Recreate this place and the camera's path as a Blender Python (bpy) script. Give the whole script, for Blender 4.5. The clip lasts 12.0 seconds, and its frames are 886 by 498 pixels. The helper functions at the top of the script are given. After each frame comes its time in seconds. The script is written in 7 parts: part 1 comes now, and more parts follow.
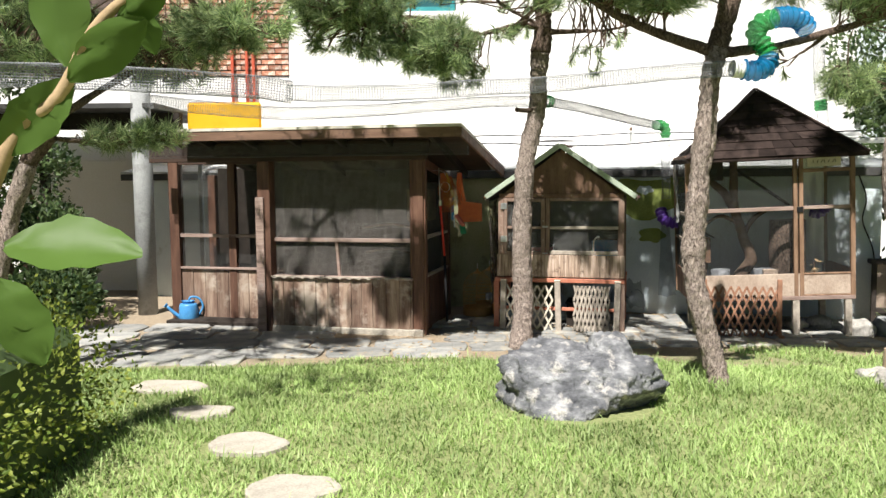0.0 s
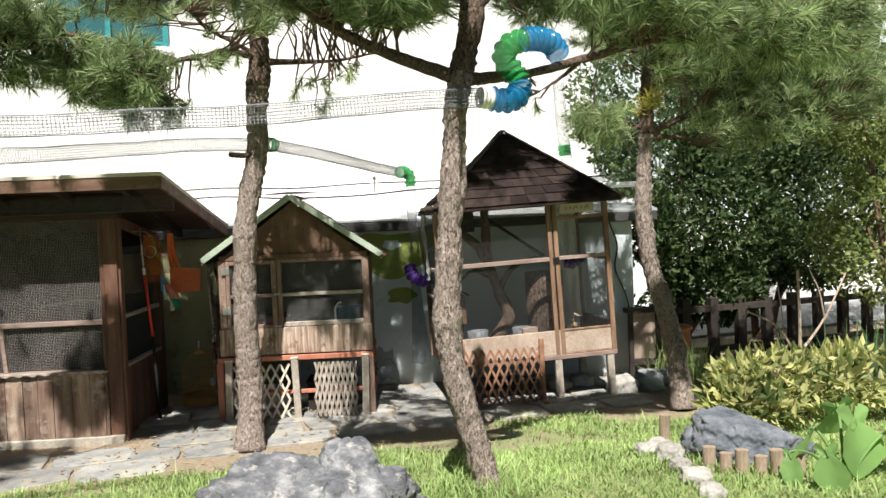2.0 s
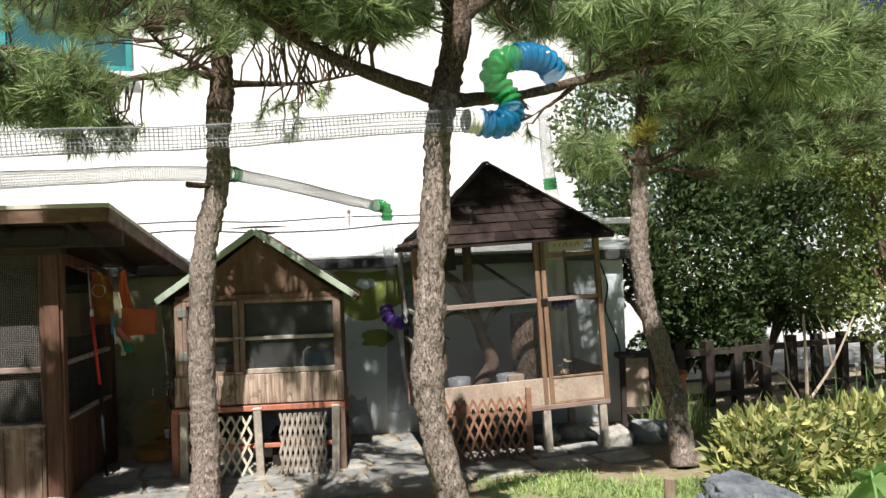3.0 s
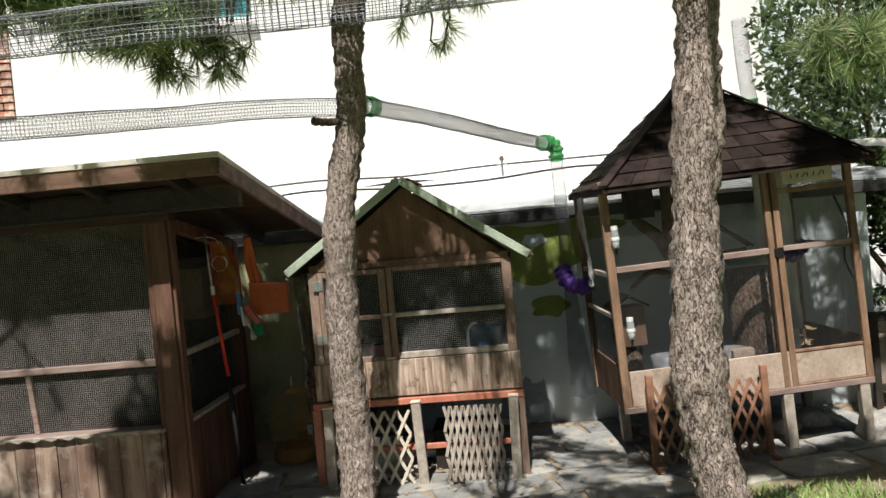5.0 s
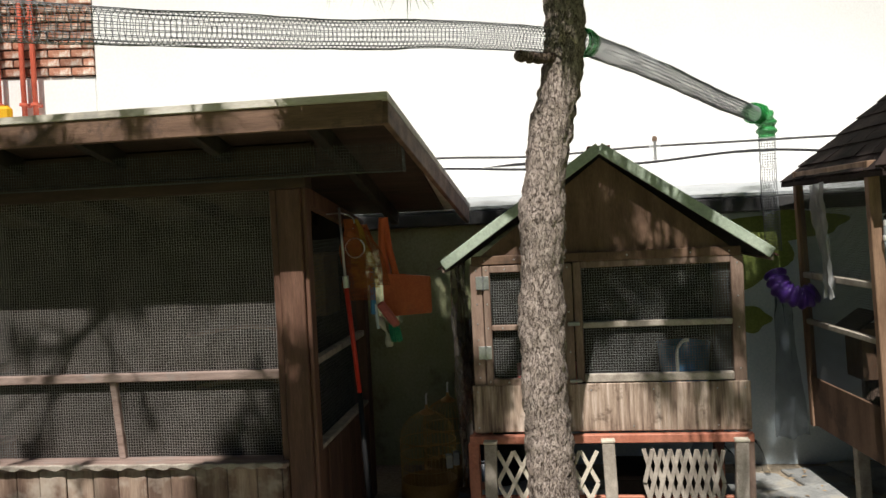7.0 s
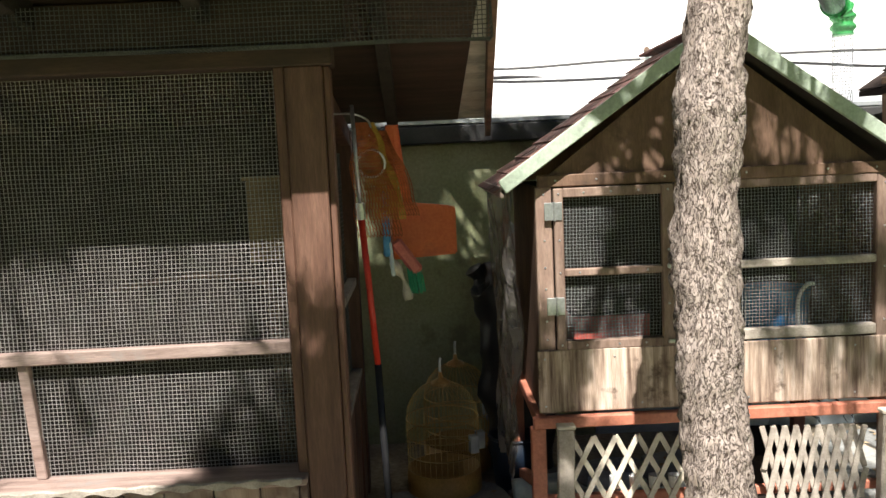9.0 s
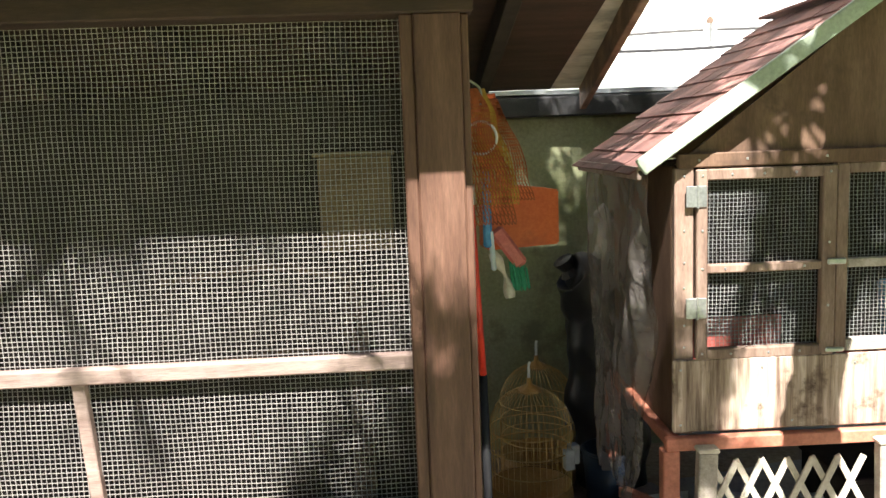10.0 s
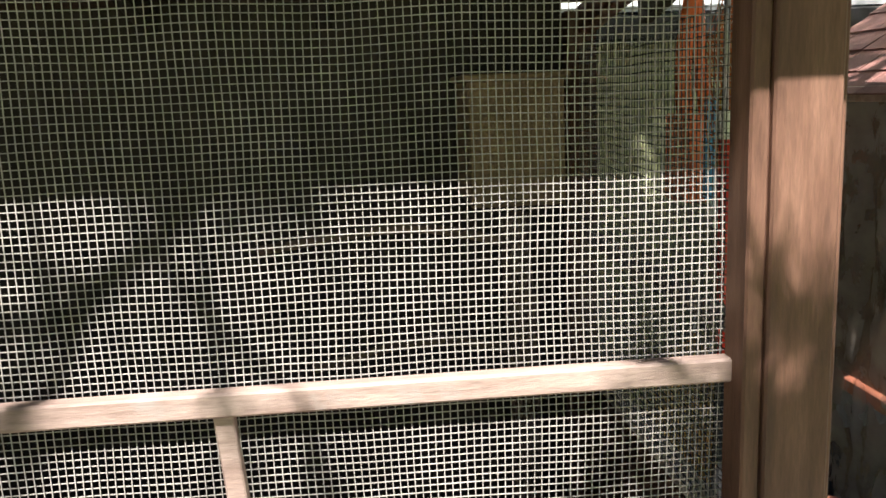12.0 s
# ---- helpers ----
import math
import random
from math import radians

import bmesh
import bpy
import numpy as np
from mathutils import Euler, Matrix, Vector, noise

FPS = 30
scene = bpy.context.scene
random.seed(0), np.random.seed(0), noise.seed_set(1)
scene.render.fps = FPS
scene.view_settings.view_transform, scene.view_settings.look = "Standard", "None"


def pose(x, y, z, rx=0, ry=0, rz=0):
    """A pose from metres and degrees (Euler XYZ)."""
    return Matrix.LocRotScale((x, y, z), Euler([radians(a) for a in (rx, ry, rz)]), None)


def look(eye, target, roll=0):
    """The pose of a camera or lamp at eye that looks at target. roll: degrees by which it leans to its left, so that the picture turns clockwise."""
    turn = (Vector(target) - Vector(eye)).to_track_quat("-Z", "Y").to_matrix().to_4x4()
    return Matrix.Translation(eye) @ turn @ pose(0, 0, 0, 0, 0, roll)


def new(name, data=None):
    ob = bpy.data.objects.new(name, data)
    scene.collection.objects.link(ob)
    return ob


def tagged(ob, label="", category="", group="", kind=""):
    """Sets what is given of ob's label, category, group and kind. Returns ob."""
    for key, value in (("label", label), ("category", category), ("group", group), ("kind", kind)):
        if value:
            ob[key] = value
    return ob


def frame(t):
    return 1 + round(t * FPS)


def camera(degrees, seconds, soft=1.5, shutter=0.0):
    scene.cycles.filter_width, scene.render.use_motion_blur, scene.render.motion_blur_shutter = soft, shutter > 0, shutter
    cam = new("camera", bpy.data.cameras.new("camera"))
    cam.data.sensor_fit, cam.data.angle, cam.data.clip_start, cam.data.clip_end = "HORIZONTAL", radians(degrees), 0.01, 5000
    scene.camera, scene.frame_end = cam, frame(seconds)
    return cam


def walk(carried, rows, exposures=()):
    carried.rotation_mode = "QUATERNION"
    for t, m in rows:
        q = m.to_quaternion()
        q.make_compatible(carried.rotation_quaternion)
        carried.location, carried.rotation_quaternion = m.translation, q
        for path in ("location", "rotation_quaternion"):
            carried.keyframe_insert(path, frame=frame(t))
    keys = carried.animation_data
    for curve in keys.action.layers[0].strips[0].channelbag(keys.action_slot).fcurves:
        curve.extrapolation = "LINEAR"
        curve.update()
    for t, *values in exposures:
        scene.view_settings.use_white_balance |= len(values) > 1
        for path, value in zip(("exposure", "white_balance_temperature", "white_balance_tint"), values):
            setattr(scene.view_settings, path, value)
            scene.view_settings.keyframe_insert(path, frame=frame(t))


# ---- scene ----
cam = camera(56.3, 12.0)
METRES, EYE = 8.0, 1.63
ROWS = [
    (0.0, 0.0, 0.0, 0.0, -0.04, -5.03, 0.43),
    (0.5, 0.0145, 0.0356, -0.0006, -7.56, -4.45, 1.61),
    (1.0, 0.0337, 0.0777, 0.0016, -8.56, -2.71, 2.21),
    (1.5, 0.0419, 0.123, 0.0011, -11.2, -1.82, 2.86),
    (2.0, 0.0502, 0.164, 0.0019, -16.8, -1.72, 2.36),
    (2.5, 0.0607, 0.1988, 0.0058, -19.07, 0.43, 2.05),
    (4.5, 0.084, 0.3734, 0.0018, -11.71, -0.01, 3.83),
    (5.0, 0.0776, 0.4252, -0.0007, -9.29, -1.57, 5.07),
    (5.5, 0.0675, 0.4698, 0.0008, -7.2, -1.88, 4.52),
    (6.0, 0.0468, 0.5075, 0.0004, -6.8, -1.61, 4.55),
    (6.5, 0.0251, 0.5491, -0.0005, -6.25, -1.32, 4.43),
    (7.0, 0.0058, 0.5936, -0.0035, -5.91, -1.6, 2.75),
    (7.5, -0.021, 0.6352, -0.0068, -6.05, -2.25, 2.5),
    (9.5, -0.0782, 0.7906, -0.0163, -16.67, -6.95, 2.54),
    (10.0, -0.0997, 0.8255, -0.0156, -16.16, -7.44, 2.05),
    (10.5, -0.1199, 0.8595, -0.0201, -16.16, -9.1, 2.49),
    (11.0, -0.1291, 0.8935, -0.0221, -16.12, -10.97, 2.22),
    (11.5, -0.1336, 0.9123, -0.0231, -16.13, -10.65, 1.75),
    (12.0, -0.1465, 0.9334, -0.0254, -18.29, -10.52, 2.27),
]
walk(cam, [(t, pose(METRES * x, METRES * y, EYE + METRES * z, 90 + pitch, roll, yaw)) for t, x, y, z, yaw, pitch, roll in ROWS],
     exposures=[(0.0, 0.8), (2.5, 0.64), (4.5, 0.36), (7.5, 0.17), (9.5, 1.65), (10.5, 2.18), (12.0, 1.88)])

# ---- light: high clear-day sun from behind the walker, slightly to the left ----
SUN_ELEV, SUN_FROM = 56.3, (-0.30, -0.954)
world = bpy.data.worlds.new("sky")
scene.world = world
world.use_nodes = True
wn = world.node_tree
sky = wn.nodes.new("ShaderNodeTexSky")
sky.sky_type, sky.sun_disc = "NISHITA", False
sky.sun_elevation = radians(SUN_ELEV)
sky.air_density, sky.dust_density = 0.5, 0.3
sky.sun_rotation = math.atan2(SUN_FROM[0], SUN_FROM[1])
wn.nodes["Background"].inputs["Strength"].default_value = 0.025
wn.links.new(sky.outputs["Color"], wn.nodes["Background"].inputs["Color"])
sun = new("sun", bpy.data.lights.new("sun", "SUN"))
sun.data.energy, sun.data.angle, sun.data.color = 5.4, radians(0.55), (1.0, 0.96, 0.905)
_h = math.cos(radians(SUN_ELEV))
sun.matrix_world = look((SUN_FROM[0] * _h * 30, SUN_FROM[1] * _h * 30, math.sin(radians(SUN_ELEV)) * 30), (0, 0, 0))


# ---- materials ----
def node_mat(name):
    m = bpy.data.materials.new(name)
    m.use_nodes = True
    return m, m.node_tree.nodes, m.node_tree.links, m.node_tree.nodes["Principled BSDF"]


def add(nodes, kind, **values):
    n = nodes.new(kind)
    for key, value in values.items():
        n.inputs[key].default_value = value
    return n


def surf(name, c1, c2, scale=6.0, stretch=(1, 1, 1), rough=0.75, bump=0.3, fine=90.0, metal=0.0, rnd=0.0, c3=None, stain=None, stain_scale=2.0, stain_cut=0.55, coords="Object", spec=0.4, dist=0.004):
    """A weathered surface: broad mottling, fine grain, optional stain, relief by the fine grain."""
    m, N, L, b = node_mat(name)
    tc = N.new("ShaderNodeTexCoord")
    mp = add(N, "ShaderNodeMapping", Scale=stretch)
    L.new(tc.outputs[coords], mp.inputs["Vector"])
    n1 = add(N, "ShaderNodeTexNoise", Scale=scale, Detail=6.0, Roughness=0.6)
    n2 = add(N, "ShaderNodeTexNoise", Scale=fine, Detail=4.0, Roughness=0.65)
    for n in (n1, n2):
        L.new(mp.outputs["Vector"], n.inputs["Vector"])
    ramp = N.new("ShaderNodeValToRGB")
    e = ramp.color_ramp.elements
    e[0].position, e[0].color = 0.32, (*c1, 1)
    e[1].position, e[1].color = 0.68, (*c2, 1)
    if c3:
        x = e.new(0.5)
        x.color = (*c3, 1)
    L.new(n1.outputs["Fac"], ramp.inputs["Fac"])
    grain = N.new("ShaderNodeMix")
    grain.data_type, grain.blend_type = "RGBA", "OVERLAY"
    grain.inputs["Factor"].default_value = 0.45
    L.new(ramp.outputs["Color"], grain.inputs["A"])
    L.new(n2.outputs["Fac"], grain.inputs["B"])
    out = grain.outputs["Result"]
    if stain:
        n3 = add(N, "ShaderNodeTexNoise", Scale=stain_scale, Detail=5.0, Roughness=0.7)
        L.new(tc.outputs[coords], n3.inputs["Vector"])
        cut = N.new("ShaderNodeMapRange")
        cut.inputs["From Min"].default_value, cut.inputs["From Max"].default_value = stain_cut, stain_cut + 0.12
        L.new(n3.outputs["Fac"], cut.inputs["Value"])
        mix = N.new("ShaderNodeMix")
        mix.data_type = "RGBA"
        L.new(cut.outputs["Result"], mix.inputs["Factor"])
        L.new(out, mix.inputs["A"])
        mix.inputs["B"].default_value = (*stain, 1)
        out = mix.outputs["Result"]
    if rnd:
        info = N.new("ShaderNodeObjectInfo")
        mr = N.new("ShaderNodeMapRange")
        mr.inputs["To Min"].default_value, mr.inputs["To Max"].default_value = 1 - rnd, 1 + rnd
        L.new(info.outputs["Random"], mr.inputs["Value"])
        hsv = N.new("ShaderNodeHueSaturation")
        L.new(mr.outputs["Result"], hsv.inputs["Value"])
        L.new(out, hsv.inputs["Color"])
        out = hsv.outputs["Color"]
    L.new(out, b.inputs["Base Color"])
    b.inputs["Roughness"].default_value, b.inputs["Metallic"].default_value = rough, metal
    b.inputs["Specular IOR Level"].default_value = spec
    if bump:
        bp = add(N, "ShaderNodeBump", Strength=bump, Distance=dist)
        L.new(n2.outputs["Fac"], bp.inputs["Height"])
        L.new(bp.outputs["Normal"], b.inputs["Normal"])
    return m


def leaf_mat(name, dark, light, hue=0.03, rough=0.5, glow=0.35, spread=0.35):
    """Thin living leaf: each leaf its own tone, light passes through."""
    m, N, L, b = node_mat(name)
    geo = N.new("ShaderNodeNewGeometry")
    ramp = N.new("ShaderNodeValToRGB")
    e = ramp.color_ramp.elements
    e[0].position, e[0].color = 0.0, (*dark, 1)
    e[1].position, e[1].color = 1.0, (*light, 1)
    L.new(geo.outputs["Random Per Island"], ramp.inputs["Fac"])
    tc = N.new("ShaderNodeTexCoord")
    n1 = add(N, "ShaderNodeTexNoise", Scale=1.7, Detail=3.0)
    L.new(tc.outputs["Object"], n1.inputs["Vector"])
    mr = N.new("ShaderNodeMapRange")
    mr.inputs["From Min"].default_value, mr.inputs["From Max"].default_value = 0.3, 0.7
    mr.inputs["To Min"].default_value, mr.inputs["To Max"].default_value = 1 - spread, 1 + spread
    L.new(n1.outputs["Fac"], mr.inputs["Value"])
    hsv = N.new("ShaderNodeHueSaturation")
    L.new(mr.outputs["Result"], hsv.inputs["Value"])
    L.new(ramp.outputs["Color"], hsv.inputs["Color"])
    L.new(hsv.outputs["Color"], b.inputs["Base Color"])
    b.inputs["Roughness"].default_value = rough
    b.inputs["Specular IOR Level"].default_value = 0.35
    tr = N.new("ShaderNodeBsdfTranslucent")
    L.new(hsv.outputs["Color"], tr.inputs["Color"])
    mixs = N.new("ShaderNodeMixShader")
    mixs.inputs[0].default_value = glow
    L.new(b.outputs[0], mixs.inputs[1])
    L.new(tr.outputs[0], mixs.inputs[2])
    L.new(mixs.outputs[0], N["Material Output"].inputs["Surface"])
    return m


def clear_mat(name, color, rough=0.12, clear=0.6, bump=0.0):
    """Thin see-through plastic: part of the light passes straight, the rest is tinted gloss and scatter."""
    m, N, L, b = node_mat(name)
    b.inputs["Base Color"].default_value = (*color, 1)
    b.inputs["Roughness"].default_value = rough
    t = N.new("ShaderNodeBsdfTransparent")
    t.inputs["Color"].default_value = (*[0.35 + 0.65 * c for c in color], 1)
    tc = N.new("ShaderNodeTexCoord")
    n1 = add(N, "ShaderNodeTexNoise", Scale=14.0, Detail=5.0)
    L.new(tc.outputs["Object"], n1.inputs["Vector"])
    mr = N.new("ShaderNodeMapRange")
    mr.inputs["To Min"].default_value, mr.inputs["To Max"].default_value = clear + 0.2, clear - 0.2
    L.new(n1.outputs["Fac"], mr.inputs["Value"])
    if bump:
        bp = add(N, "ShaderNodeBump", Strength=bump, Distance=0.02)
        L.new(n1.outputs["Fac"], bp.inputs["Height"])
        L.new(bp.outputs["Normal"], b.inputs["Normal"])
    mixs = N.new("ShaderNodeMixShader")
    L.new(mr.outputs["Result"], mixs.inputs[0])
    L.new(b.outputs[0], mixs.inputs[1])
    L.new(t.outputs[0], mixs.inputs[2])
    L.new(mixs.outputs[0], N["Material Output"].inputs["Surface"])
    return m


def bark_mat(name, plate, plate2, crack, scale=38.0):
    """Pine bark: flaky plates parted by dark cracks."""
    m, N, L, b = node_mat(name)
    tc = N.new("ShaderNodeTexCoord")
    mp = add(N, "ShaderNodeMapping", Scale=(1, 1, 0.42))
    L.new(tc.outputs["Object"], mp.inputs["Vector"])
    wob = add(N, "ShaderNodeTexNoise", Scale=26.0, Detail=4.0)
    L.new(mp.outputs["Vector"], wob.inputs["Vector"])
    wmix = N.new("ShaderNodeMix")
    wmix.data_type, wmix.blend_type = "RGBA", "LINEAR_LIGHT"
    wmix.inputs["Factor"].default_value = 0.12
    L.new(mp.outputs["Vector"], wmix.inputs["A"])
    L.new(wob.outputs["Color"], wmix.inputs["B"])
    vo = add(N, "ShaderNodeTexVoronoi", Scale=scale)
    vo.feature = "DISTANCE_TO_EDGE"
    vc = add(N, "ShaderNodeTexVoronoi", Scale=scale)
    for v in (vo, vc):
        L.new(wmix.outputs["Result"], v.inputs["Vector"])
    sep = N.new("ShaderNodeSeparateColor")
    L.new(vc.outputs["Color"], sep.inputs["Color"])
    pl = N.new("ShaderNodeMix")
    pl.data_type = "RGBA"
    L.new(sep.outputs[0], pl.inputs["Factor"])
    pl.inputs["A"].default_value, pl.inputs["B"].default_value = (*plate, 1), (*plate2, 1)
    fn = add(N, "ShaderNodeTexNoise", Scale=70.0, Detail=6.0, Roughness=0.7)
    L.new(mp.outputs["Vector"], fn.inputs["Vector"])
    ov = N.new("ShaderNodeMix")
    ov.data_type, ov.blend_type = "RGBA", "OVERLAY"
    ov.inputs["Factor"].default_value = 0.7
    L.new(pl.outputs["Result"], ov.inputs["A"])
    L.new(fn.outputs["Fac"], ov.inputs["B"])
    edge = N.new("ShaderNodeMapRange")
    edge.inputs["From Min"].default_value, edge.inputs["From Max"].default_value = 0.19, 0.31
    ragged = N.new("ShaderNodeMath")
    ragged.operation = "MULTIPLY_ADD"
    L.new(fn.outputs["Fac"], ragged.inputs[0])
    ragged.inputs[1].default_value = 0.42
    L.new(vo.outputs["Distance"], ragged.inputs[2])
    L.new(ragged.outputs[0], edge.inputs["Value"])
    cm = N.new("ShaderNodeMix")
    cm.data_type = "RGBA"
    L.new(edge.outputs["Result"], cm.inputs["Factor"])
    cm.inputs["A"].default_value = (*crack, 1)
    L.new(ov.outputs["Result"], cm.inputs["B"])
    fl = add(N, "ShaderNodeTexNoise", Scale=85.0, Detail=5.0, Roughness=0.75)
    L.new(mp.outputs["Vector"], fl.inputs["Vector"])
    fm = N.new("ShaderNodeMapRange")
    fm.inputs["From Min"].default_value, fm.inputs["From Max"].default_value = 0.30, 0.42
    L.new(fl.outputs["Fac"], fm.inputs["Value"])
    fk = N.new("ShaderNodeMix")
    fk.data_type = "RGBA"
    L.new(fm.outputs["Result"], fk.inputs["Factor"])
    fk.inputs["A"].default_value = (*[c * 1.5 for c in crack], 1)
    L.new(cm.outputs["Result"], fk.inputs["B"])
    L.new(fk.outputs["Result"], b.inputs["Base Color"])
    hsum = N.new("ShaderNodeMath")
    hsum.operation = "MULTIPLY_ADD"
    L.new(fn.outputs["Fac"], hsum.inputs[0])
    hsum.inputs[1].default_value = 0.5
    L.new(edge.outputs["Result"], hsum.inputs[2])
    bp = add(N, "ShaderNodeBump", Strength=1.0, Distance=0.012)
    L.new(hsum.outputs[0], bp.inputs["Height"])
    L.new(bp.outputs["Normal"], b.inputs["Normal"])
    b.inputs["Roughness"].default_value = 0.9
    b.inputs["Specular IOR Level"].default_value = 0.2
    return m


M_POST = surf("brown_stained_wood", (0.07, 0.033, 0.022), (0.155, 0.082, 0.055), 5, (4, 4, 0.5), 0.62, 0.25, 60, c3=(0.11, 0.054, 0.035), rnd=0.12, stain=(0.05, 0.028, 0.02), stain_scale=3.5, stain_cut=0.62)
# Post wood darkened for plates, header and soffit: eave shade in the colour.
M_EAVE_SHADED = surf("eave_shaded_wood_long", (0.026, 0.015, 0.011), (0.062, 0.035, 0.024), 5, (0.5, 4, 4), 0.75, 0.25, 60, rnd=0.12, stain=(0.035, 0.022, 0.016))
M_RAIL = surf("weathered_rail_wood", (0.21, 0.142, 0.118), (0.38, 0.285, 0.245), 6, (0.6, 5, 5), 0.7, 0.3, 60, rnd=0.12, stain=(0.26, 0.23, 0.21), stain_scale=5, stain_cut=0.58)
M_BOARD = surf("rain_washed_board", (0.09, 0.05, 0.036), (0.36, 0.27, 0.205), 3.0, (3, 3, 0.35), 0.8, 0.4, 50, c3=(0.20, 0.13, 0.095), rnd=0.22, stain=(0.42, 0.35, 0.285), stain_scale=2.2, stain_cut=0.50)
M_FASCIA = surf("fascia_wood", (0.095, 0.052, 0.034), (0.235, 0.14, 0.095), 3, (0.4, 4, 4), 0.7, 0.3, 50, stain=(0.07, 0.045, 0.035), stain_scale=4)
M_EDGE = surf("pale_roof_edge", (0.48, 0.43, 0.36), (0.68, 0.64, 0.57), 4, (0.5, 3, 3), 0.6, 0.2, 50, stain=(0.25, 0.24, 0.23))
M_FELT = surf("grey_roof_felt", (0.22, 0.22, 0.22), (0.36, 0.36, 0.35), 3, rough=0.9, bump=0.4, fine=120)
# Near black: interior shade is put into the colour; also used for dark timber.
M_DARKWOOD = surf("dark_and_shaded_wood", (0.014, 0.0105, 0.008), (0.036, 0.027, 0.021), 5, (3, 3, 0.6), 0.9, 0.3, 60)
M_HUTCH = surf("hutch_ply", (0.10, 0.055, 0.033), (0.20, 0.12, 0.078), 4, (2.5, 2.5, 0.5), 0.75, 0.3, 60, stain=(0.075, 0.045, 0.03), stain_scale=3)
M_HFRAME = surf("hutch_frame_wood", (0.16, 0.10, 0.074), (0.31, 0.22, 0.17), 6, (3, 3, 0.6), 0.75, 0.35, 60, rnd=0.15)
M_PEEL = surf("peeling_panel", (0.13, 0.08, 0.058), (0.68, 0.555, 0.465), 4.2, (9, 9, 0.6), 0.8, 0.7, 40, c3=(0.42, 0.31, 0.235), stain=(0.10, 0.062, 0.042), stain_scale=6, stain_cut=0.55)
M_GREENWOOD = surf("pale_green_paint", (0.32, 0.39, 0.30), (0.46, 0.52, 0.42), 5, rough=0.6, bump=0.3, fine=70, stain=(0.24, 0.25, 0.2), stain_scale=7, stain_cut=0.62)
M_SHINGLE = surf("red_brown_shingle", (0.11, 0.05, 0.045), (0.25, 0.12, 0.10), 7, rough=0.92, bump=0.6, fine=160, rnd=0.3)
M_DARKSHINGLE = surf("black_brown_shingle", (0.013, 0.0095, 0.0085), (0.046, 0.032, 0.028), 6, rough=0.97, bump=0.7, fine=150, rnd=0.4, spec=0.15)
M_REDPAINT = surf("faded_red_paint", (0.42, 0.14, 0.085), (0.60, 0.25, 0.165), 8, rough=0.6, bump=0.25, fine=80)
M_LAT_GREY = surf("grey_lattice_wood", (0.27, 0.23, 0.19), (0.50, 0.44, 0.37), 8, (2, 2, 2), 0.8, 0.3, 80)
M_LAT_CREAM = surf("cream_lattice_wood", (0.46, 0.40, 0.31), (0.70, 0.63, 0.52), 8, rough=0.75, bump=0.3, fine=80)
M_LAT_BROWN = surf("brown_lattice_wood", (0.20, 0.095, 0.055), (0.36, 0.19, 0.12), 8, rough=0.7, bump=0.3, fine=80)
M_AVWOOD = surf("aviary_wood", (0.15, 0.085, 0.05), (0.34, 0.215, 0.14), 5, (3, 3, 0.5), 0.7, 0.3, 60, rnd=0.1)
M_AVPANEL = surf("aviary_panel", (0.36, 0.27, 0.21), (0.52, 0.42, 0.34), 3, (1.5, 2, 1), 0.7, 0.25, 60, stain=(0.24, 0.17, 0.13), stain_scale=4)
M_WIRE = surf("galvanised_wire", (0.25, 0.25, 0.245), (0.37, 0.37, 0.355), 20, rough=0.5, bump=0, metal=0.15)
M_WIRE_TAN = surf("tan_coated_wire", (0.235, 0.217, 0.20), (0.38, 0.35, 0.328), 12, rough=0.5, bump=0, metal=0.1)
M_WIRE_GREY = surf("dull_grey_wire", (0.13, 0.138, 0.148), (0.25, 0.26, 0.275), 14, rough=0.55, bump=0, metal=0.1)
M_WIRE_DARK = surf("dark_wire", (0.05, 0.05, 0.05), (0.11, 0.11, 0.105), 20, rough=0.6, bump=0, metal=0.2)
M_STEEL = surf("zinc_steel", (0.42, 0.43, 0.44), (0.60, 0.60, 0.60), 15, rough=0.38, bump=0.1, metal=0.85)
M_WHITE = surf("white_wall_paint", (0.76, 0.755, 0.73), (0.83, 0.825, 0.80), 1.2, rough=0.8, bump=0.15, fine=40, stain=(0.72, 0.69, 0.63), stain_scale=0.9, stain_cut=0.66)
M_WHITEROOF = surf("white_sheet_roof", (0.72, 0.72, 0.70), (0.82, 0.82, 0.80), 1.0, (1, 0.3, 1), 0.6, 0.1, 30, stain=(0.62, 0.61, 0.58), stain_scale=1.4, stain_cut=0.64)
M_FLASH = surf("grey_metal_flashing", (0.42, 0.45, 0.47), (0.56, 0.58, 0.60), 3, (0.6, 2, 1), 0.35, 0.1, 30, metal=0.4)
M_GUTTER = surf("dark_gutter", (0.03, 0.03, 0.032), (0.07, 0.068, 0.065), 6, rough=0.6, bump=0.2)
M_BLUEWALL = surf("pale_blue_wall", (0.56, 0.64, 0.68), (0.66, 0.73, 0.76), 2.2, rough=0.85, bump=0.3, fine=60, stain=(0.36, 0.40, 0.38), stain_scale=2.5, stain_cut=0.6)
M_OLIVE = surf("olive_wall_paint", (0.20, 0.25, 0.055), (0.29, 0.335, 0.10), 4, rough=0.85, bump=0.3, fine=60)
M_PALEOLIVE = surf("pale_olive_wall_paint", (0.30, 0.32, 0.17), (0.42, 0.43, 0.27), 2.5, rough=0.85, bump=0.3, fine=60, stain=(0.22, 0.22, 0.13), stain_scale=3)
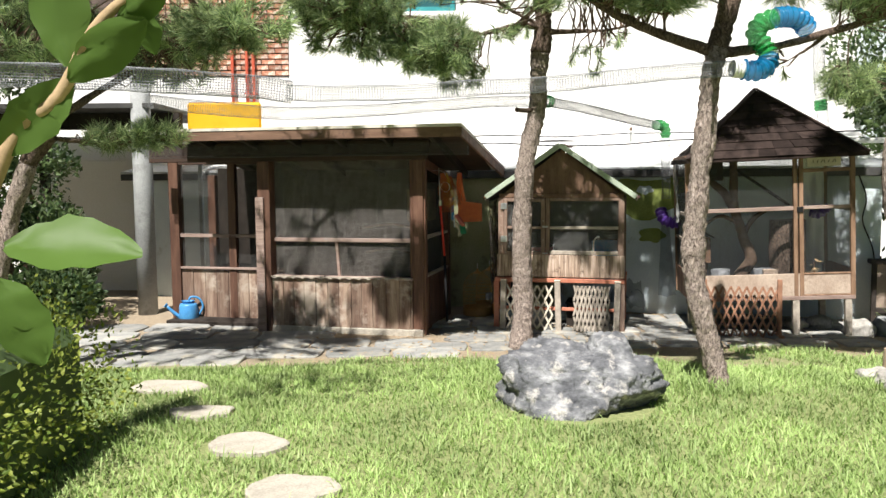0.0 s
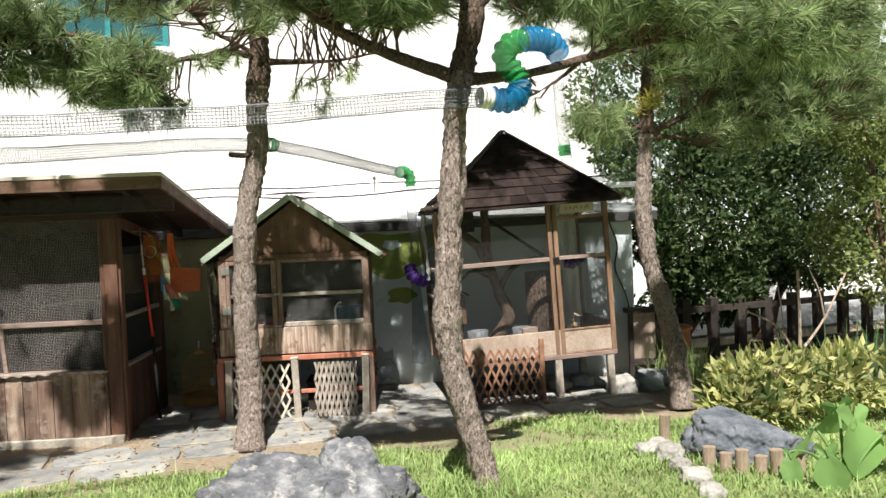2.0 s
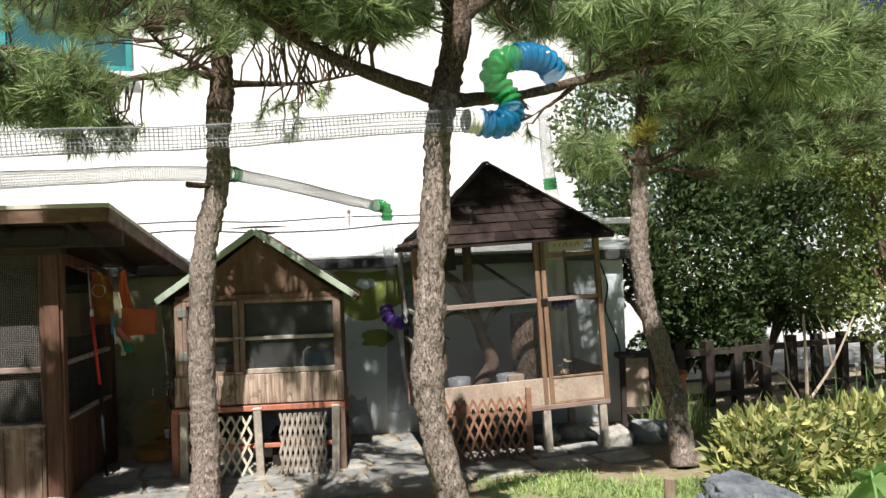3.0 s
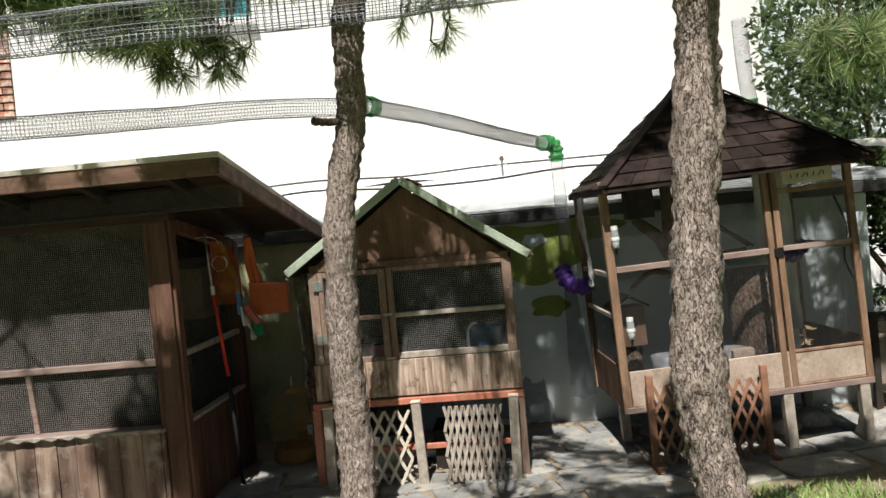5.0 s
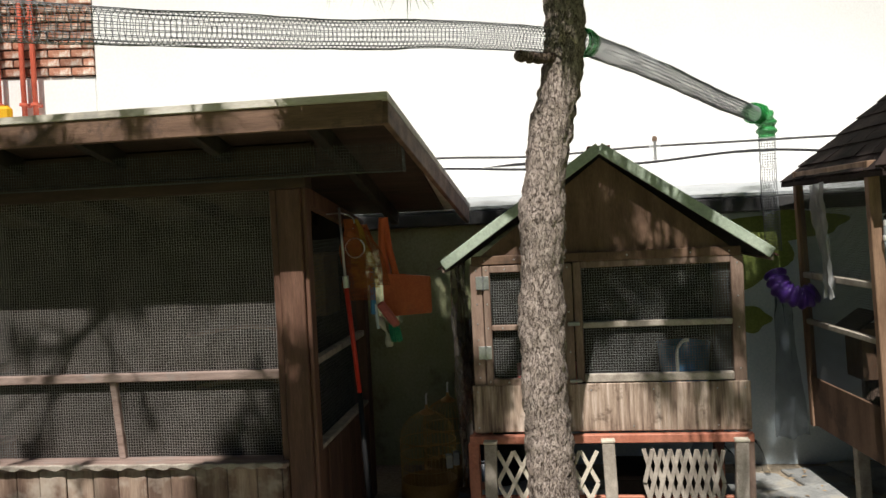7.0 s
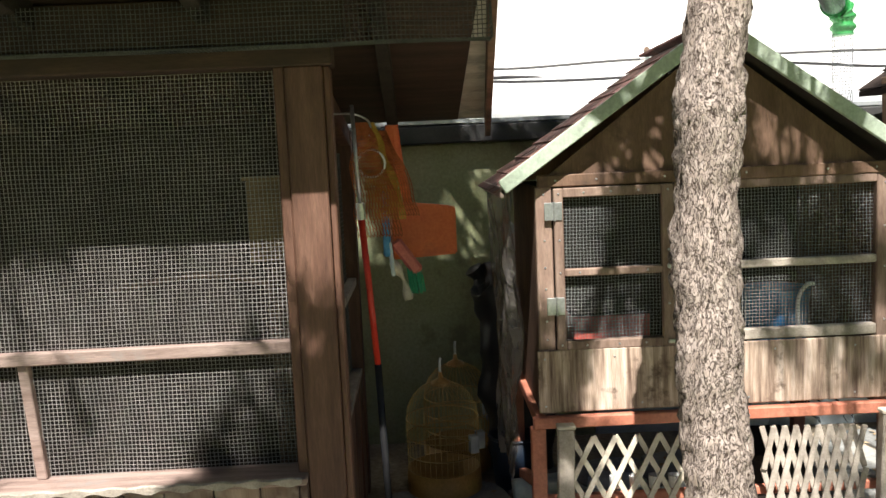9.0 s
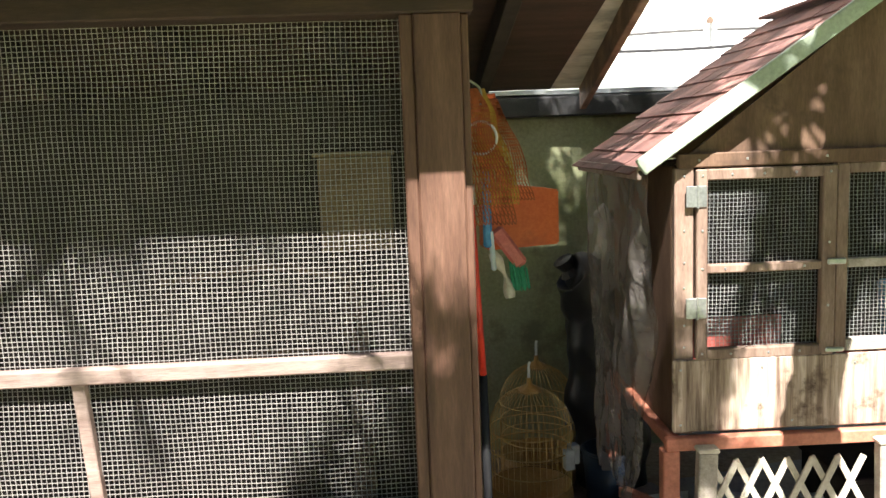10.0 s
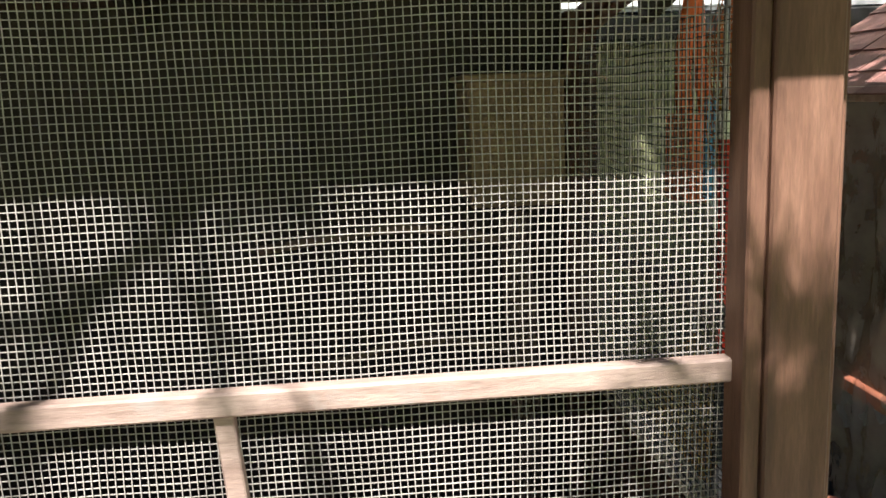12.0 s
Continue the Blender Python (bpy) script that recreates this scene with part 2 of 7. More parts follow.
M_BRICK = surf("red_brick", (0.30, 0.12, 0.075), (0.50, 0.25, 0.16), 12, rough=0.9, bump=0.5, fine=80, rnd=0.3, stain=(0.62, 0.54, 0.46), stain_scale=7, stain_cut=0.52)
M_MORTAR = surf("dark_mortar", (0.07, 0.05, 0.045), (0.16, 0.12, 0.10), 10, rough=0.95, bump=0.4)
M_REDPIPE = surf("red_pipe_paint", (0.50, 0.09, 0.05), (0.62, 0.14, 0.08), 10, rough=0.45, bump=0.05)
M_TEAL = surf("teal_window_frame", (0.03, 0.22, 0.24), (0.05, 0.30, 0.31), 6, rough=0.45, bump=0.05)
M_CONCRETE = surf("grey_concrete", (0.24, 0.25, 0.25), (0.36, 0.37, 0.37), 3, rough=0.9, bump=0.4, fine=70, stain=(0.18, 0.18, 0.18))
M_FLAG = surf("flagstone", (0.21, 0.215, 0.21), (0.36, 0.355, 0.33), 5, rough=0.88, bump=0.6, fine=60, rnd=0.22, stain=(0.42, 0.38, 0.30), stain_scale=3, dist=0.006)
M_STEP = surf("stepping_stone", (0.34, 0.31, 0.26), (0.48, 0.44, 0.37), 9, rough=0.9, bump=0.6, fine=70, stain=(0.33, 0.31, 0.25), stain_scale=5, dist=0.006)
M_ROCK = surf("grey_garden_rock", (0.06, 0.063, 0.070), (0.38, 0.385, 0.39), 6.5, (1, 1, 1.6), 0.85, 1.0, 42, c3=(0.15, 0.154, 0.165), stain=(0.46, 0.44, 0.41), stain_scale=9, stain_cut=0.55, dist=0.012)
M_ROCKBLUE = surf("blue_grey_rock", (0.06, 0.07, 0.085), (0.22, 0.235, 0.255), 7, rough=0.85, bump=0.9, fine=45, c3=(0.13, 0.145, 0.165), dist=0.01)
M_ROCKWHITE = surf("pale_boulder", (0.25, 0.235, 0.21), (0.50, 0.48, 0.44), 6, rough=0.9, bump=0.7, fine=50, rnd=0.2, dist=0.008)
M_LOG = surf("log_edging", (0.22, 0.16, 0.11), (0.42, 0.33, 0.24), 7, (2, 2, 0.5), 0.85, 0.5, 60)
M_FENCE = surf("dark_fence_wood", (0.025, 0.02, 0.017), (0.06, 0.048, 0.04), 5, rough=0.85, bump=0.3)
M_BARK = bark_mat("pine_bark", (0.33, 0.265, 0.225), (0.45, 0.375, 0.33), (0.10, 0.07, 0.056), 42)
# Darker copy of the bark with crown shade in its colour; also dark logs.
M_BARK_DARK = bark_mat("dark_and_shaded_bark", (0.12, 0.085, 0.065), (0.22, 0.16, 0.125), (0.035, 0.024, 0.018), 34)
M_TWIG = surf("pine_twig", (0.085, 0.055, 0.038), (0.18, 0.12, 0.085), 20, rough=0.9, bump=0.5, fine=120)
M_NEEDLE = leaf_mat("pine_needles", (0.07, 0.15, 0.06), (0.56, 0.66, 0.33), glow=0.45)
M_NEEDLE_Y = leaf_mat("yellowing_needles", (0.28, 0.27, 0.05), (0.58, 0.52, 0.16), glow=0.35)
M_GRASS = leaf_mat("grass_blades", (0.21, 0.32, 0.085), (0.47, 0.60, 0.25), glow=0.4, spread=0.35)
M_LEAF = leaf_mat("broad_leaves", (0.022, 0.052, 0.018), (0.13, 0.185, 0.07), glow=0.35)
M_LEAF_PALE = leaf_mat("pale_broad_leaves", (0.10, 0.16, 0.04), (0.32, 0.36, 0.13), glow=0.38)
M_LEAF_YELLOW = leaf_mat("yellow_green_leaves", (0.11, 0.17, 0.05), (0.60, 0.58, 0.24), glow=0.38, spread=0.45)
M_LEAF_HEDGE = leaf_mat("hedge_leaves", (0.08, 0.14, 0.02), (0.32, 0.36, 0.07), glow=0.3)
M_HOSTA = leaf_mat("pale_heart_leaves", (0.22, 0.40, 0.11), (0.36, 0.54, 0.22), glow=0.45)
M_LEAF_BIG = leaf_mat("fresh_big_leaves", (0.07, 0.14, 0.025), (0.17, 0.26, 0.06), glow=0.45)
M_LEAF_BLADE = leaf_mat("sword_leaves", (0.05, 0.12, 0.04), (0.13, 0.22, 0.08), glow=0.3)
M_TUBEGREEN = clear_mat("green_clear_plastic", (0.03, 0.34, 0.08), 0.12, 0.52)
M_TUBEBLUE = clear_mat("blue_clear_plastic", (0.01, 0.22, 0.46), 0.12, 0.45)
M_PURPLE = surf("purple_plastic", (0.075, 0.03, 0.22), (0.12, 0.05, 0.32), 8, rough=0.35, bump=0.05)
M_SHEET = clear_mat("cloudy_plastic_sheet", (0.40, 0.36, 0.33), 0.10, 0.60, 1.0)
M_CLEARSHEET = clear_mat("clear_plastic_sheet", (0.30, 0.33, 0.35), 0.10, 0.93, 1.0)
M_MILKSHEET = clear_mat("milky_plastic_sheet", (0.62, 0.63, 0.62), 0.2, 0.45, 0.6)
M_BOTTLE = clear_mat("clear_bottle", (0.8, 0.85, 0.88), 0.1, 0.6)
M_WHITEPLASTIC = surf("white_plastic", (0.70, 0.70, 0.68), (0.80, 0.80, 0.78), 8, rough=0.4, bump=0.05)
M_ORANGE = surf("orange_plastic", (0.68, 0.13, 0.035), (0.80, 0.18, 0.05), 4, rough=0.4, bump=0.08, stain=(0.5, 0.1, 0.04))
M_REDPOLE = surf("red_pole_paint", (0.55, 0.03, 0.02), (0.66, 0.06, 0.03), 8, rough=0.35, bump=0.02)
M_BLUE = surf("blue_plastic", (0.05, 0.22, 0.48), (0.09, 0.32, 0.60), 5, rough=0.4, bump=0.05)
M_GREENPL = surf("green_bristle", (0.03, 0.28, 0.14), (0.07, 0.40, 0.22), 30, rough=0.7, bump=0.3)
M_PINK = surf("faded_red_plastic", (0.55, 0.13, 0.11), (0.66, 0.2, 0.16), 8, rough=0.45, bump=0.1)
M_YELLOW = surf("yellow_paint", (0.72, 0.38, 0.01), (0.82, 0.46, 0.02), 4, rough=0.5, bump=0.05)
M_NETO = surf("orange_net", (0.26, 0.06, 0.02), (0.40, 0.11, 0.03), 20, rough=0.8, bump=0)
M_NETY = surf("yellow_net", (0.30, 0.17, 0.02), (0.46, 0.27, 0.04), 20, rough=0.8, bump=0)
M_BLACK = surf("black_plastic", (0.008, 0.008, 0.009), (0.02, 0.02, 0.022), 6, rough=0.45, bump=0.2)
M_BRASS = surf("aged_brass_wire", (0.40, 0.26, 0.09), (0.58, 0.42, 0.18), 12, rough=0.4, bump=0, metal=0.6)
M_AMBER = surf("amber_tray", (0.36, 0.19, 0.05), (0.48, 0.28, 0.09), 6, rough=0.45, bump=0.05)
M_NEST = surf("brown_nest_ply", (0.16, 0.11, 0.06), (0.25, 0.175, 0.10), 5, rough=0.85, bump=0.2)
M_NAVY = surf("navy_plastic", (0.008, 0.016, 0.032), (0.013, 0.028, 0.05), 5, rough=0.4, bump=0.05)
M_CARD = surf("cardboard", (0.32, 0.22, 0.12), (0.44, 0.32, 0.19), 5, rough=0.85, bump=0.2)
M_CLOTH = surf("pale_cloth", (0.55, 0.48, 0.36), (0.70, 0.64, 0.52), 9, rough=0.9, bump=0.4)
M_GLASSWIN = surf("dark_window_glass", (0.03, 0.10, 0.11), (0.05, 0.15, 0.16), 2, rough=0.08, bump=0)
M_TERRA = surf("terracotta", (0.42, 0.16, 0.075), (0.55, 0.25, 0.13), 5, rough=0.8, bump=0.2)


def ground_mat():
    """Sandy soil in the yard, greener under the lawn, with leaf litter; the border wanders."""
    m, N, L, b = node_mat("garden_soil")
    tc = N.new("ShaderNodeTexCoord")
    sep = N.new("ShaderNodeSeparateXYZ")
    L.new(tc.outputs["Object"], sep.inputs[0])
    n1 = add(N, "ShaderNodeTexNoise", Scale=1.6, Detail=6.0, Roughness=0.65)
    n2 = add(N, "ShaderNodeTexNoise", Scale=38.0, Detail=6.0, Roughness=0.7)
    for n in (n1, n2):
        L.new(tc.outputs["Object"], n.inputs["Vector"])
    s = N.new("ShaderNodeMath")
    s.operation = "MULTIPLY_ADD"
    L.new(n1.outputs["Fac"], s.inputs[0])
    s.inputs[1].default_value = 2.6
    L.new(sep.outputs["Y"], s.inputs[2])
    mr = N.new("ShaderNodeMapRange")
    mr.inputs["From Min"].default_value, mr.inputs["From Max"].default_value = 8.0, 8.7
    L.new(s.outputs[0], mr.inputs["Value"])
    dirt, lawn = N.new("ShaderNodeValToRGB"), N.new("ShaderNodeValToRGB")
    dirt.color_ramp.elements[0].color, dirt.color_ramp.elements[1].color = (0.20, 0.155, 0.105, 1), (0.43, 0.35, 0.25, 1)
    lawn.color_ramp.elements[0].color, lawn.color_ramp.elements[1].color = (0.13, 0.17, 0.055, 1), (0.34, 0.36, 0.16, 1)
    for r in (dirt, lawn):
        r.color_ramp.elements[0].position, r.color_ramp.elements[1].position = 0.3, 0.7
        L.new(n2.outputs["Fac"], r.inputs["Fac"])
    mix = N.new("ShaderNodeMix")
    mix.data_type = "RGBA"
    L.new(mr.outputs["Result"], mix.inputs["Factor"])
    L.new(lawn.outputs["Color"], mix.inputs["A"])
    L.new(dirt.outputs["Color"], mix.inputs["B"])
    L.new(mix.outputs["Result"], b.inputs["Base Color"])
    b.inputs["Roughness"].default_value = 0.95
    bp = add(N, "ShaderNodeBump", Strength=0.7, Distance=0.02)
    L.new(n2.outputs["Fac"], bp.inputs["Height"])
    L.new(bp.outputs["Normal"], b.inputs["Normal"])
    return m


M_GROUND = ground_mat()


# ---- builders ----
rng = random.Random(7)


def part(name, bm, material, parent=None, label="", smooth=False):
    """Links a bmesh as one mesh object, under a thing or a part."""
    me = bpy.data.meshes.new(name)
    bm.to_mesh(me)
    bm.free()
    return part_mesh(name, me, material, parent, label, smooth)


def part_mesh(name, me, material, parent=None, label="", smooth=False):
    if not me.materials:
        me.materials.append(material)
    if smooth:
        me.polygons.foreach_set("use_smooth", [True] * len(me.polygons))
    ob = new(name, me)
    if parent:
        ob.parent = parent
    return tagged(ob, label)


def data_part(name, verts, faces, material, parent=None, label="", smooth=False):
    me = bpy.data.meshes.new(name)
    me.from_pydata(verts, [], faces)
    me.update()
    return part_mesh(name, me, material, parent, label, smooth)


def thing(name, m, label, category, group="", kind=""):
    ob = new(name)
    ob.empty_display_size = 0.1
    ob.matrix_basis = m
    return tagged(ob, label, category, group, kind)


def box(bm, x0, x1, y0, y1, z0, z1, bev=0.004, m=None):
    """A box with softened edges."""
    mm = Matrix.Translation(((x0 + x1) / 2, (y0 + y1) / 2, (z0 + z1) / 2)) @ Matrix.Diagonal((x1 - x0, y1 - y0, z1 - z0, 1))
    vs = bmesh.ops.create_cube(bm, size=1, matrix=(m @ mm) if m else mm)["verts"]
    if bev:
        es = list({e for v in vs for e in v.link_edges})
        bmesh.ops.bevel(bm, geom=es, offset=bev, segments=1, affect="EDGES", profile=0.5)
    return bm


def one_box(x0, x1, y0, y1, z0, z1, bev=0.004, m=None):
    return box(bmesh.new(), x0, x1, y0, y1, z0, z1, bev, m)


def bar(bm, p, q, w, h, bev=0.003, up=(0, 0, 1)):
    """A straight bar from p to q, w wide and h high."""
    p, q = Vector(p), Vector(q)
    d = (q - p)
    n = d.length
    d.normalize()
    s = d.cross(Vector(up))
    if s.length < 1e-4:
        s = d.cross(Vector((0, 1, 0)))
    s.normalize()
    t = s.cross(d)
    m = Matrix((s, d, t)).transposed().to_4x4()
    m.translation = (p + q) / 2
    return box(bm, -w / 2, w / 2, -n / 2, n / 2, -h / 2, h / 2, bev, m)


def one_bar(p, q, w, h, bev=0.003, up=(0, 0, 1)):
    return bar(bmesh.new(), p, q, w, h, bev, up)


def smooth_path(pts, steps=6):
    """A curve through the points (Catmull-Rom)."""
    pts = [Vector(p) for p in pts]
    if len(pts) < 3:
        return [pts[0].lerp(pts[-1], i / steps) for i in range(steps + 1)]
    ext = [pts[0] * 2 - pts[1]] + pts + [pts[-1] * 2 - pts[-2]]
    out = []
    for i in range(1, len(ext) - 2):
        a, b, c, d = ext[i - 1:i + 3]
        for s in range(steps):
            t = s / steps
            out.append(0.5 * ((2 * b) + (c - a) * t + (2 * a - 5 * b + 4 * c - d) * t * t + (3 * b - a - 3 * c + d) * t ** 3))
    out.append(pts[-1])
    return out


def tube(bm, path, radius, seg=8, shape=None, caps=True):
    """A round body along a path. radius(k) or a number, k from 0 to 1; shape(k, angle, place) adds to it."""
    path = [Vector(p) for p in path]
    rings = []
    side = None
    for i, p in enumerate(path):
        d = (path[min(i + 1, len(path) - 1)] - path[max(i - 1, 0)]).normalized()
        if side is None:
            side = d.cross(Vector((0.31, 0.2, 0.93)))
            if side.length < 0.1:
                side = d.cross(Vector((1, 0, 0)))
        side = (side - d * side.dot(d)).normalized()
        other = d.cross(side)
        k = i / max(1, len(path) - 1)
        r = radius(k) if callable(radius) else radius
        ring = []
        for j in range(seg):
            a = 2 * math.pi * j / seg
            way = side * math.cos(a) + other * math.sin(a)
            rr = r + (shape(k, a, p + way * r) if shape else 0)
            ring.append(bm.verts.new(p + way * rr))
        rings.append(ring)
    for a, b in zip(rings, rings[1:]):
        for j in range(seg):
            bm.faces.new((a[j], a[(j + 1) % seg], b[(j + 1) % seg], b[j]))
    if caps and seg > 2:
        bm.faces.new(list(reversed(rings[0])))
        bm.faces.new(rings[-1])
    return bm


def lathe(bm, profile, seg=24, m=None):
    """Turns a profile of (radius, height) round the z axis."""
    rings = []
    for r, z in profile:
        ring = []
        for j in range(seg):
            a = 2 * math.pi * j / seg
            v = Vector((r * math.cos(a), r * math.sin(a), z))
            ring.append(bm.verts.new(m @ v if m else v))
        rings.append(ring)
    for a, b in zip(rings, rings[1:]):
        for j in range(seg):
            bm.faces.new((a[j], a[(j + 1) % seg], b[(j + 1) % seg], b[j]))
    return bm


def wire_panel(name, w, h, material, parent, at, cell=0.0127, thick=0.0019, wave=0.0022, label="", seed=1, ax=(1, 0, 0), up=(0, 0, 1)):
    """Welded wire mesh: square wires both ways, each a little wavy, in the plane of ax and up from the corner at."""
    ax, up, at = Vector(ax), Vector(up), Vector(at)
    nrm = ax.cross(up)
    verts, faces = [], []

    def strand(along, across, n, length, off, ph):
        segs = max(2, int(length / 0.06))
        for i in range(n + 1):
            base = len(verts)
            for s in range(segs + 1):
                d = length * s / segs
                px, py = d, i * cell
                wob = noise.noise((px * 5 + seed, py * 5, ph)) * wave * 2.2 + noise.noise((px * 1.3, py * 1.3 + seed, ph + 5)) * wave * 2
                bulge = noise.noise((px * 2 + 3, py * 2, seed)) * wave * 3
                c = at + along * d + across * (i * cell + wob) + nrm * (off + bulge)
                t = thick / 2
                for da, dn in ((-t, -t), (t, -t), (t, t), (-t, t)):
                    verts.append(c + across * da + nrm * dn)
            for s in range(segs):
                a = base + 4 * s
                for j in range(4):
                    k = (j + 1) % 4
                    faces.append((a + j, a + k, a + 4 + k, a + 4 + j))

    strand(ax, up, int(h / cell), w, 0.0, 1.0)
    strand(up, ax, int(w / cell), h, thick * 0.8, 9.0)
    ob = data_part(name, verts, faces, material, parent, label)
    ob["kind"] = "stuff"
    return ob


def wire_tube(name, path, radius, material, parent, cell=0.0127, thick=0.0016, wave=0.006, label="", seed=3):
    """A tube of wire mesh along a path: hoops and long wires, dented here and there."""
    pts = smooth_path(path, 10)
    dist = [0.0]
    for a, b in zip(pts, pts[1:]):
        dist.append(dist[-1] + (b - a).length)
    total = dist[-1]

    def spot(s):
        s = min(max(s, 0), total)
        for i in range(len(pts) - 1):
            if s <= dist[i + 1]:
                k = (s - dist[i]) / max(1e-9, dist[i + 1] - dist[i])
                return pts[i].lerp(pts[i + 1], k), (pts[i + 1] - pts[i]).normalized()
        return pts[-1], (pts[-1] - pts[-2]).normalized()

    verts, faces = [], []
    seg = 20
    n = int(total / cell)
    longs = int(2 * math.pi * radius / cell)

    def place(s, a):
        p, d = spot(s)
        x = d.cross(Vector((0, 0, 1))).normalized()
        y = x.cross(d)
        r = radius * (1 + 0.10 * noise.noise((s * 3, math.cos(a) * 1.2, math.sin(a) * 1.2 + seed)) + 0.05 * noise.noise((s * 11, seed, a)))
        sag = noise.noise((s * 1.7, seed, 0)) * wave
        return p + x * math.cos(a) * r + y * (math.sin(a) * r * 0.94 + sag), d, (x * math.cos(a) + y * math.sin(a))

    for i in range(n + 1):
        base = len(verts)
        for j in range(seg):
            c, d, o = place(i * cell, 2 * math.pi * j / seg)
            for dd, oo in ((-1, 0), (1, 0), (0, 1)):
                verts.append(c + d * dd * thick / 2 + o * oo * thick)
        for j in range(seg):
            a, b = base + 3 * j, base + 3 * ((j + 1) % seg)
            for q in range(3):
                w = (q + 1) % 3
                faces.append((a + q, a + w, b + w, b + q))
    step = 0.05
    m = int(total / step)
    for j in range(longs):
        an = 2 * math.pi * j / longs
        base = len(verts)
        for i in range(m + 1):
            c, d, o = place(total * i / m, an)
            t = d.cross(o)
            for tt, oo in ((-1, 0), (1, 0), (0, 1)):
                verts.append(c + t * tt * thick / 2 + o * oo * thick)
        for i in range(m):
            a = base + 3 * i
            for q in range(3):
                w = (q + 1) % 3
                faces.append((a + q, a + w, a + 3 + w, a + 3 + q))
    ob = data_part(name, verts, faces, material, parent, label)
    ob["kind"] = "stuff"
    return ob


def ground_z(x, y):
    """Height of the ground: the lawn lies a little above the yard."""
    k = min(1, max(0, (7.9 - y) / 2.6))
    k = k * k * (3 - 2 * k)
    far = min(1, max(0, (math.hypot(x, y - 5) - 14) / 20))
    return (0.15 * k - 0.02 * (1 - k) + 0.012 * noise.noise((x * 0.8, y * 0.8, 0)) + 0.006 * noise.noise((x * 3, y * 3, 2))) * (1 - far)


# ---- ground ----
def build_ground():
    def axis(lo, hi, fine0, fine1, step):
        out = [lo, lo * 0.4 + fine0 * 0.6, fine0 - 9, fine0 - 4, fine0 - 1.5]
        v = fine0
        while v < fine1:
            out.append(v)
            v += step
        return out + [fine1, fine1 + 1.5, fine1 + 4, fine1 + 9, hi * 0.4 + fine1 * 0.6, hi]

    xs, ys = axis(-600, 600, -5, 9, 0.14), axis(-600, 600, -1, 12, 0.14)
    verts = [(x, y, ground_z(x, y)) for y in ys for x in xs]
    n = len(xs)
    faces = [(j * n + i, j * n + i + 1, (j + 1) * n + i + 1, (j + 1) * n + i) for j in range(len(ys) - 1) for i in range(n - 1)]
    g = data_part("ground", verts, faces, M_GROUND, None, smooth=True)
    tagged(g, "sandy garden soil with worn lawn and leaf litter", "ground", kind="structure")


build_ground()

# ---- the main building behind: white wall, brick corner, window ----
WALL_Y = 12.95
wall_back = thing("wall_north", pose(0, WALL_Y, 0), "tall white painted house wall with a brick corner", "wall", kind="structure")
part("wall", one_box(-2.35, 6.4, 0, 0.3, -0.1, 8.5, 0.01), M_WHITE, wall_back)
part("lower_wall", one_box(-12, -2.35, 0, 0.3, -0.1, 3.18, 0.01), M_WHITE, wall_back)
part("mortar_bed", one_box(-12, -2.35, 0.03, 0.3, 3.18, 8.5, 0.0), M_MORTAR, wall_back)
part("wall_side", one_box(6.1, 6.4, 0.3, 8, -0.1, 8.5, 0.01), M_WHITE, wall_back)
# Added backdrop: its pale face stands for bright sky between the trees.
backdrop = thing("wall_sky_backdrop", pose(6.6, 17.0, 0), "pale backdrop wall added for bright sky gaps in the trees", "wall", kind="structure")
part("wall", one_box(0.0, 13.0, 0, 0.3, -0.2, 6.5, 0.01), M_BLUEWALL, backdrop)
part("coping", one_box(-0.05, 13.05, -0.06, 0.36, 6.505, 6.62, 0.01), M_CONCRETE, backdrop)
window_main = thing("window_1", pose(-0.53, WALL_Y - 0.02, 4.13), "teal framed window high in the white wall", "window", kind="structure")
for x0, x1, z0, z1 in ((-0.74, 0.74, 0, 0.07), (-0.74, 0.74, 1.13, 1.2), (-0.74, -0.67, 0.07, 1.13), (0.67, 0.74, 0.07, 1.13), (-0.035, 0.035, 0.07, 1.13)):
    part("window_frame", one_box(x0, x1, -0.05, 0.015, z0, z1), M_TEAL, window_main)
for x0, x1 in ((-0.67, -0.035), (0.035, 0.67)):
    part("pane", one_box(x0, x1, -0.012, -0.004, 0.07, 1.13, 0), M_GLASSWIN, window_main)
part("window_sill", one_box(-0.8, 0.8, -0.1, 0.0, -0.06, -0.003), M_WHITE, window_main)

for k, (px, top) in enumerate(((-2.98, 5.2), (-2.88, 4.9), (-3.2, 4.4))):
    p = thing("red_pipe", pose(px, WALL_Y - 0.09, 0), "thin red painted pipe clamped to the brickwork", "pipe", "red pipes")
    part("pipe", tube(bmesh.new(), [(0, 0, 2.4), (0, 0, 3.4), (0, 0, top)], 0.024, 10), M_REDPIPE, p, smooth=True)
    for z in (2.9, 3.7, 4.3):
        part("clamp", one_box(-0.035, 0.035, -0.03, 0.115, z, z + 0.03), M_REDPIPE, p)
rail = thing("wall_bracket", pose(-1.85, WALL_Y - 0.1, 4.25), "small grey steel bracket bar on the wall", "bracket")
part("bar", one_bar((-0.45, 0, 0), (0.25, 0, 0.02), 0.03, 0.03), M_STEEL, rail)
for x in (-0.3, 0.15):
    part("arm", one_bar((x, 0, -0.12), (x, 0.1, -0.12), 0.03, 0.03), M_STEEL, rail)
    part("post", one_bar((x, 0, -0.13), (x, 0, 0.01), 0.03, 0.03), M_STEEL, rail)

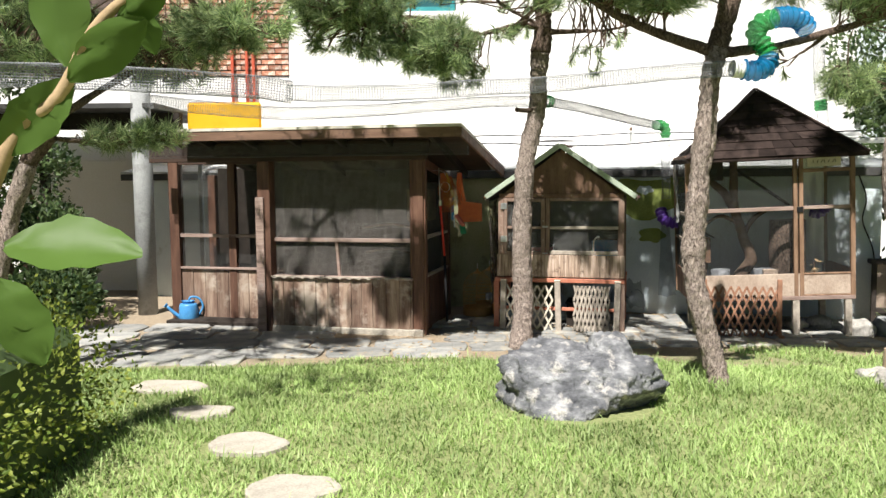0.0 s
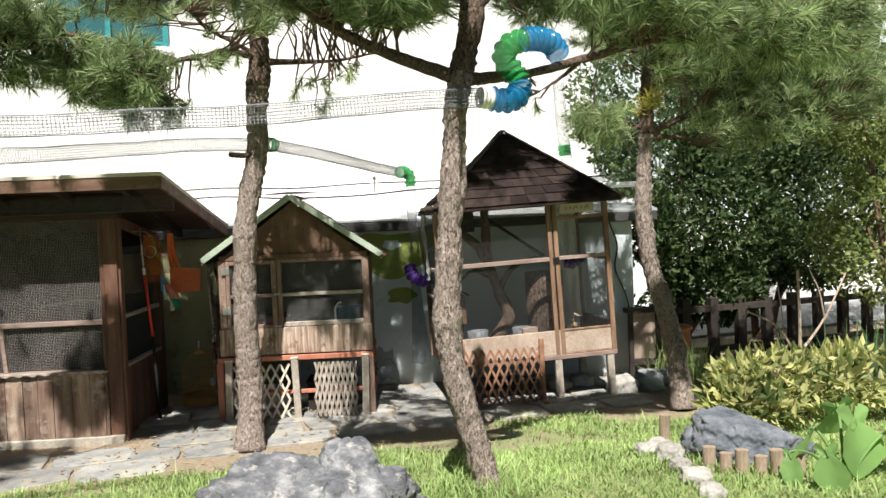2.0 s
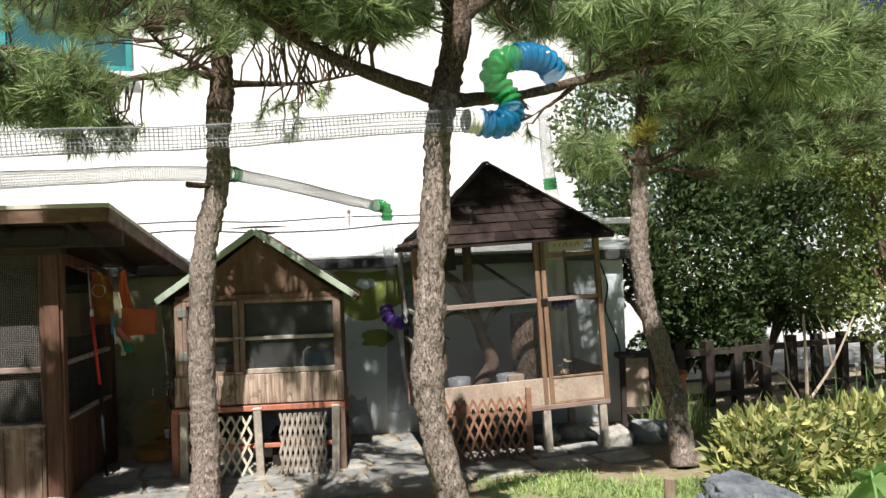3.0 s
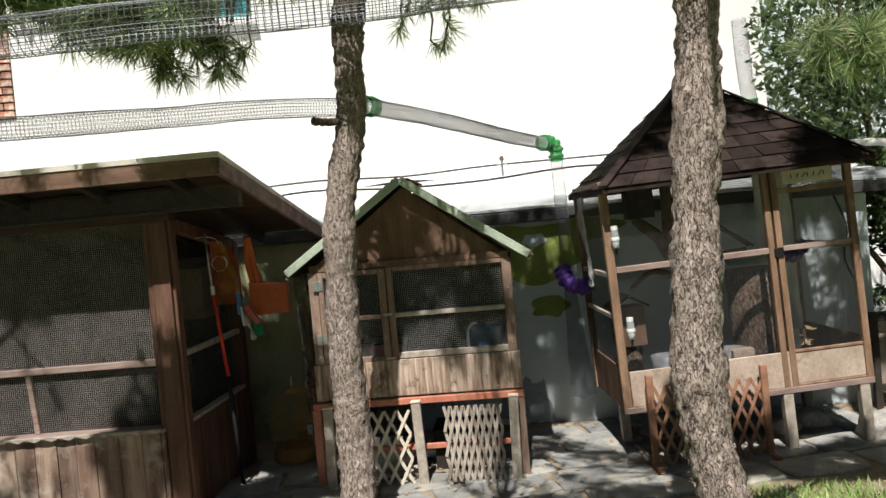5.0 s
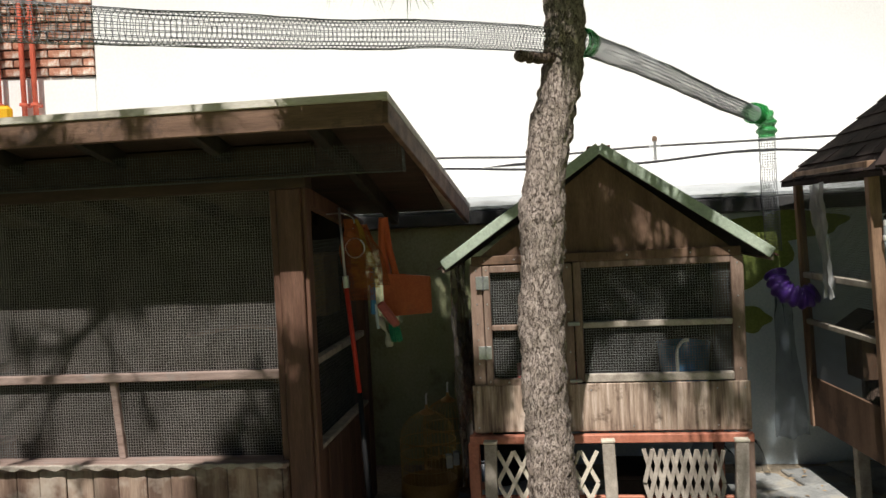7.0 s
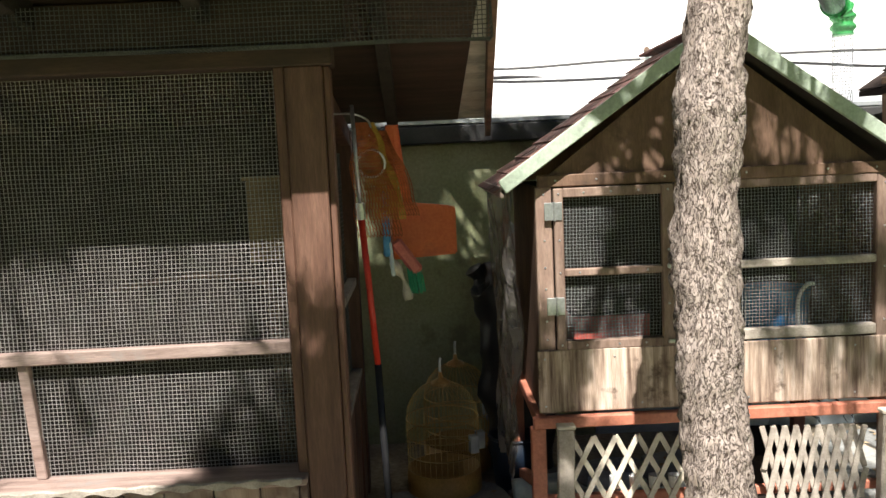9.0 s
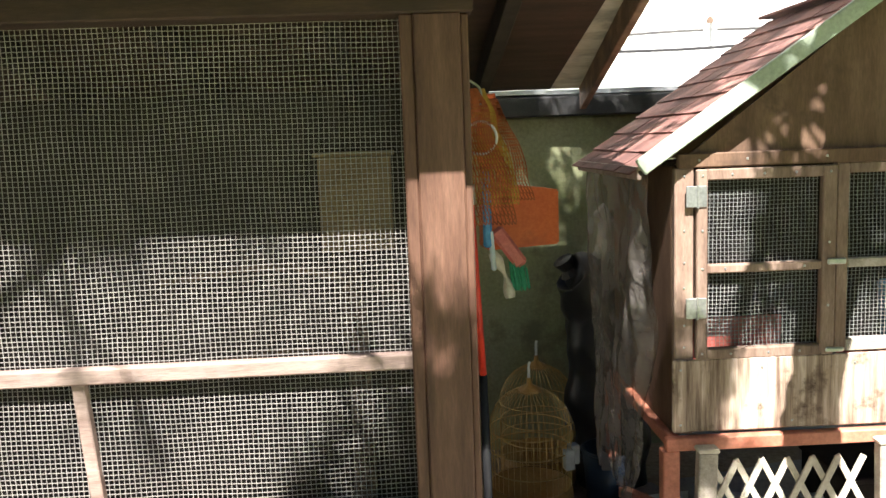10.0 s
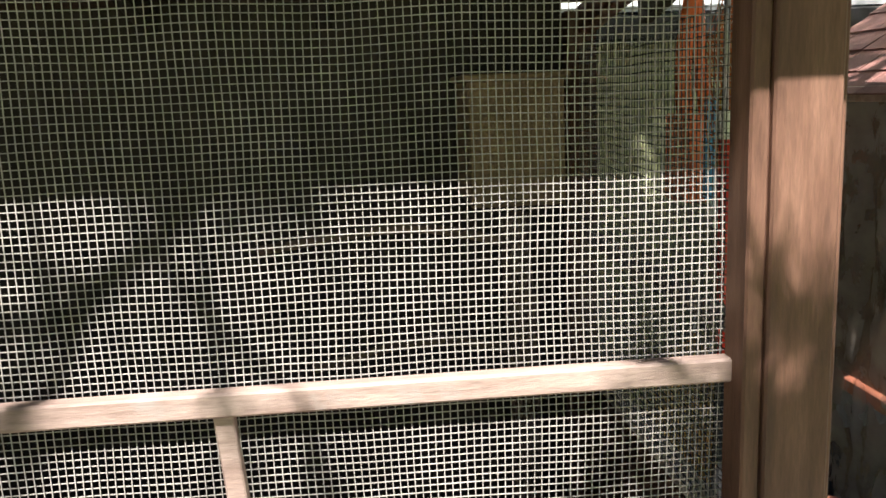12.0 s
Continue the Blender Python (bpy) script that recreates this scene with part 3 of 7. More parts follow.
# ---- lean-to along the back of the yard ----
LT = pose(2.5, 9.80, 0, 0, 0, -15)
leanto = thing("wall_leanto", LT, "low pale blue yard wall with olive painted blobs", "wall", kind="structure")
part("wall", one_box(-1.15, 2.45, 0, 0.25, -0.1, 1.6, 0.01), M_BLUEWALL, leanto)
part("far_wall", one_box(-7.0, -3.3, 0, 0.25, -0.1, 1.6, 0.01), M_BLUEWALL, leanto)
part("green_wall", one_box(-3.3, -1.15, 0, 0.25, -0.1, 1.6, 0.01), M_PALEOLIVE, leanto, "pale olive painted stretch of the wall")
part("end_wall", one_box(2.2, 2.45, 0.25, 3.9, -0.1, 1.6, 0.01), M_BLUEWALL, leanto)


def blob(bm, cx, cz, rx, rz, seed, y=-0.004):
    """A flat patch of wall paint with a wandering edge."""
    c = bm.verts.new((cx, y, cz))
    ring, low = [], []
    n = 36
    for i in range(n):
        a = 2 * math.pi * i / n
        k = 1 + 0.22 * noise.noise((math.cos(a) * 1.6 + seed, math.sin(a) * 1.6, seed)) + 0.10 * math.sin(5 * a + seed)
        ring.append(bm.verts.new((cx + rx * k * math.cos(a), y, cz + rz * k * math.sin(a))))
        low.append(bm.verts.new((cx + rx * k * math.cos(a), 0.001, cz + rz * k * math.sin(a))))
    for i in range(n):
        j = (i + 1) % n
        bm.faces.new((c, ring[i], ring[j]))
        bm.faces.new((ring[j], ring[i], low[i], low[j]))
    return bm


part("paint_patch", blob(bmesh.new(), -0.14, 1.36, 0.46, 0.235, 3.1), M_OLIVE, leanto, "olive green paint patch")
part("paint_patch", blob(bmesh.new(), -0.02, 0.91, 0.155, 0.085, 7.7), M_OLIVE, leanto)
part("paint_patch", blob(bmesh.new(), 0.30, 1.5, 0.3, 0.09, 5.2, -0.007), M_OLIVE, leanto)
part("paint_patch", blob(bmesh.new(), -0.10, 1.45, 0.09, 0.05, 9.4, -0.009), M_BLUEWALL, leanto)
roof_l = thing("roof_leanto", LT, "white sheet roof with a grey metal edge", "roof", kind="structure")
SLOPE = 0.19


def slab(bm, x0, x1, y0, y1, z_of, thick):
    v = [bm.verts.new((x, y, z_of(y) - t)) for t in (0, thick) for x, y in ((x0, y0), (x1, y0), (x1, y1), (x0, y1))]
    for f in ((0, 1, 2, 3), (7, 6, 5, 4), (0, 4, 5, 1), (1, 5, 6, 2), (2, 6, 7, 3), (3, 7, 4, 0)):
        bm.faces.new([v[i] for i in f])
    return bm


part("sheet", slab(bmesh.new(), -7.2, 2.7, 0.32, 5.8, lambda y: 1.72 + SLOPE * y, 0.05), M_WHITEROOF, roof_l)
for i in range(11):
    x0 = -7.2 + i * 0.9
    part("flashing", slab(bmesh.new(), x0, x0 + 0.905, -0.09, 0.33, lambda y: 1.735 + (i % 2) * 0.003 + SLOPE * y, 0.02), M_FLASH, roof_l)
part("gutter_board", one_box(-7.2, 2.7, -0.10, -0.05, 1.60, 1.69, 0.006), M_GUTTER, roof_l, "dark board under the roof edge")
part("soffit", one_box(-7.2, 2.7, -0.05, 0.25, 1.603, 1.635, 0.003), M_GUTTER, roof_l)
for k, (y0, z0, s) in enumerate(((2.0, 2.2, 0.04), (2.1, 2.12, 0.10), (1.5, 2.06, 0.05))):
    cable = thing("overhead_cable", LT, "thin dark cable strung above the white roof", "cable", "roof cables")
    pts = [(-7, y0 + 0.1, z0 + 0.03)] + [(-5 + i * 0.9, y0, z0 - s * abs(math.sin(i * 1.3 + k)) + (0.02 if i % 3 else 0.05)) for i in range(9)] + [(3.2, y0, z0)]
    part("wire", tube(bmesh.new(), smooth_path(pts, 5), 0.011 + 0.006 * (k == 1), 6), M_BLACK if k else M_GUTTER, cable)
ins = thing("cable_post", pose(2.66, 11.76, 0), "small rusty post with insulators on the roof", "post")
part("post", one_box(-0.012, 0.012, -0.012, 0.012, 1.98, 2.26, 0.002), M_STEEL, ins)
part("insulator", lathe(bmesh.new(), [(0, 2.25), (0.02, 2.25), (0.025, 2.27), (0.018, 2.29), (0, 2.3)], 10), M_TWIG, ins)
part("cross_arm", one_box(-0.05, 0.05, -0.01, 0.01, 2.2, 2.215, 0.002), M_STEEL, ins)
pipe_w = thing("white_pipe", pose(4.95, 9.2, 0, 0, 0, -15), "white plastic rainwater pipe at the wall end", "pipe")
part("pipe", tube(bmesh.new(), smooth_path([(-0.35, 0.25, 2.0), (0.1, 0.15, 1.99), (0.22, 0.12, 1.95)], 6), 0.03, 10), M_WHITEPLASTIC, pipe_w, smooth=True)
part("bracket", one_box(-0.31, -0.28, 0.23, 0.27, 1.75, 1.98), M_STEEL, pipe_w)
cab = thing("wall_cable", LT, "black cable looped down the wall end", "cable")
part("wire", tube(bmesh.new(), smooth_path([(2.2, -0.03, 1.6), (2.28, -0.03, 1.35), (2.25, -0.03, 1.1), (2.36, -0.03, 0.8), (2.4, -0.03, 0.5)], 6), 0.008, 6), M_BLACK, cab)

# ---- shed with mesh front ----
SH = pose(-0.24, 8.45, 0, 0, 0, -13)
shed = thing("aviary_shed", SH, "brown timber bird shed with wire mesh front and lean roof", "shed")
part("corner_post", one_box(-0.08, 0.03, 0.035, 0.14, -0.03, 1.80), M_POST, shed)
part("stile", one_box(-0.112, -0.08, 0.045, 0.12, 0.0, 1.80), M_POST, shed)
part("side_trim", one_box(0.03, 0.05, 0.06, 0.14, -0.03, 1.80), M_POST, shed)
part("post", one_box(-1.78, -1.64, -0.01, 0.14, -0.05, 1.80), M_POST, shed)
# Pale strip up to the eave's shadow edge: sunlight on the post, as colour.
part("cover_board", one_box(-1.792, -1.70, -0.045, -0.02, -0.05, 1.42), M_RAIL, shed)
# Plate and header are coloured dark for the shade under the eave.
part("top_plate", one_box(-3.08, 0.06, 0.03, 0.14, 1.80, 1.865), M_EAVE_SHADED, shed)
part("header_beam", one_box(-3.08, 0.10, 0.04, 0.10, 1.868, 2.0), M_EAVE_SHADED, shed)
part("mid_rail", one_box(-1.64, -0.10, 0.088, 0.122, 0.942, 0.983), M_RAIL, shed)
part("muntin", one_bar((-0.912, 0.117, 0.58), (-0.94, 0.117, 0.942), 0.032, 0.03, up=(0, 1, 0)), M_RAIL, shed)
part("sill", one_box(-1.64, -0.082, -0.005, 0.14, 0.556, 0.58), M_RAIL, shed)
bm = bmesh.new()
n = 180
vs = []
for i in range(n + 1):
    x = -1.64 + 1.545 * i / n
    w = math.sin(x * 2 * math.pi / 0.105) * 0.011
    vs.append([bm.verts.new((x, -0.02 - w * 0.7, 0.582)), bm.verts.new((x, -0.012 - w * 0.4, 0.586)), bm.verts.new((x, -0.006 - w * 0.7, 0.566 + w * 0.8)), bm.verts.new((x, -0.020 - w * 0.7, 0.566 + w * 0.8))])
for a, b2 in zip(vs, vs[1:]):
    for j in range(4):
        k = (j + 1) % 4
        bm.faces.new((a[j], a[k], b2[k], b2[j]))
part("wavy_trim", bm, M_LAT_GREY, shed, "pale wavy edging strip on the sill")
wire_panel("wire_mesh", 1.535, 1.22, M_WIRE_TAN, shed, (-1.64, 0.128, 0.58), thick=0.0016, label="square galvanised wire mesh")
wire_panel("tunnel_mesh", 3.58, 0.125, M_WIRE_DARK, shed, (-3.06, -0.075, 1.845), seed=4, label="wire mesh tunnel under the eave")
wire_panel("tunnel_mesh", 3.58, 0.074, M_WIRE_DARK, shed, (-3.06, -0.075, 1.845), seed=5, up=(0, 1, 0))
wire_panel("tunnel_mesh", 0.074, 0.125, M_WIRE_DARK, shed, (0.52, -0.075, 1.845), seed=6, ax=(0, 1, 0))
# recessed bay at the far end
part("post", one_box(-3.09, -2.97, 0.42, 0.54, -0.05, 1.95), M_POST, shed)
part("post", one_box(-2.36, -2.27, 0.44, 0.52, 0.0, 1.9), M_POST, shed)
part("mid_rail", one_box(-2.97, -1.7, 0.44, 0.475, 0.95, 0.99), M_RAIL, shed)
part("sill", one_box(-2.97, -1.7, 0.42, 0.48, 0.585, 0.61), M_RAIL, shed)
part("top_plate", one_box(-3.09, -1.64, 0.44, 0.52, 1.78, 1.86), M_EAVE_SHADED, shed)
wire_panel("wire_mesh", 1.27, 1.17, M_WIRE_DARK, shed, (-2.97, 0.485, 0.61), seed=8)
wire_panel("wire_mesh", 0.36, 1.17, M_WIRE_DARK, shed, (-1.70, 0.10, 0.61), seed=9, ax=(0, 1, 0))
part("base_strip", one_box(-1.66, 0.03, -0.005, 0.12, -0.09, 0.045, 0.008), M_STEP, shed, "pale concrete footing strip")
part("base_strip", one_box(-3.05, -1.72, 0.43, 0.55, -0.09, 0.02, 0.008), M_STEP, shed)
# open side toward the hutch
part("rear_post", one_box(-0.08, 0.01, 1.32, 1.42, -0.05, 1.66), M_POST, shed)
part("rear_post", one_box(-3.09, -2.99, 1.32, 1.42, -0.05, 1.66), M_POST, shed)
part("side_rail", one_box(-0.04, 0.0, 0.10, 1.32, 0.965, 1.0), M_LAT_GREY, shed)
part("side_sill", one_box(-0.05, 0.005, 0.10, 1.32, 0.555, 0.58), M_LAT_GREY, shed)
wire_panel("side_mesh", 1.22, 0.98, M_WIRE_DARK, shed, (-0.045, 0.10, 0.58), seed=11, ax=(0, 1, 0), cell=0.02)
part("side_plate", one_bar((-0.02, 0.09, 1.80), (-0.02, 1.42, 1.62), 0.05, 0.08), M_POST, shed)
# Back and floor carry the shed's inside shade in their colour.
part("back_panel", one_box(-2.98, -0.08, 1.385, 1.42, 0.0, 1.745), M_DARKWOOD, shed, "inner back boarding coloured near black for the shade inside")
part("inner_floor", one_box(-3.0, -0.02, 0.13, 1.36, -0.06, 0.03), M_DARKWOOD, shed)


# boards of the shed's lower walls
def boards(parent, u0, u1, v, z0, z1, w, axis="u", jag=0.0, mat=None):
    x = u0
    while x < u1 - 0.02:
        ww = min(w * rng.uniform(0.85, 1.15), u1 - x)
        d = rng.uniform(-0.004, 0.004)
        top = z1 + rng.uniform(-jag, jag)
        if axis == "u":
            b = one_box(x + 0.002, x + ww - 0.002, v + d, v + 0.02 + d, z0, top, 0.003)
        else:
            b = one_box(v + d - 0.02, v + d, x + 0.002, x + ww - 0.002, z0, top, 0.003)
        part("board", b, mat or M_BOARD, parent)
        x += ww


boards(shed, -1.64, -0.08, 0.012, 0.045, 0.556, 0.135)
boards(shed, -2.97, -1.70, 0.45, 0.02, 0.585, 0.14)
boards(shed, 0.14, 1.32, 0.004, -0.01, 0.556, 0.12, "v", 0.0, M_POST)
boards(shed, 0.10, 0.44, -1.70, 0.0, 0.585, 0.12, "v")
# roof: falls towards the back
ROOF_S = -0.2186


def roof_z(v):
    return 2.135 + ROOF_S * (v + 0.36)


bm = bmesh.new()
top = [(-2.62, -0.36), (0.522, -0.36), (0.655, 1.50), (-2.62, 1.50)]
v1 = [bm.verts.new((x, y, roof_z(y))) for x, y in top]
v2 = [bm.verts.new((x, y, roof_z(y) - 0.028)) for x, y in top]
bm.faces.new(v1)
bm.faces.new(list(reversed(v2)))
for i in range(4):
    j = (i + 1) % 4
    bm.faces.new((v1[j], v1[i], v2[i], v2[j]))
part("roof_deck", bm, M_EDGE, shed, "pale weathered roof edge and deck")
part("roof_felt", slab(bmesh.new(), -2.6, 0.50, -0.34, 1.48, lambda y: roof_z(y) + 0.006, 0.004), M_FELT, shed)
part("fascia", one_box(-2.6, 0.50, -0.352, -0.325, 2.008, 2.104), M_FASCIA, shed)
part("side_fascia", one_bar((0.508, -0.35, roof_z(-0.35) - 0.075), (0.638, 1.48, roof_z(1.48) - 0.075), 0.026, 0.092), M_FASCIA, shed)
# Rafters take the near-black wood for the shade under the roof.
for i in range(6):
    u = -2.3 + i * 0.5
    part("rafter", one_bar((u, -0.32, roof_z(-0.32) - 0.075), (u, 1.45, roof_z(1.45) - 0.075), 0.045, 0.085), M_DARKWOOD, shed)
part("soffit_board", slab(bmesh.new(), -2.58, 0.50, -0.32, 1.46, lambda y: roof_z(y) - 0.03, 0.01), M_EAVE_SHADED, shed)

# things inside the shed
nest = thing("nest_box", SH @ pose(-0.285, 1.05, 1.12), "dull brown plywood nest box hung on the back boarding", "nest box")
part("body", one_box(-0.13, 0.13, 0.0, 0.33, 0, 0.34), M_NEST, nest)
part("lid", one_box(-0.145, 0.145, -0.015, 0.33, 0.342, 0.358), M_NEST, nest)
perch = thing("perch_stand", SH @ pose(-0.30, 0.98, 0.03), "rough branch perch standing on the shed floor", "perch")
part("pole", tube(bmesh.new(), smooth_path([(0, 0, 0), (0.01, 0, 0.5), (-0.01, 0.01, 1.08)], 5), 0.042, 12, lambda k, a, p: 0.006 * noise.noise(p * 12)), M_BARK_DARK, perch, smooth=True)
part("perch_arm", tube(bmesh.new(), smooth_path([(-0.0, 0, 1.0), (-0.3, 0.05, 1.05), (-0.7, 0.1, 1.0)], 5), 0.014, 7), M_TWIG, perch, smooth=True)
part("perch_arm", tube(bmesh.new(), smooth_path([(0, 0, 0.7), (-0.25, -0.1, 0.78), (-0.55, -0.15, 0.74)], 5), 0.013, 7), M_TWIG, perch, smooth=True)

# ---- hutch ----
HU = pose(1.25, 8.70, 0, 0, 0, -14)
hutch = thing("rabbit_hutch", HU, "brown plywood hutch with green edged gable roof on legs", "hutch")
HD = 0.78
part("side_panel", one_box(-0.675, -0.66, 0.03, HD, 0.50, 1.40), M_HUTCH, hutch)
part("side_panel", one_box(0.63, 0.645, 0.03, HD, 0.50, 1.40), M_HUTCH, hutch)
# Hutch back and floor are likewise coloured for the shade inside.
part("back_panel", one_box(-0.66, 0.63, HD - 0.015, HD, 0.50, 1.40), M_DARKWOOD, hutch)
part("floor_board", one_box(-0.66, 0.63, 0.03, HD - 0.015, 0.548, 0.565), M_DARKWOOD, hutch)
bm = bmesh.new()
tri_f = [bm.verts.new((x, 0.018, z)) for x, z in ((-0.665, 1.405), (0.635, 1.405), (-0.012, 1.90))]
tri_b = [bm.verts.new((x, 0.034, z)) for x, z in ((-0.665, 1.405), (0.635, 1.405), (-0.012, 1.90))]
bm.faces.new(tri_f)
bm.faces.new(list(reversed(tri_b)))
for i in range(3):
    j = (i + 1) % 3
    bm.faces.new((tri_f[j], tri_f[i], tri_b[i], tri_b[j]))
part("gable_panel", bm, M_HUTCH, hutch, "brown plywood gable")
bm = bmesh.new()
tri_f = [bm.verts.new((x, HD - 0.014, z)) for x, z in ((-0.665, 1.405), (0.635, 1.405), (-0.012, 1.90))]
tri_b = [bm.verts.new((x, HD, z)) for x, z in ((-0.665, 1.405), (0.635, 1.405), (-0.012, 1.90))]
bm.faces.new(tri_f)
bm.faces.new(list(reversed(tri_b)))
part("gable_panel", bm, M_HUTCH, hutch)
part("gable_rail", one_box(-0.665, 0.635, -0.006, 0.018, 1.395, 1.44), M_HUTCH, hutch)
# face frame
part("stile", one_box(-0.675, -0.615, -0.002, 0.03, 0.545, 1.395), M_HFRAME, hutch)
part("stile", one_box(0.585, 0.645, -0.002, 0.03, 0.545, 1.395), M_HFRAME, hutch)
part("stile", one_box(-0.165, -0.125, -0.004, 0.03, 0.80, 1.395), M_HFRAME, hutch)
part("bottom_rail", one_box(-0.125, 0.585, -0.004, 0.03, 0.795, 0.835), M_LAT_GREY, hutch, "grey weathered bottom rail")
part("top_rail", one_box(-0.125, 0.585, -0.002, 0.03, 1.362, 1.395), M_HFRAME, hutch)
part("mid_rail", one_box(-0.125, 0.585, -0.004, 0.022, 1.065, 1.095), M_LAT_GREY, hutch)
part("front_panel", one_box(-0.685, 0.655, -0.016, -0.004, 0.555, 0.792), M_PEEL, hutch, "peeling pale plywood front strip")
# left door
d = part("door", one_box(-0.61, -0.575, -0.016, 0.012, 0.79, 1.39), M_HFRAME, hutch, "mesh door with frame")
for x0, x1, z0, z1 in ((-0.215, -0.17, 0.79, 1.39), (-0.575, -0.215, 1.355, 1.39), (-0.575, -0.215, 0.79, 0.825), (-0.575, -0.215, 1.065, 1.093)):
    part("door_rail", one_box(x0, x1, -0.016, 0.012, z0, z1), M_HFRAME, d)
wire_panel("door_mesh", 0.36, 0.53, M_WIRE, d, (-0.575, 0.014, 0.825), seed=21, thick=0.0013)
part("latch", one_box(-0.20, -0.14, -0.026, -0.017, 1.08, 1.1), M_STEEL, d)
part("latch", one_box(-0.20, -0.14, -0.026, -0.017, 0.80, 0.815), M_STEEL, d)
for z in (0.925, 1.275):
    h = part("hinge", one_box(-0.645, -0.612, -0.021, -0.017, z, z + 0.065, 0.001), M_STEEL, hutch, "small galvanised hinge")
    part("leaf", one_box(-0.606, -0.58, -0.021, -0.0165, z, z + 0.065, 0.001), M_STEEL, h)
    part("pin", tube(bmesh.new(), [(-0.609, -0.021, z - 0.003), (-0.609, -0.021, z + 0.068)], 0.004, 8), M_STEEL, h)


def screws(parent, pts, y):
    for x, z in pts:
        part("screw", lathe(bmesh.new(), [(0, 0.003), (0.003, 0.0025), (0.0045, 0)], 8, pose(x, y, z, 90)), M_STEEL, parent)


screws(hutch, [(-0.645, z) for z in (0.83, 0.9, 1.02, 1.1, 1.2, 1.37)] + [(0.615, z) for z in (0.85, 1.05, 1.2, 1.36)], -0.002)
screws(hutch, [(x, 0.76) for x in (-0.66, -0.4, -0.1, 0.2, 0.5, 0.63)] + [(x, 0.58) for x in (-0.66, -0.3, 0.1, 0.5)], -0.016)
screws(hutch, [(x, 1.418) for x in (-0.6, -0.45, -0.2, 0.1, 0.4, 0.58)], -0.006)
screws(d, [(-0.592, z) for z in (0.81, 0.98, 1.08, 1.2, 1.37)] + [(-0.192, z) for z in (0.81, 0.95, 1.15, 1.37)] + [(x, 1.372) for x in (-0.5, -0.4, -0.3)] + [(x, 0.807) for x in (-0.5, -0.38, -0.28)] + [(x, 1.079) for x in (-0.52, -0.27)], -0.016)
wire_panel("window_mesh", 0.71, 0.53, M_WIRE, hutch, (-0.125, 0.026, 0.835), seed=22, thick=0.0013)
# inside: tray, blue and red boxes, bowl, hose hook
inn = thing("feed_bowl", HU @ pose(0.2, 0.4, 0.566), "dark red feed bowl on the hutch floor", "bowl")
part("bowl", lathe(bmesh.new(), [(0, 0.01), (0.09, 0.01), (0.13, 0.1), (0.122, 0.1), (0.085, 0.02), (0, 0.02)], 20), M_PINK, inn)
crate = thing("blue_tub", HU @ pose(0.42, 0.5, 0.566), "blue plastic tub inside the hutch", "tub")
part("tub", lathe(bmesh.new(), [(0, 0.0), (0.11, 0.0), (0.14, 0.34), (0.13, 0.34), (0.1, 0.015), (0, 0.015)], 20), M_BLUE, crate)
nb = thing("shelf_box", HU @ pose(-0.32, 0.5, 0.566), "dark red wooden sleeping box inside the hutch", "box")
part("body", one_box(-0.16, 0.16, -0.12, 0.16, 0, 0.27), M_PINK, nb)
part("lid", one_box(-0.17, 0.17, -0.13, 0.17, 0.272, 0.29), M_DARKWOOD, nb)
hk = thing("water_spout", HU @ pose(0.33, 0.08, 0.566), "pale bent drinking tube behind the mesh", "drinker")
part("spout", tube(bmesh.new(), smooth_path([(0, 0, 0.25), (0.0, 0, 0.36), (0.03, 0, 0.41), (0.06, 0, 0.415)], 6), 0.008, 8), M_WHITEPLASTIC, hk, smooth=True)
part("stem", tube(bmesh.new(), [(0, 0, 0), (0, 0, 0.26)], 0.012, 8), M_STEEL, hk)
# roof
APX, EVL, EVR = (-0.015, 1.925), (-0.80, 1.385), (0.765, 1.385)
for (ex, ez), sgn in ((EVL, -1), (EVR, 1)):
    d = Vector((ex - APX[0], 0, ez - APX[1]))
    ln = d.length
    d.normalize()
    up = Vector((sgn * abs(d.z), 0, abs(d.x)))
    bm = bmesh.new()
    bar(bm, (APX[0], HD / 2, APX[1]), (ex, HD / 2, ez), HD + 0.12, 0.016, 0.002, up)
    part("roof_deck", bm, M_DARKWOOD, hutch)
    rows = 9
    for r in range(rows):
        a, b2 = ln * (r / rows) , ln * ((r + 1) / rows) + 0.025
        x = -0.055
        while x < HD + 0.06:
            w = rng.uniform(0.13, 0.2)
            w = min(w, HD + 0.065 - x)
            lift0, lift1 = 0.011, 0.017 + rng.uniform(0, 0.004)
            p0, p1 = Vector((APX[0], x + w / 2, APX[1])) + d * a + up * lift0, Vector((APX[0], x + w / 2, APX[1])) + d * b2 + up * lift1
            part("shingle", one_bar(p0, p1, w - 0.004, 0.005, 0, up), M_SHINGLE, hutch)
            x += w
    part("barge_board", one_bar(Vector((APX[0], -0.065, APX[1] + 0.018)) - d * 0.0, (ex + sgn * 0.0, -0.065, ez + 0.018), 0.018, 0.052, 0.003, up), M_GREENWOOD, hutch, "pale green painted barge board")
    part("eave_strip", one_bar((ex, -0.056, ez + 0.002), (ex, HD + 0.06, ez + 0.002), 0.014, 0.04, 0.002), M_RAIL, hutch)
part("ridge_cap", one_bar((APX[0], -0.05, APX[1] + 0.022), (APX[0], HD + 0.06, APX[1] + 0.022), 0.11, 0.012), M_SHINGLE, hutch)
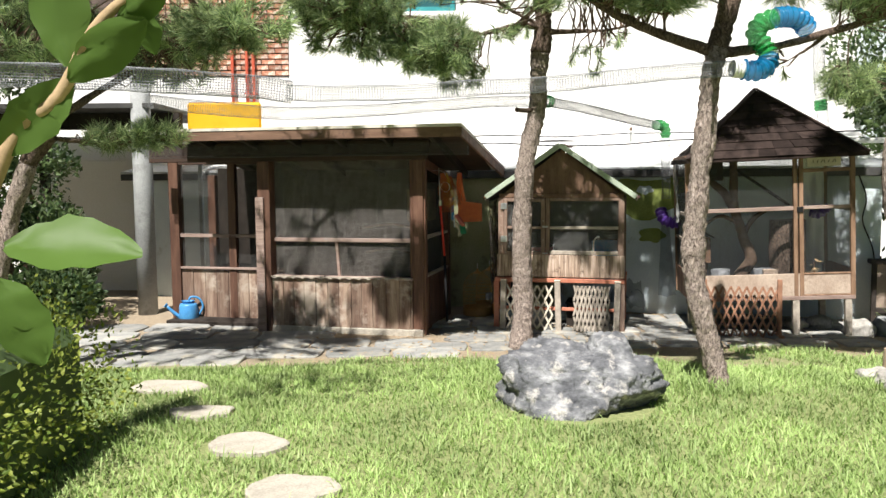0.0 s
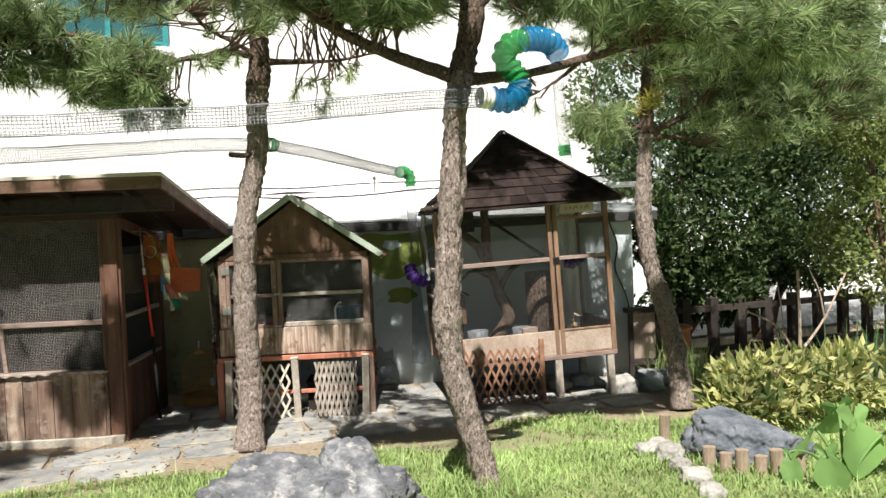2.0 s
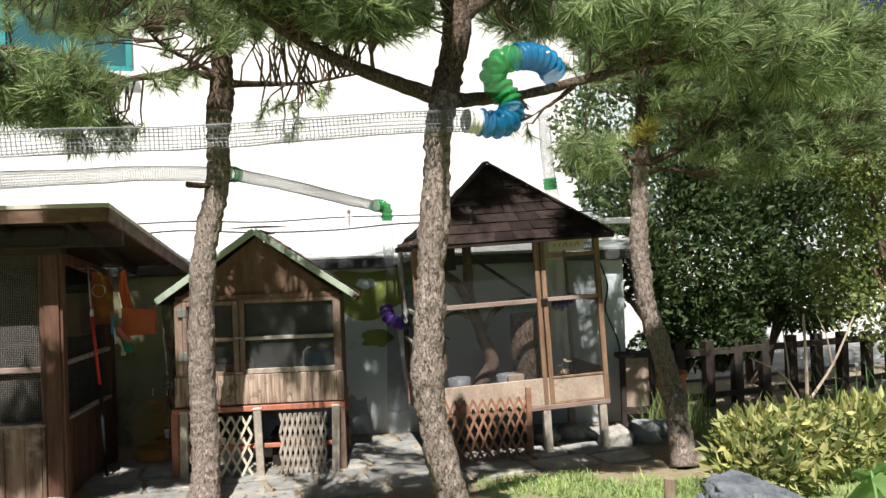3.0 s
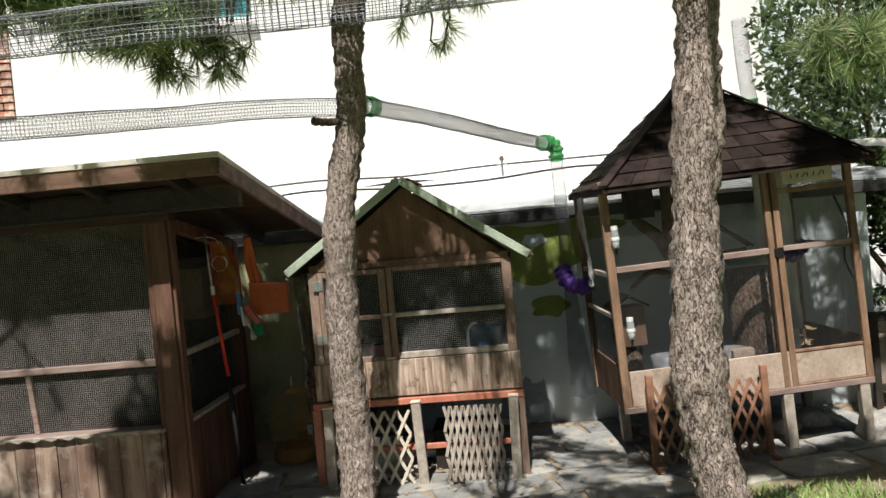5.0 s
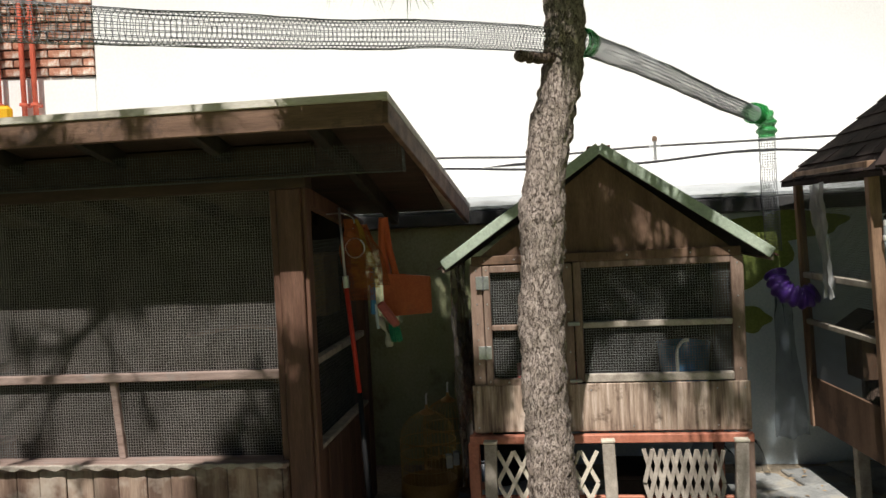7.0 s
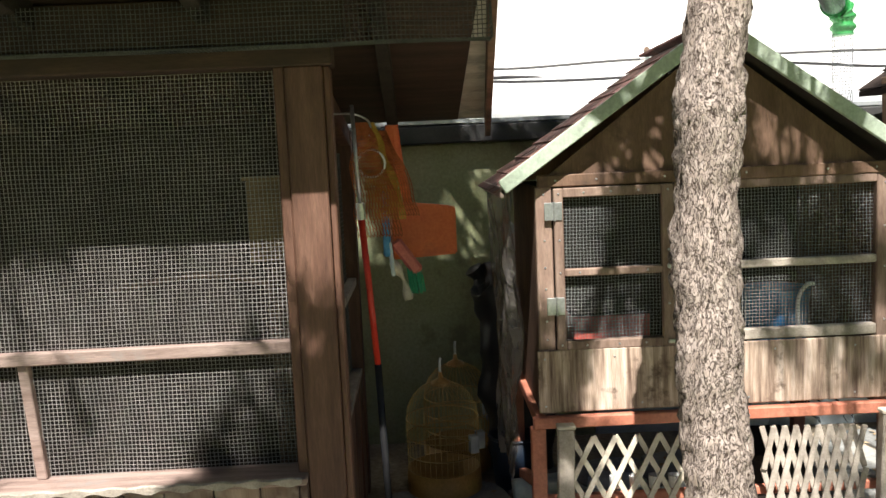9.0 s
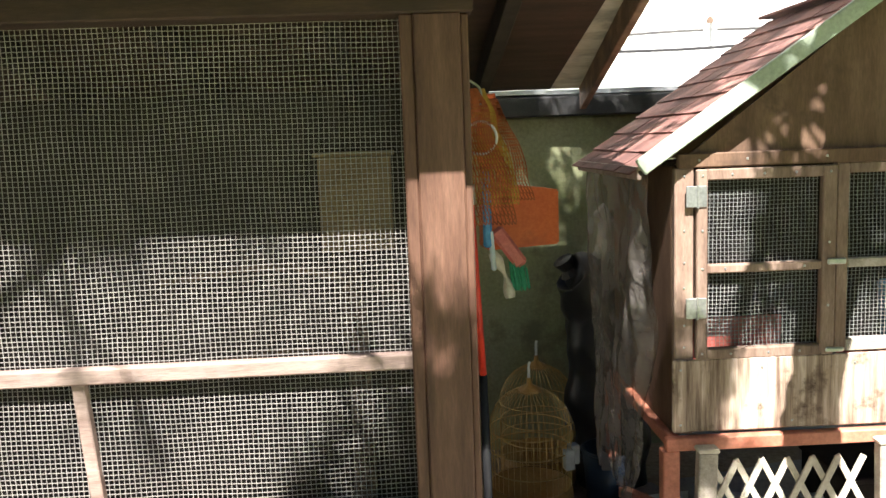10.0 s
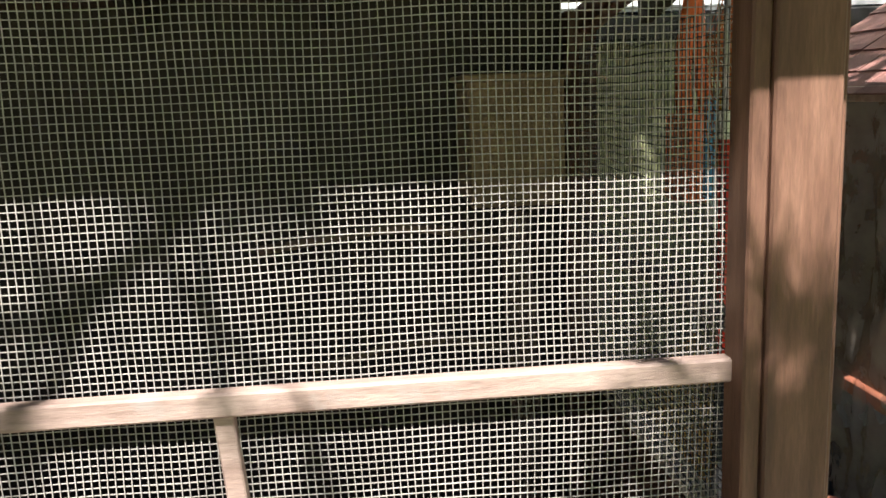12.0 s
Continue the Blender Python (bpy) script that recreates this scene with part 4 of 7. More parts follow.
# red stand
part("stand_rail", one_box(-0.71, 0.66, -0.035, 0.0, 0.50, 0.543), M_REDPAINT, hutch, "faded red bearer")
part("stand_rail", one_box(-0.71, 0.66, HD - 0.04, HD, 0.50, 0.543), M_REDPAINT, hutch)
part("stand_rail", one_box(-0.70, -0.66, 0.0, HD - 0.04, 0.50, 0.543), M_REDPAINT, hutch)
for x0, y0 in ((-0.72, -0.03), (-0.72, HD - 0.05), (0.60, HD - 0.05)):
    part("leg", one_box(x0, x0 + 0.055, y0, y0 + 0.05, -0.06, 0.50), M_REDPAINT, hutch)
part("leg", one_box(0.60, 0.66, -0.03, 0.02, -0.06, 0.50), M_HFRAME, hutch)
part("brace", one_box(-0.665, 0.60, -0.02, 0.005, 0.20, 0.235), M_REDPAINT, hutch)
part("brace", one_bar((-0.69, 0.0, 0.28), (-0.69, HD - 0.05, 0.05), 0.04, 0.04), M_REDPAINT, hutch)


def lattice(name, m, w, h, n, lean, material, label, group):
    """Folding trellis: two layers of crossing slats, each a part."""
    t = thing(name, m, label, "trellis", group)
    step = w / n
    for layer, s in ((0, 1), (1, -1)):
        for i in range(-lean, n + 1):
            a, b2 = i * step, (i + lean) * step
            x0, x1, z0, z1 = a, b2, 0.0, h
            if x0 < 0:
                z0 = h * (-x0) / (x1 - x0)
                x0 = 0
            if x1 > w:
                z1 = h * (w - a) / (b2 - a)
                x1 = w
            if z1 - z0 < 0.05:
                continue
            if s < 0:
                x0, x1 = w - x0, w - x1
            y = -0.006 + layer * 0.011 + rng.uniform(-0.001, 0.001)
            part("slat", one_bar((x0, y, z0), (x1, y, z1), 0.020, 0.008, 0.001, (0, 1, 0)), material, t)
    return t


lattice("trellis", HU @ pose(-0.575, -0.075, 0.0, -3), 0.49, 0.47, 6, 3, M_LAT_CREAM, "cream weathered folding trellis leaning under the hutch", "hutch trellises")
lattice("trellis", HU @ pose(0.135, -0.085, 0.0, -5, 0, -4), 0.37, 0.475, 9, 3, M_LAT_GREY, "grey folded trellis leaning under the hutch", "hutch trellises")
for x in (-0.645, -0.045, 0.545):
    p = thing("stake", HU @ pose(x, -0.07, -0.04, 0, rng.uniform(-2, 2)), "short grey weathered timber stake under the hutch", "stake", "hutch stakes")
    part("stake_body", one_box(0, 0.06, -0.04, 0.0, 0, 0.56), M_LAT_GREY, p)
    part("stake_cap", one_box(-0.004, 0.064, -0.044, 0.004, 0.56, 0.575), M_LAT_CREAM, p)
bk = thing("storage_basket", HU @ pose(-0.32, 0.3, -0.02), "grey plastic basket stored under the hutch", "basket")
part("basket", lathe(bmesh.new(), [(0, 0.0), (0.17, 0.0), (0.2, 0.2), (0.19, 0.2), (0.16, 0.012), (0, 0.012)], 20), M_CONCRETE, bk)
for i in range(4):
    c = thing("white_cup", HU @ pose(-0.40 + i * 0.075, 0.02, 0.24 - 0.003 * i), "small white cup on the brace under the hutch", "cup", "white cups")
    part("cup", lathe(bmesh.new(), [(0, 0), (0.02, 0), (0.024, 0.05), (0.021, 0.05), (0.017, 0.005), (0, 0.005)], 12), M_WHITEPLASTIC, c)
bx = thing("storage_crate", HU @ pose(0.25, 0.4, -0.03), "dark crate pushed under the hutch", "crate")
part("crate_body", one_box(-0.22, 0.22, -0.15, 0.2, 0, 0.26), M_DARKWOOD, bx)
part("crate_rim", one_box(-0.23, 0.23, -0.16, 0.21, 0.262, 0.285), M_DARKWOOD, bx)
hp = thing("hose_coil", HU @ pose(-0.45, 0.45, 0.02), "pale blue hose pipe lying under the hutch", "hose")
part("hose", tube(bmesh.new(), smooth_path([(-0.3, 0, 0.05), (0, 0.03, 0.06), (0.4, -0.02, 0.05), (0.7, 0, 0.05)], 6), 0.05, 10), M_BLUEWALL, hp, smooth=True)


def crumpled(bm, w, h, nx, ny, amp, seed, shape=None):
    """A hanging sheet with folds: x across, z down from 0."""
    g = []
    for j in range(ny + 1):
        row = []
        for i in range(nx + 1):
            u, v = i / nx, j / ny
            k = shape(u, v) if shape else 1.0
            x, z = w * (0.5 + (u - 0.5) * k), -h * v
            y = amp * (noise.noise((u * 4 + seed, v * 2, seed)) + 0.5 * noise.noise((u * 9, v * 5 + seed, 1)) + 0.25 * noise.noise((u * 22, v * 9, seed)) + 0.32 * (0.3 - abs(noise.noise((u * 7 + 2 * v, v * 6 - 3 * u, seed + 7)))) + 0.13 * (0.3 - abs(noise.noise((u * 15 - 4 * v, v * 13, seed + 3)))))
            if callable(shape):
                z -= 0.03 * noise.noise((u * 5, seed, 4)) * v
            row.append(bm.verts.new((x, y, z)))
        g.append(row)
    for a, b2 in zip(g, g[1:]):
        for i in range(nx):
            bm.faces.new((a[i], b2[i], b2[i + 1], a[i + 1]))
    return bm


sheet = thing("plastic_sheet", HU @ pose(-0.775, -0.03, 1.385, 0, 0, 90), "cloudy plastic sheet hanging down the hutch side", "plastic sheet")
part("film", crumpled(bmesh.new(), 0.80, 1.16, 60, 48, 0.045, 3.3, lambda u, v: 1 - 0.6 * max(0.0, v - 0.45) ** 1.4 * 2), M_SHEET, sheet, smooth=True)

# ---- corner between shed and hutch: cages, tools ----


def bird_cage(m):
    c = thing("bird_cage", m, "domed brass wire bird cage on an amber tray", "bird cage", "domed bird cages")
    R, H = 0.165, 0.44
    part("tray", lathe(bmesh.new(), [(0, 0.0), (R, 0.0), (R + 0.008, 0.02), (R + 0.004, 0.13), (R - 0.006, 0.13), (R - 0.01, 0.02), (0, 0.02)], 36), M_AMBER, c, "amber plastic tray", True)
    bm = bmesh.new()
    for i in range(40):
        a = 2 * math.pi * i / 40
        ca, sa = math.cos(a) * R, math.sin(a) * R
        pts = [(ca, sa, 0.12), (ca, sa, 0.36)] + [(ca * math.cos(q), sa * math.cos(q), 0.36 + 0.17 * math.sin(q)) for q in (0.3, 0.6, 0.9, 1.2, 1.45)]
        tube(bm, pts, 0.0013, 4)
    o = part("bars", bm, M_BRASS, c)
    o["kind"] = "stuff"
    for z, r in ((0.2, R), (0.28, R), (0.36, R)):
        part("hoop", lathe(bmesh.new(), [(r, z), (r + 0.003, z + 0.003), (r, z + 0.006), (r - 0.003, z + 0.003), (r, z)], 36), M_BRASS, c)
    part("cap", lathe(bmesh.new(), [(0.05, 0.515), (0.04, 0.53), (0.012, 0.545), (0.008, 0.57), (0, 0.572)], 16), M_AMBER, c, smooth=True)
    part("hook", tube(bmesh.new(), smooth_path([(0, 0, 0.57), (0, 0, 0.62), (0.006, 0, 0.635)], 4), 0.006, 6), M_WHITEPLASTIC, c)
    for a in (0.5, -0.9):
        part("feeder", one_box(-0.02, 0.02, -0.02, 0.02, 0.22, 0.30, 0.004, pose(math.cos(a) * (R + 0.01), -math.sin(abs(a)) * R, 0)), M_BOTTLE, c)
    return c


bird_cage(pose(0.40, 9.62, -0.02))
bird_cage(pose(0.56, 9.93, -0.02, 0, 0, 40))

pole = thing("telescopic_pole", SH, "red and black telescopic pole hung on the shed side", "pole")
part("upper_tube", tube(bmesh.new(), [(0.085, 0.58, 1.34), (0.075, 0.56, 1.72)], 0.007, 8), M_STEEL, pole, smooth=True)
part("red_tube", tube(bmesh.new(), [(0.115, 0.64, 0.76), (0.085, 0.58, 1.34)], 0.0125, 10), M_REDPOLE, pole, "bright red tube", True)
part("lower_tube", tube(bmesh.new(), [(0.13, 0.70, 0.02), (0.115, 0.64, 0.76)], 0.014, 10), M_BLACK, pole, smooth=True)
part("joint", tube(bmesh.new(), [(0.087, 0.585, 1.31), (0.085, 0.58, 1.37)], 0.016, 10), M_STEEL, pole)

net = thing("catch_net", SH @ pose(0.13, 0.62, 1.66), "orange and yellow catching net hung on a hook", "net")
for k, (mat, x0, w, h, sd) in enumerate(((M_NETO, -0.03, 0.16, 0.42, 1.0), (M_NETY, 0.0, 0.13, 0.36, 4.0), (M_NETO, 0.05, 0.14, 0.32, 6.5))):
    verts, faces = [], []
    nx, ny = 14, 34

    def spot(i, j):
        u, v = i / nx, j / ny
        wid = w * (0.25 + 0.75 * math.sin(min(1, v * 1.2) * 1.5))
        return Vector((x0 + (u - 0.5) * wid + 0.05 * v + 0.02 * noise.noise((v * 4, sd, 0)), 0.03 * k + 0.03 * noise.noise((u * 3, v * 4, sd)), -h * v - 0.03 * (k == 2)))

    for i in range(nx + 1):
        for j in range(ny):
            for (a, b2) in ((spot(i, j), spot(min(nx, i + (j % 2)), j + 1)), (spot(i, j), spot(max(0, i - 1 + (j % 2)), j + 1))):
                n0 = len(verts)
                s = Vector((0.0015, 0, 0.0007))
                verts += [a - s, a + s, b2 + s, b2 - s]
                faces.append((n0, n0 + 1, n0 + 2, n0 + 3))
    o = data_part("netting", verts, faces, mat, net, "orange netting" if mat is M_NETO else "yellow netting")
    o["kind"] = "stuff"
part("ring", lathe(bmesh.new(), [(0.05, 0), (0.054, 0.004), (0.05, 0.008), (0.046, 0.004), (0.05, 0)], 20, pose(0, 0.02, -0.15, 90)), M_WHITEPLASTIC, net)
part("hook", tube(bmesh.new(), smooth_path([(-0.12, -0.06, 0.03), (-0.05, 0, 0.03), (0.0, 0.01, 0.0), (0.0, 0, -0.05)], 5), 0.004, 6), M_STEEL, net)

scoop = thing("orange_scoop", SH @ pose(0.30, 1.12, 1.105, 0, 0, 8), "orange plastic long handled scoop hung by its straps", "dustpan")
bm = bmesh.new()
W0, W1, D, Hh = 0.125, 0.145, 0.14, 0.245
outer = [[(-W0, -D / 2, 0), (W0 + 0.02, -D / 2, 0.01), (W0 + 0.02, D / 2, 0.01), (-W0, D / 2, 0)],
         [(-W1 + 0.02, -D / 2, Hh), (W1, -D / 2, Hh - 0.035), (W1, D / 2, Hh - 0.035), (-W1 + 0.02, D / 2, Hh)]]
v0 = [bm.verts.new(p) for p in outer[0]]
v1 = [bm.verts.new(p) for p in outer[1]]
v2 = [bm.verts.new((p[0] * 0.94, p[1] * 0.92, p[2])) for p in outer[1]]
v3 = [bm.verts.new((p[0] * 0.94, p[1] * 0.92, p[2] + 0.012)) for p in outer[0]]
bm.faces.new(list(reversed(v0)))
bm.faces.new(v3)
for i in range(4):
    j = (i + 1) % 4
    bm.faces.new((v0[i], v0[j], v1[j], v1[i]))
    bm.faces.new((v1[i], v1[j], v2[j], v2[i]))
    bm.faces.new((v2[i], v2[j], v3[j], v3[i]))
bmesh.ops.bevel(bm, geom=list(bm.edges), offset=0.006, segments=2, affect="EDGES")
part("tub", bm, M_ORANGE, scoop, smooth=False)
part("strap", tube(bmesh.new(), smooth_path([(-0.10, 0, 0.23), (-0.12, -0.02, 0.38), (-0.11, -0.05, 0.56)], 6), 0.024, 8), M_ORANGE, scoop)
part("strap", tube(bmesh.new(), smooth_path([(-0.05, -0.03, 0.23), (-0.08, -0.04, 0.38), (-0.10, -0.05, 0.56)], 6), 0.02, 8), M_ORANGE, scoop)
bmop = thing("cleaning_brush", SH @ pose(0.165, 0.85, 0), "blue plastic brush handle hung on the shed side", "brush")
part("handle", one_bar((0, 0, 1.14), (0.0, 0.0, 1.40), 0.03, 0.02, 0.008), M_BLUE, bmop)
part("neck", one_bar((0.02, 0.01, 1.06), (0.01, 0.0, 1.2), 0.02, 0.016, 0.006), M_BLUEWALL, bmop)
brush = thing("dust_brush", SH @ pose(0.245, 0.88, 1.0), "red dust brush with green bristles hung beside the scoop", "brush")
bm = one_bar((-0.05, 0, 0.20), (0.04, 0, 0.07), 0.05, 0.024, 0.01, (0, 1, 0))
part("back", bm, M_PINK, brush)
bm = bmesh.new()
for i in range(60):
    x, y = -0.005 + 0.06 * rng.random(), rng.uniform(-0.012, 0.012)
    tube(bm, [(x, y, 0.08 + rng.uniform(-0.01, 0.01) - x * 0.4), (x + 0.01, y * 1.4, -0.01 + rng.uniform(-0.008, 0.008))], 0.0022, 4)
part("bristles", bm, M_GREENPL, brush, "green bristles")["kind"] = "stuff"
cl = thing("pale_rag", SH @ pose(0.18, 0.87, 1.12), "pale twisted rag hanging from the tools", "rag")
part("cloth", tube(bmesh.new(), smooth_path([(0, 0, 0), (0.03, 0, -0.05), (0.05, 0.01, -0.1), (0.06, 0, -0.16)], 6), lambda k: 0.014 + 0.008 * math.sin(k * 9), 8), M_CLOTH, cl, smooth=True)
bag = thing("black_sack", pose(0.80, 9.78, -0.02), "black plastic sack slumped against the wall", "sack")
part("sack_body", tube(bmesh.new(), smooth_path([(0.05, 0, 0.0), (0.03, 0, 0.3), (0.0, 0, 0.62), (-0.04, 0, 0.86), (-0.1, 0.0, 0.96), (-0.13, 0, 0.97)], 6), lambda k: 0.15 * (1 - 0.75 * k * k) + 0.02, 18, lambda k, a, p: 0.05 * noise.noise(p * 6) + 0.02 * noise.noise(p * 16)), M_BLACK, bag, smooth=True)
part("tied_neck", lathe(bmesh.new(), [(0.0, 0.0), (0.05, 0.004), (0.03, 0.03), (0.045, 0.075), (0.02, 0.085), (0, 0.08)], 14, pose(-0.13, 0, 0.95, 0, -35)), M_BLACK, bag)
wb = thing("white_plastic_bag", pose(0.80, 9.74, 0.93, 0, 0, -12), "crumpled white plastic bag lying on the black sack", "bag")
part("bag_body", tube(bmesh.new(), smooth_path([(0.01, 0, 0.0), (0.02, 0, 0.07), (0.035, 0.0, 0.15), (0.02, 0.01, 0.22)], 6), lambda k: 0.075 * (1 - 0.45 * k), 18, lambda k, a, p: 0.03 * noise.noise(p * 14) + 0.012 * noise.noise(p * 34)), M_WHITEPLASTIC, wb, smooth=True)
part("bag_neck", tube(bmesh.new(), smooth_path([(0.02, 0.01, 0.21), (0.0, 0.0, 0.25), (-0.02, 0.0, 0.27)], 4), lambda k: 0.022 + 0.012 * k, 12, lambda k, a, p: 0.006 * noise.noise(p * 40)), M_WHITEPLASTIC, wb, smooth=True)
bt = thing("blue_bucket", pose(0.72, 9.55, -0.02), "dark blue bucket beside the cages", "bucket")
part("bucket_body", lathe(bmesh.new(), [(0, 0), (0.09, 0), (0.115, 0.26), (0.105, 0.26), (0.08, 0.012), (0, 0.012)], 24), M_NAVY, bt, smooth=True)
part("rim", lathe(bmesh.new(), [(0.115, 0.25), (0.122, 0.255), (0.115, 0.262), (0.108, 0.255), (0.115, 0.25)], 24), M_NAVY, bt)
can = thing("watering_can", pose(-2.93, 9.42, ground_z(-2.93, 9.42), 0, 0, 20), "light blue plastic watering can on the paving", "watering can")
part("can_body", lathe(bmesh.new(), [(0, 0.02), (0.105, 0.02), (0.11, 0.03), (0.10, 0.20), (0.09, 0.22), (0.05, 0.225), (0.045, 0.22), (0, 0.215)], 24), M_BLUE, can, smooth=True)
part("spout", tube(bmesh.new(), smooth_path([(-0.09, 0, 0.06), (-0.17, 0, 0.13), (-0.235, 0, 0.2)], 6), lambda k: 0.024 - 0.008 * k, 10), M_BLUE, can, smooth=True)
part("rose", lathe(bmesh.new(), [(0.012, 0), (0.03, 0.03), (0.0, 0.032)], 14, pose(-0.23, 0, 0.195, 0, -45)), M_BLUE, can)
part("handle", tube(bmesh.new(), smooth_path([(0.0, 0, 0.22), (0.03, 0, 0.29), (0.12, 0, 0.27), (0.16, 0, 0.17), (0.1, 0, 0.06)], 6), 0.012, 8), M_BLUE, can, smooth=True)
part("rim", lathe(bmesh.new(), [(0.05, 0.215), (0.075, 0.25), (0.07, 0.25), (0.045, 0.22)], 20), M_BLUE, can)

# ---- small aviary on legs ----
AV = pose(2.59, 8.44, 0, 0, 0, -8.5) @ pose(0, 0, 0.33, 0, -2.2, 0) @ pose(0, 0, -0.33)
av = thing("garden_aviary", AV, "tall timber aviary with dark hipped roof on legs", "aviary")
AD = 0.95
AW = 1.56
for x0, w in ((-0.07, 0.055), (0.975, 0.04), (1.03, 0.04), (1.515, 0.045)):
    part("front_post", one_box(x0, x0 + w, 0.0, 0.045, 0.32, 1.82), M_AVWOOD, av)
for x0 in (-0.07, 1.515):
    part("back_post", one_box(x0, x0 + 0.045, AD - 0.045, AD, 0.32, 1.82), M_AVWOOD, av)
part("top_rail", one_box(-0.07, AW, 0.002, 0.042, 1.78, 1.82), M_AVWOOD, av)
part("mid_rail", one_box(-0.015, 0.975, 0.0, 0.03, 1.225, 1.265), M_RAIL, av)
part("bottom_rail", one_box(-0.07, AW, -0.004, 0.04, 0.315, 0.355), M_RAIL, av)
part("front_panel", one_box(-0.01, 1.03, 0.004, 0.02, 0.355, 0.585), M_AVPANEL, av, "greyish plywood lower panel")
dr = part("door", one_box(1.07, 1.515, 0.006, 0.03, 1.23, 1.265), M_RAIL, av, "narrow mesh door")
for z0, z1 in ((0.355, 0.37), (0.57, 0.59), (1.60, 1.635), (1.74, 1.78)):
    part("door_rail", one_box(1.07, 1.515, 0.006, 0.03, z0, z1), M_AVWOOD, dr)
part("door_panel", one_box(1.07, 1.515, 0.012, 0.022, 0.37, 0.57), M_AVPANEL, dr)
part("door_latch", one_box(1.005, 1.065, -0.012, -0.001, 1.2, 1.26), M_BLACK, dr)
part("side_panel", one_box(-0.06, -0.045, 0.045, AD, 0.33, 0.62), M_HUTCH, av)
part("side_panel", one_box(1.535, 1.55, 0.045, AD, 0.33, 0.62), M_HUTCH, av)
part("side_rail", one_box(-0.065, -0.03, 0.045, AD, 1.2, 1.235), M_LAT_GREY, av)
part("side_rail", one_box(-0.065, -0.03, 0.045, AD, 0.93, 0.96), M_LAT_GREY, av)
part("side_rail", one_box(-0.065, -0.03, 0.045, AD, 1.78, 1.82), M_AVWOOD, av)
part("side_rail", one_box(1.52, 1.555, 0.045, AD, 1.2, 1.235), M_LAT_GREY, av)
part("side_rail", one_box(1.52, 1.555, 0.045, AD, 1.78, 1.82), M_AVWOOD, av)
part("floor_board", one_box(-0.05, 1.53, 0.03, AD, 0.36, 0.385), M_DARKWOOD, av)
wire_panel("front_mesh", 0.98, 1.19, M_WIRE_DARK, av, (-0.012, 0.032, 0.585), seed=31, thick=0.0011)
wire_panel("front_mesh", 0.445, 1.19, M_WIRE_DARK, av, (1.07, 0.032, 0.585), seed=32, thick=0.0011)
wire_panel("side_mesh", AD - 0.09, 1.16, M_WIRE_DARK, av, (-0.05, 0.045, 0.62), seed=33, ax=(0, 1, 0), thick=0.0011)
wire_panel("side_mesh", AD - 0.09, 1.16, M_WIRE_DARK, av, (1.54, 0.045, 0.62), seed=34, ax=(0, 1, 0), thick=0.0013)
AVG = pose(2.53, 8.44, 0, 0, 0, -8.5)
for x0, y0 in ((0.96, 0.0), (1.46, 0.0), (0.0, 0.5), (1.46, AD - 0.08)):
    part("leg", one_box(x0, x0 + 0.065, y0, y0 + 0.06, -0.09, 0.315), M_LAT_GREY, av)
# hipped roof
RC = Vector((0.74, 0.52, 2.48))
E0 = [(-0.075, -0.16, 1.765), (1.64, -0.16, 1.765), (1.64, 1.12, 1.765), (-0.075, 1.12, 1.765)]
bm = bmesh.new()
vt = bm.verts.new(RC)
vt2 = bm.verts.new(RC - Vector((0, 0, 0.03)))
a1 = [bm.verts.new(p) for p in E0]
a2 = [bm.verts.new((p[0], p[1], p[2] - 0.025)) for p in E0]
for i in range(4):
    j = (i + 1) % 4
    bm.faces.new((vt, a1[i], a1[j]))
    bm.faces.new((vt2, a2[j], a2[i]))
    bm.faces.new((a1[j], a1[i], a2[i], a2[j]))
part("roof_deck", bm, M_DARKSHINGLE, av)
for i in (0, 1, 3):
    p, q = Vector(E0[i]), Vector(E0[(i + 1) % 4])
    nrm = (q - p).cross(RC - p).normalized()
    if nrm.z < 0:
        nrm = -nrm
    rows = 9
    for r in range(rows):
        k0, k1 = r / rows, (r + 1) / rows
        a, b2 = p.lerp(RC, k0), q.lerp(RC, k0)
        c, d2 = p.lerp(RC, min(1, k1 + 0.03)), q.lerp(RC, min(1, k1 + 0.03))
        ln = (b2 - a).length
        n = max(1, int(ln / 0.17))
        for s in range(n):
            u0, u1 = s / n, (s + 1) / n
            l0, l1 = 0.013 + rng.uniform(0, 0.006), 0.004
            bm = bmesh.new()
            g = 0.002 / max(ln, 0.1)
            lo = [a.lerp(b2, u0 + g) + nrm * l0, a.lerp(b2, u1 - g) + nrm * (l0 + rng.uniform(-0.003, 0.003))]
            hi = [c.lerp(d2, u1 - g) + nrm * l1, c.lerp(d2, u0 + g) + nrm * l1]
            vv = [bm.verts.new(x) for x in lo + hi]
            ww = [bm.verts.new(x - nrm * 0.006) for x in lo + hi]
            bm.faces.new(vv)
            bm.faces.new(list(reversed(ww)))
            for e in range(4):
                f = (e + 1) % 4
                bm.faces.new((vv[f], vv[e], ww[e], ww[f]))
            part("shingle", bm, M_DARKSHINGLE, av)
for i in (0, 1):
    part("hip_cap", one_bar(Vector(E0[i]) + Vector((0, 0, 0.02)), RC + Vector((0, 0, 0.022)), 0.07, 0.012, 0.002), M_DARKSHINGLE, av)
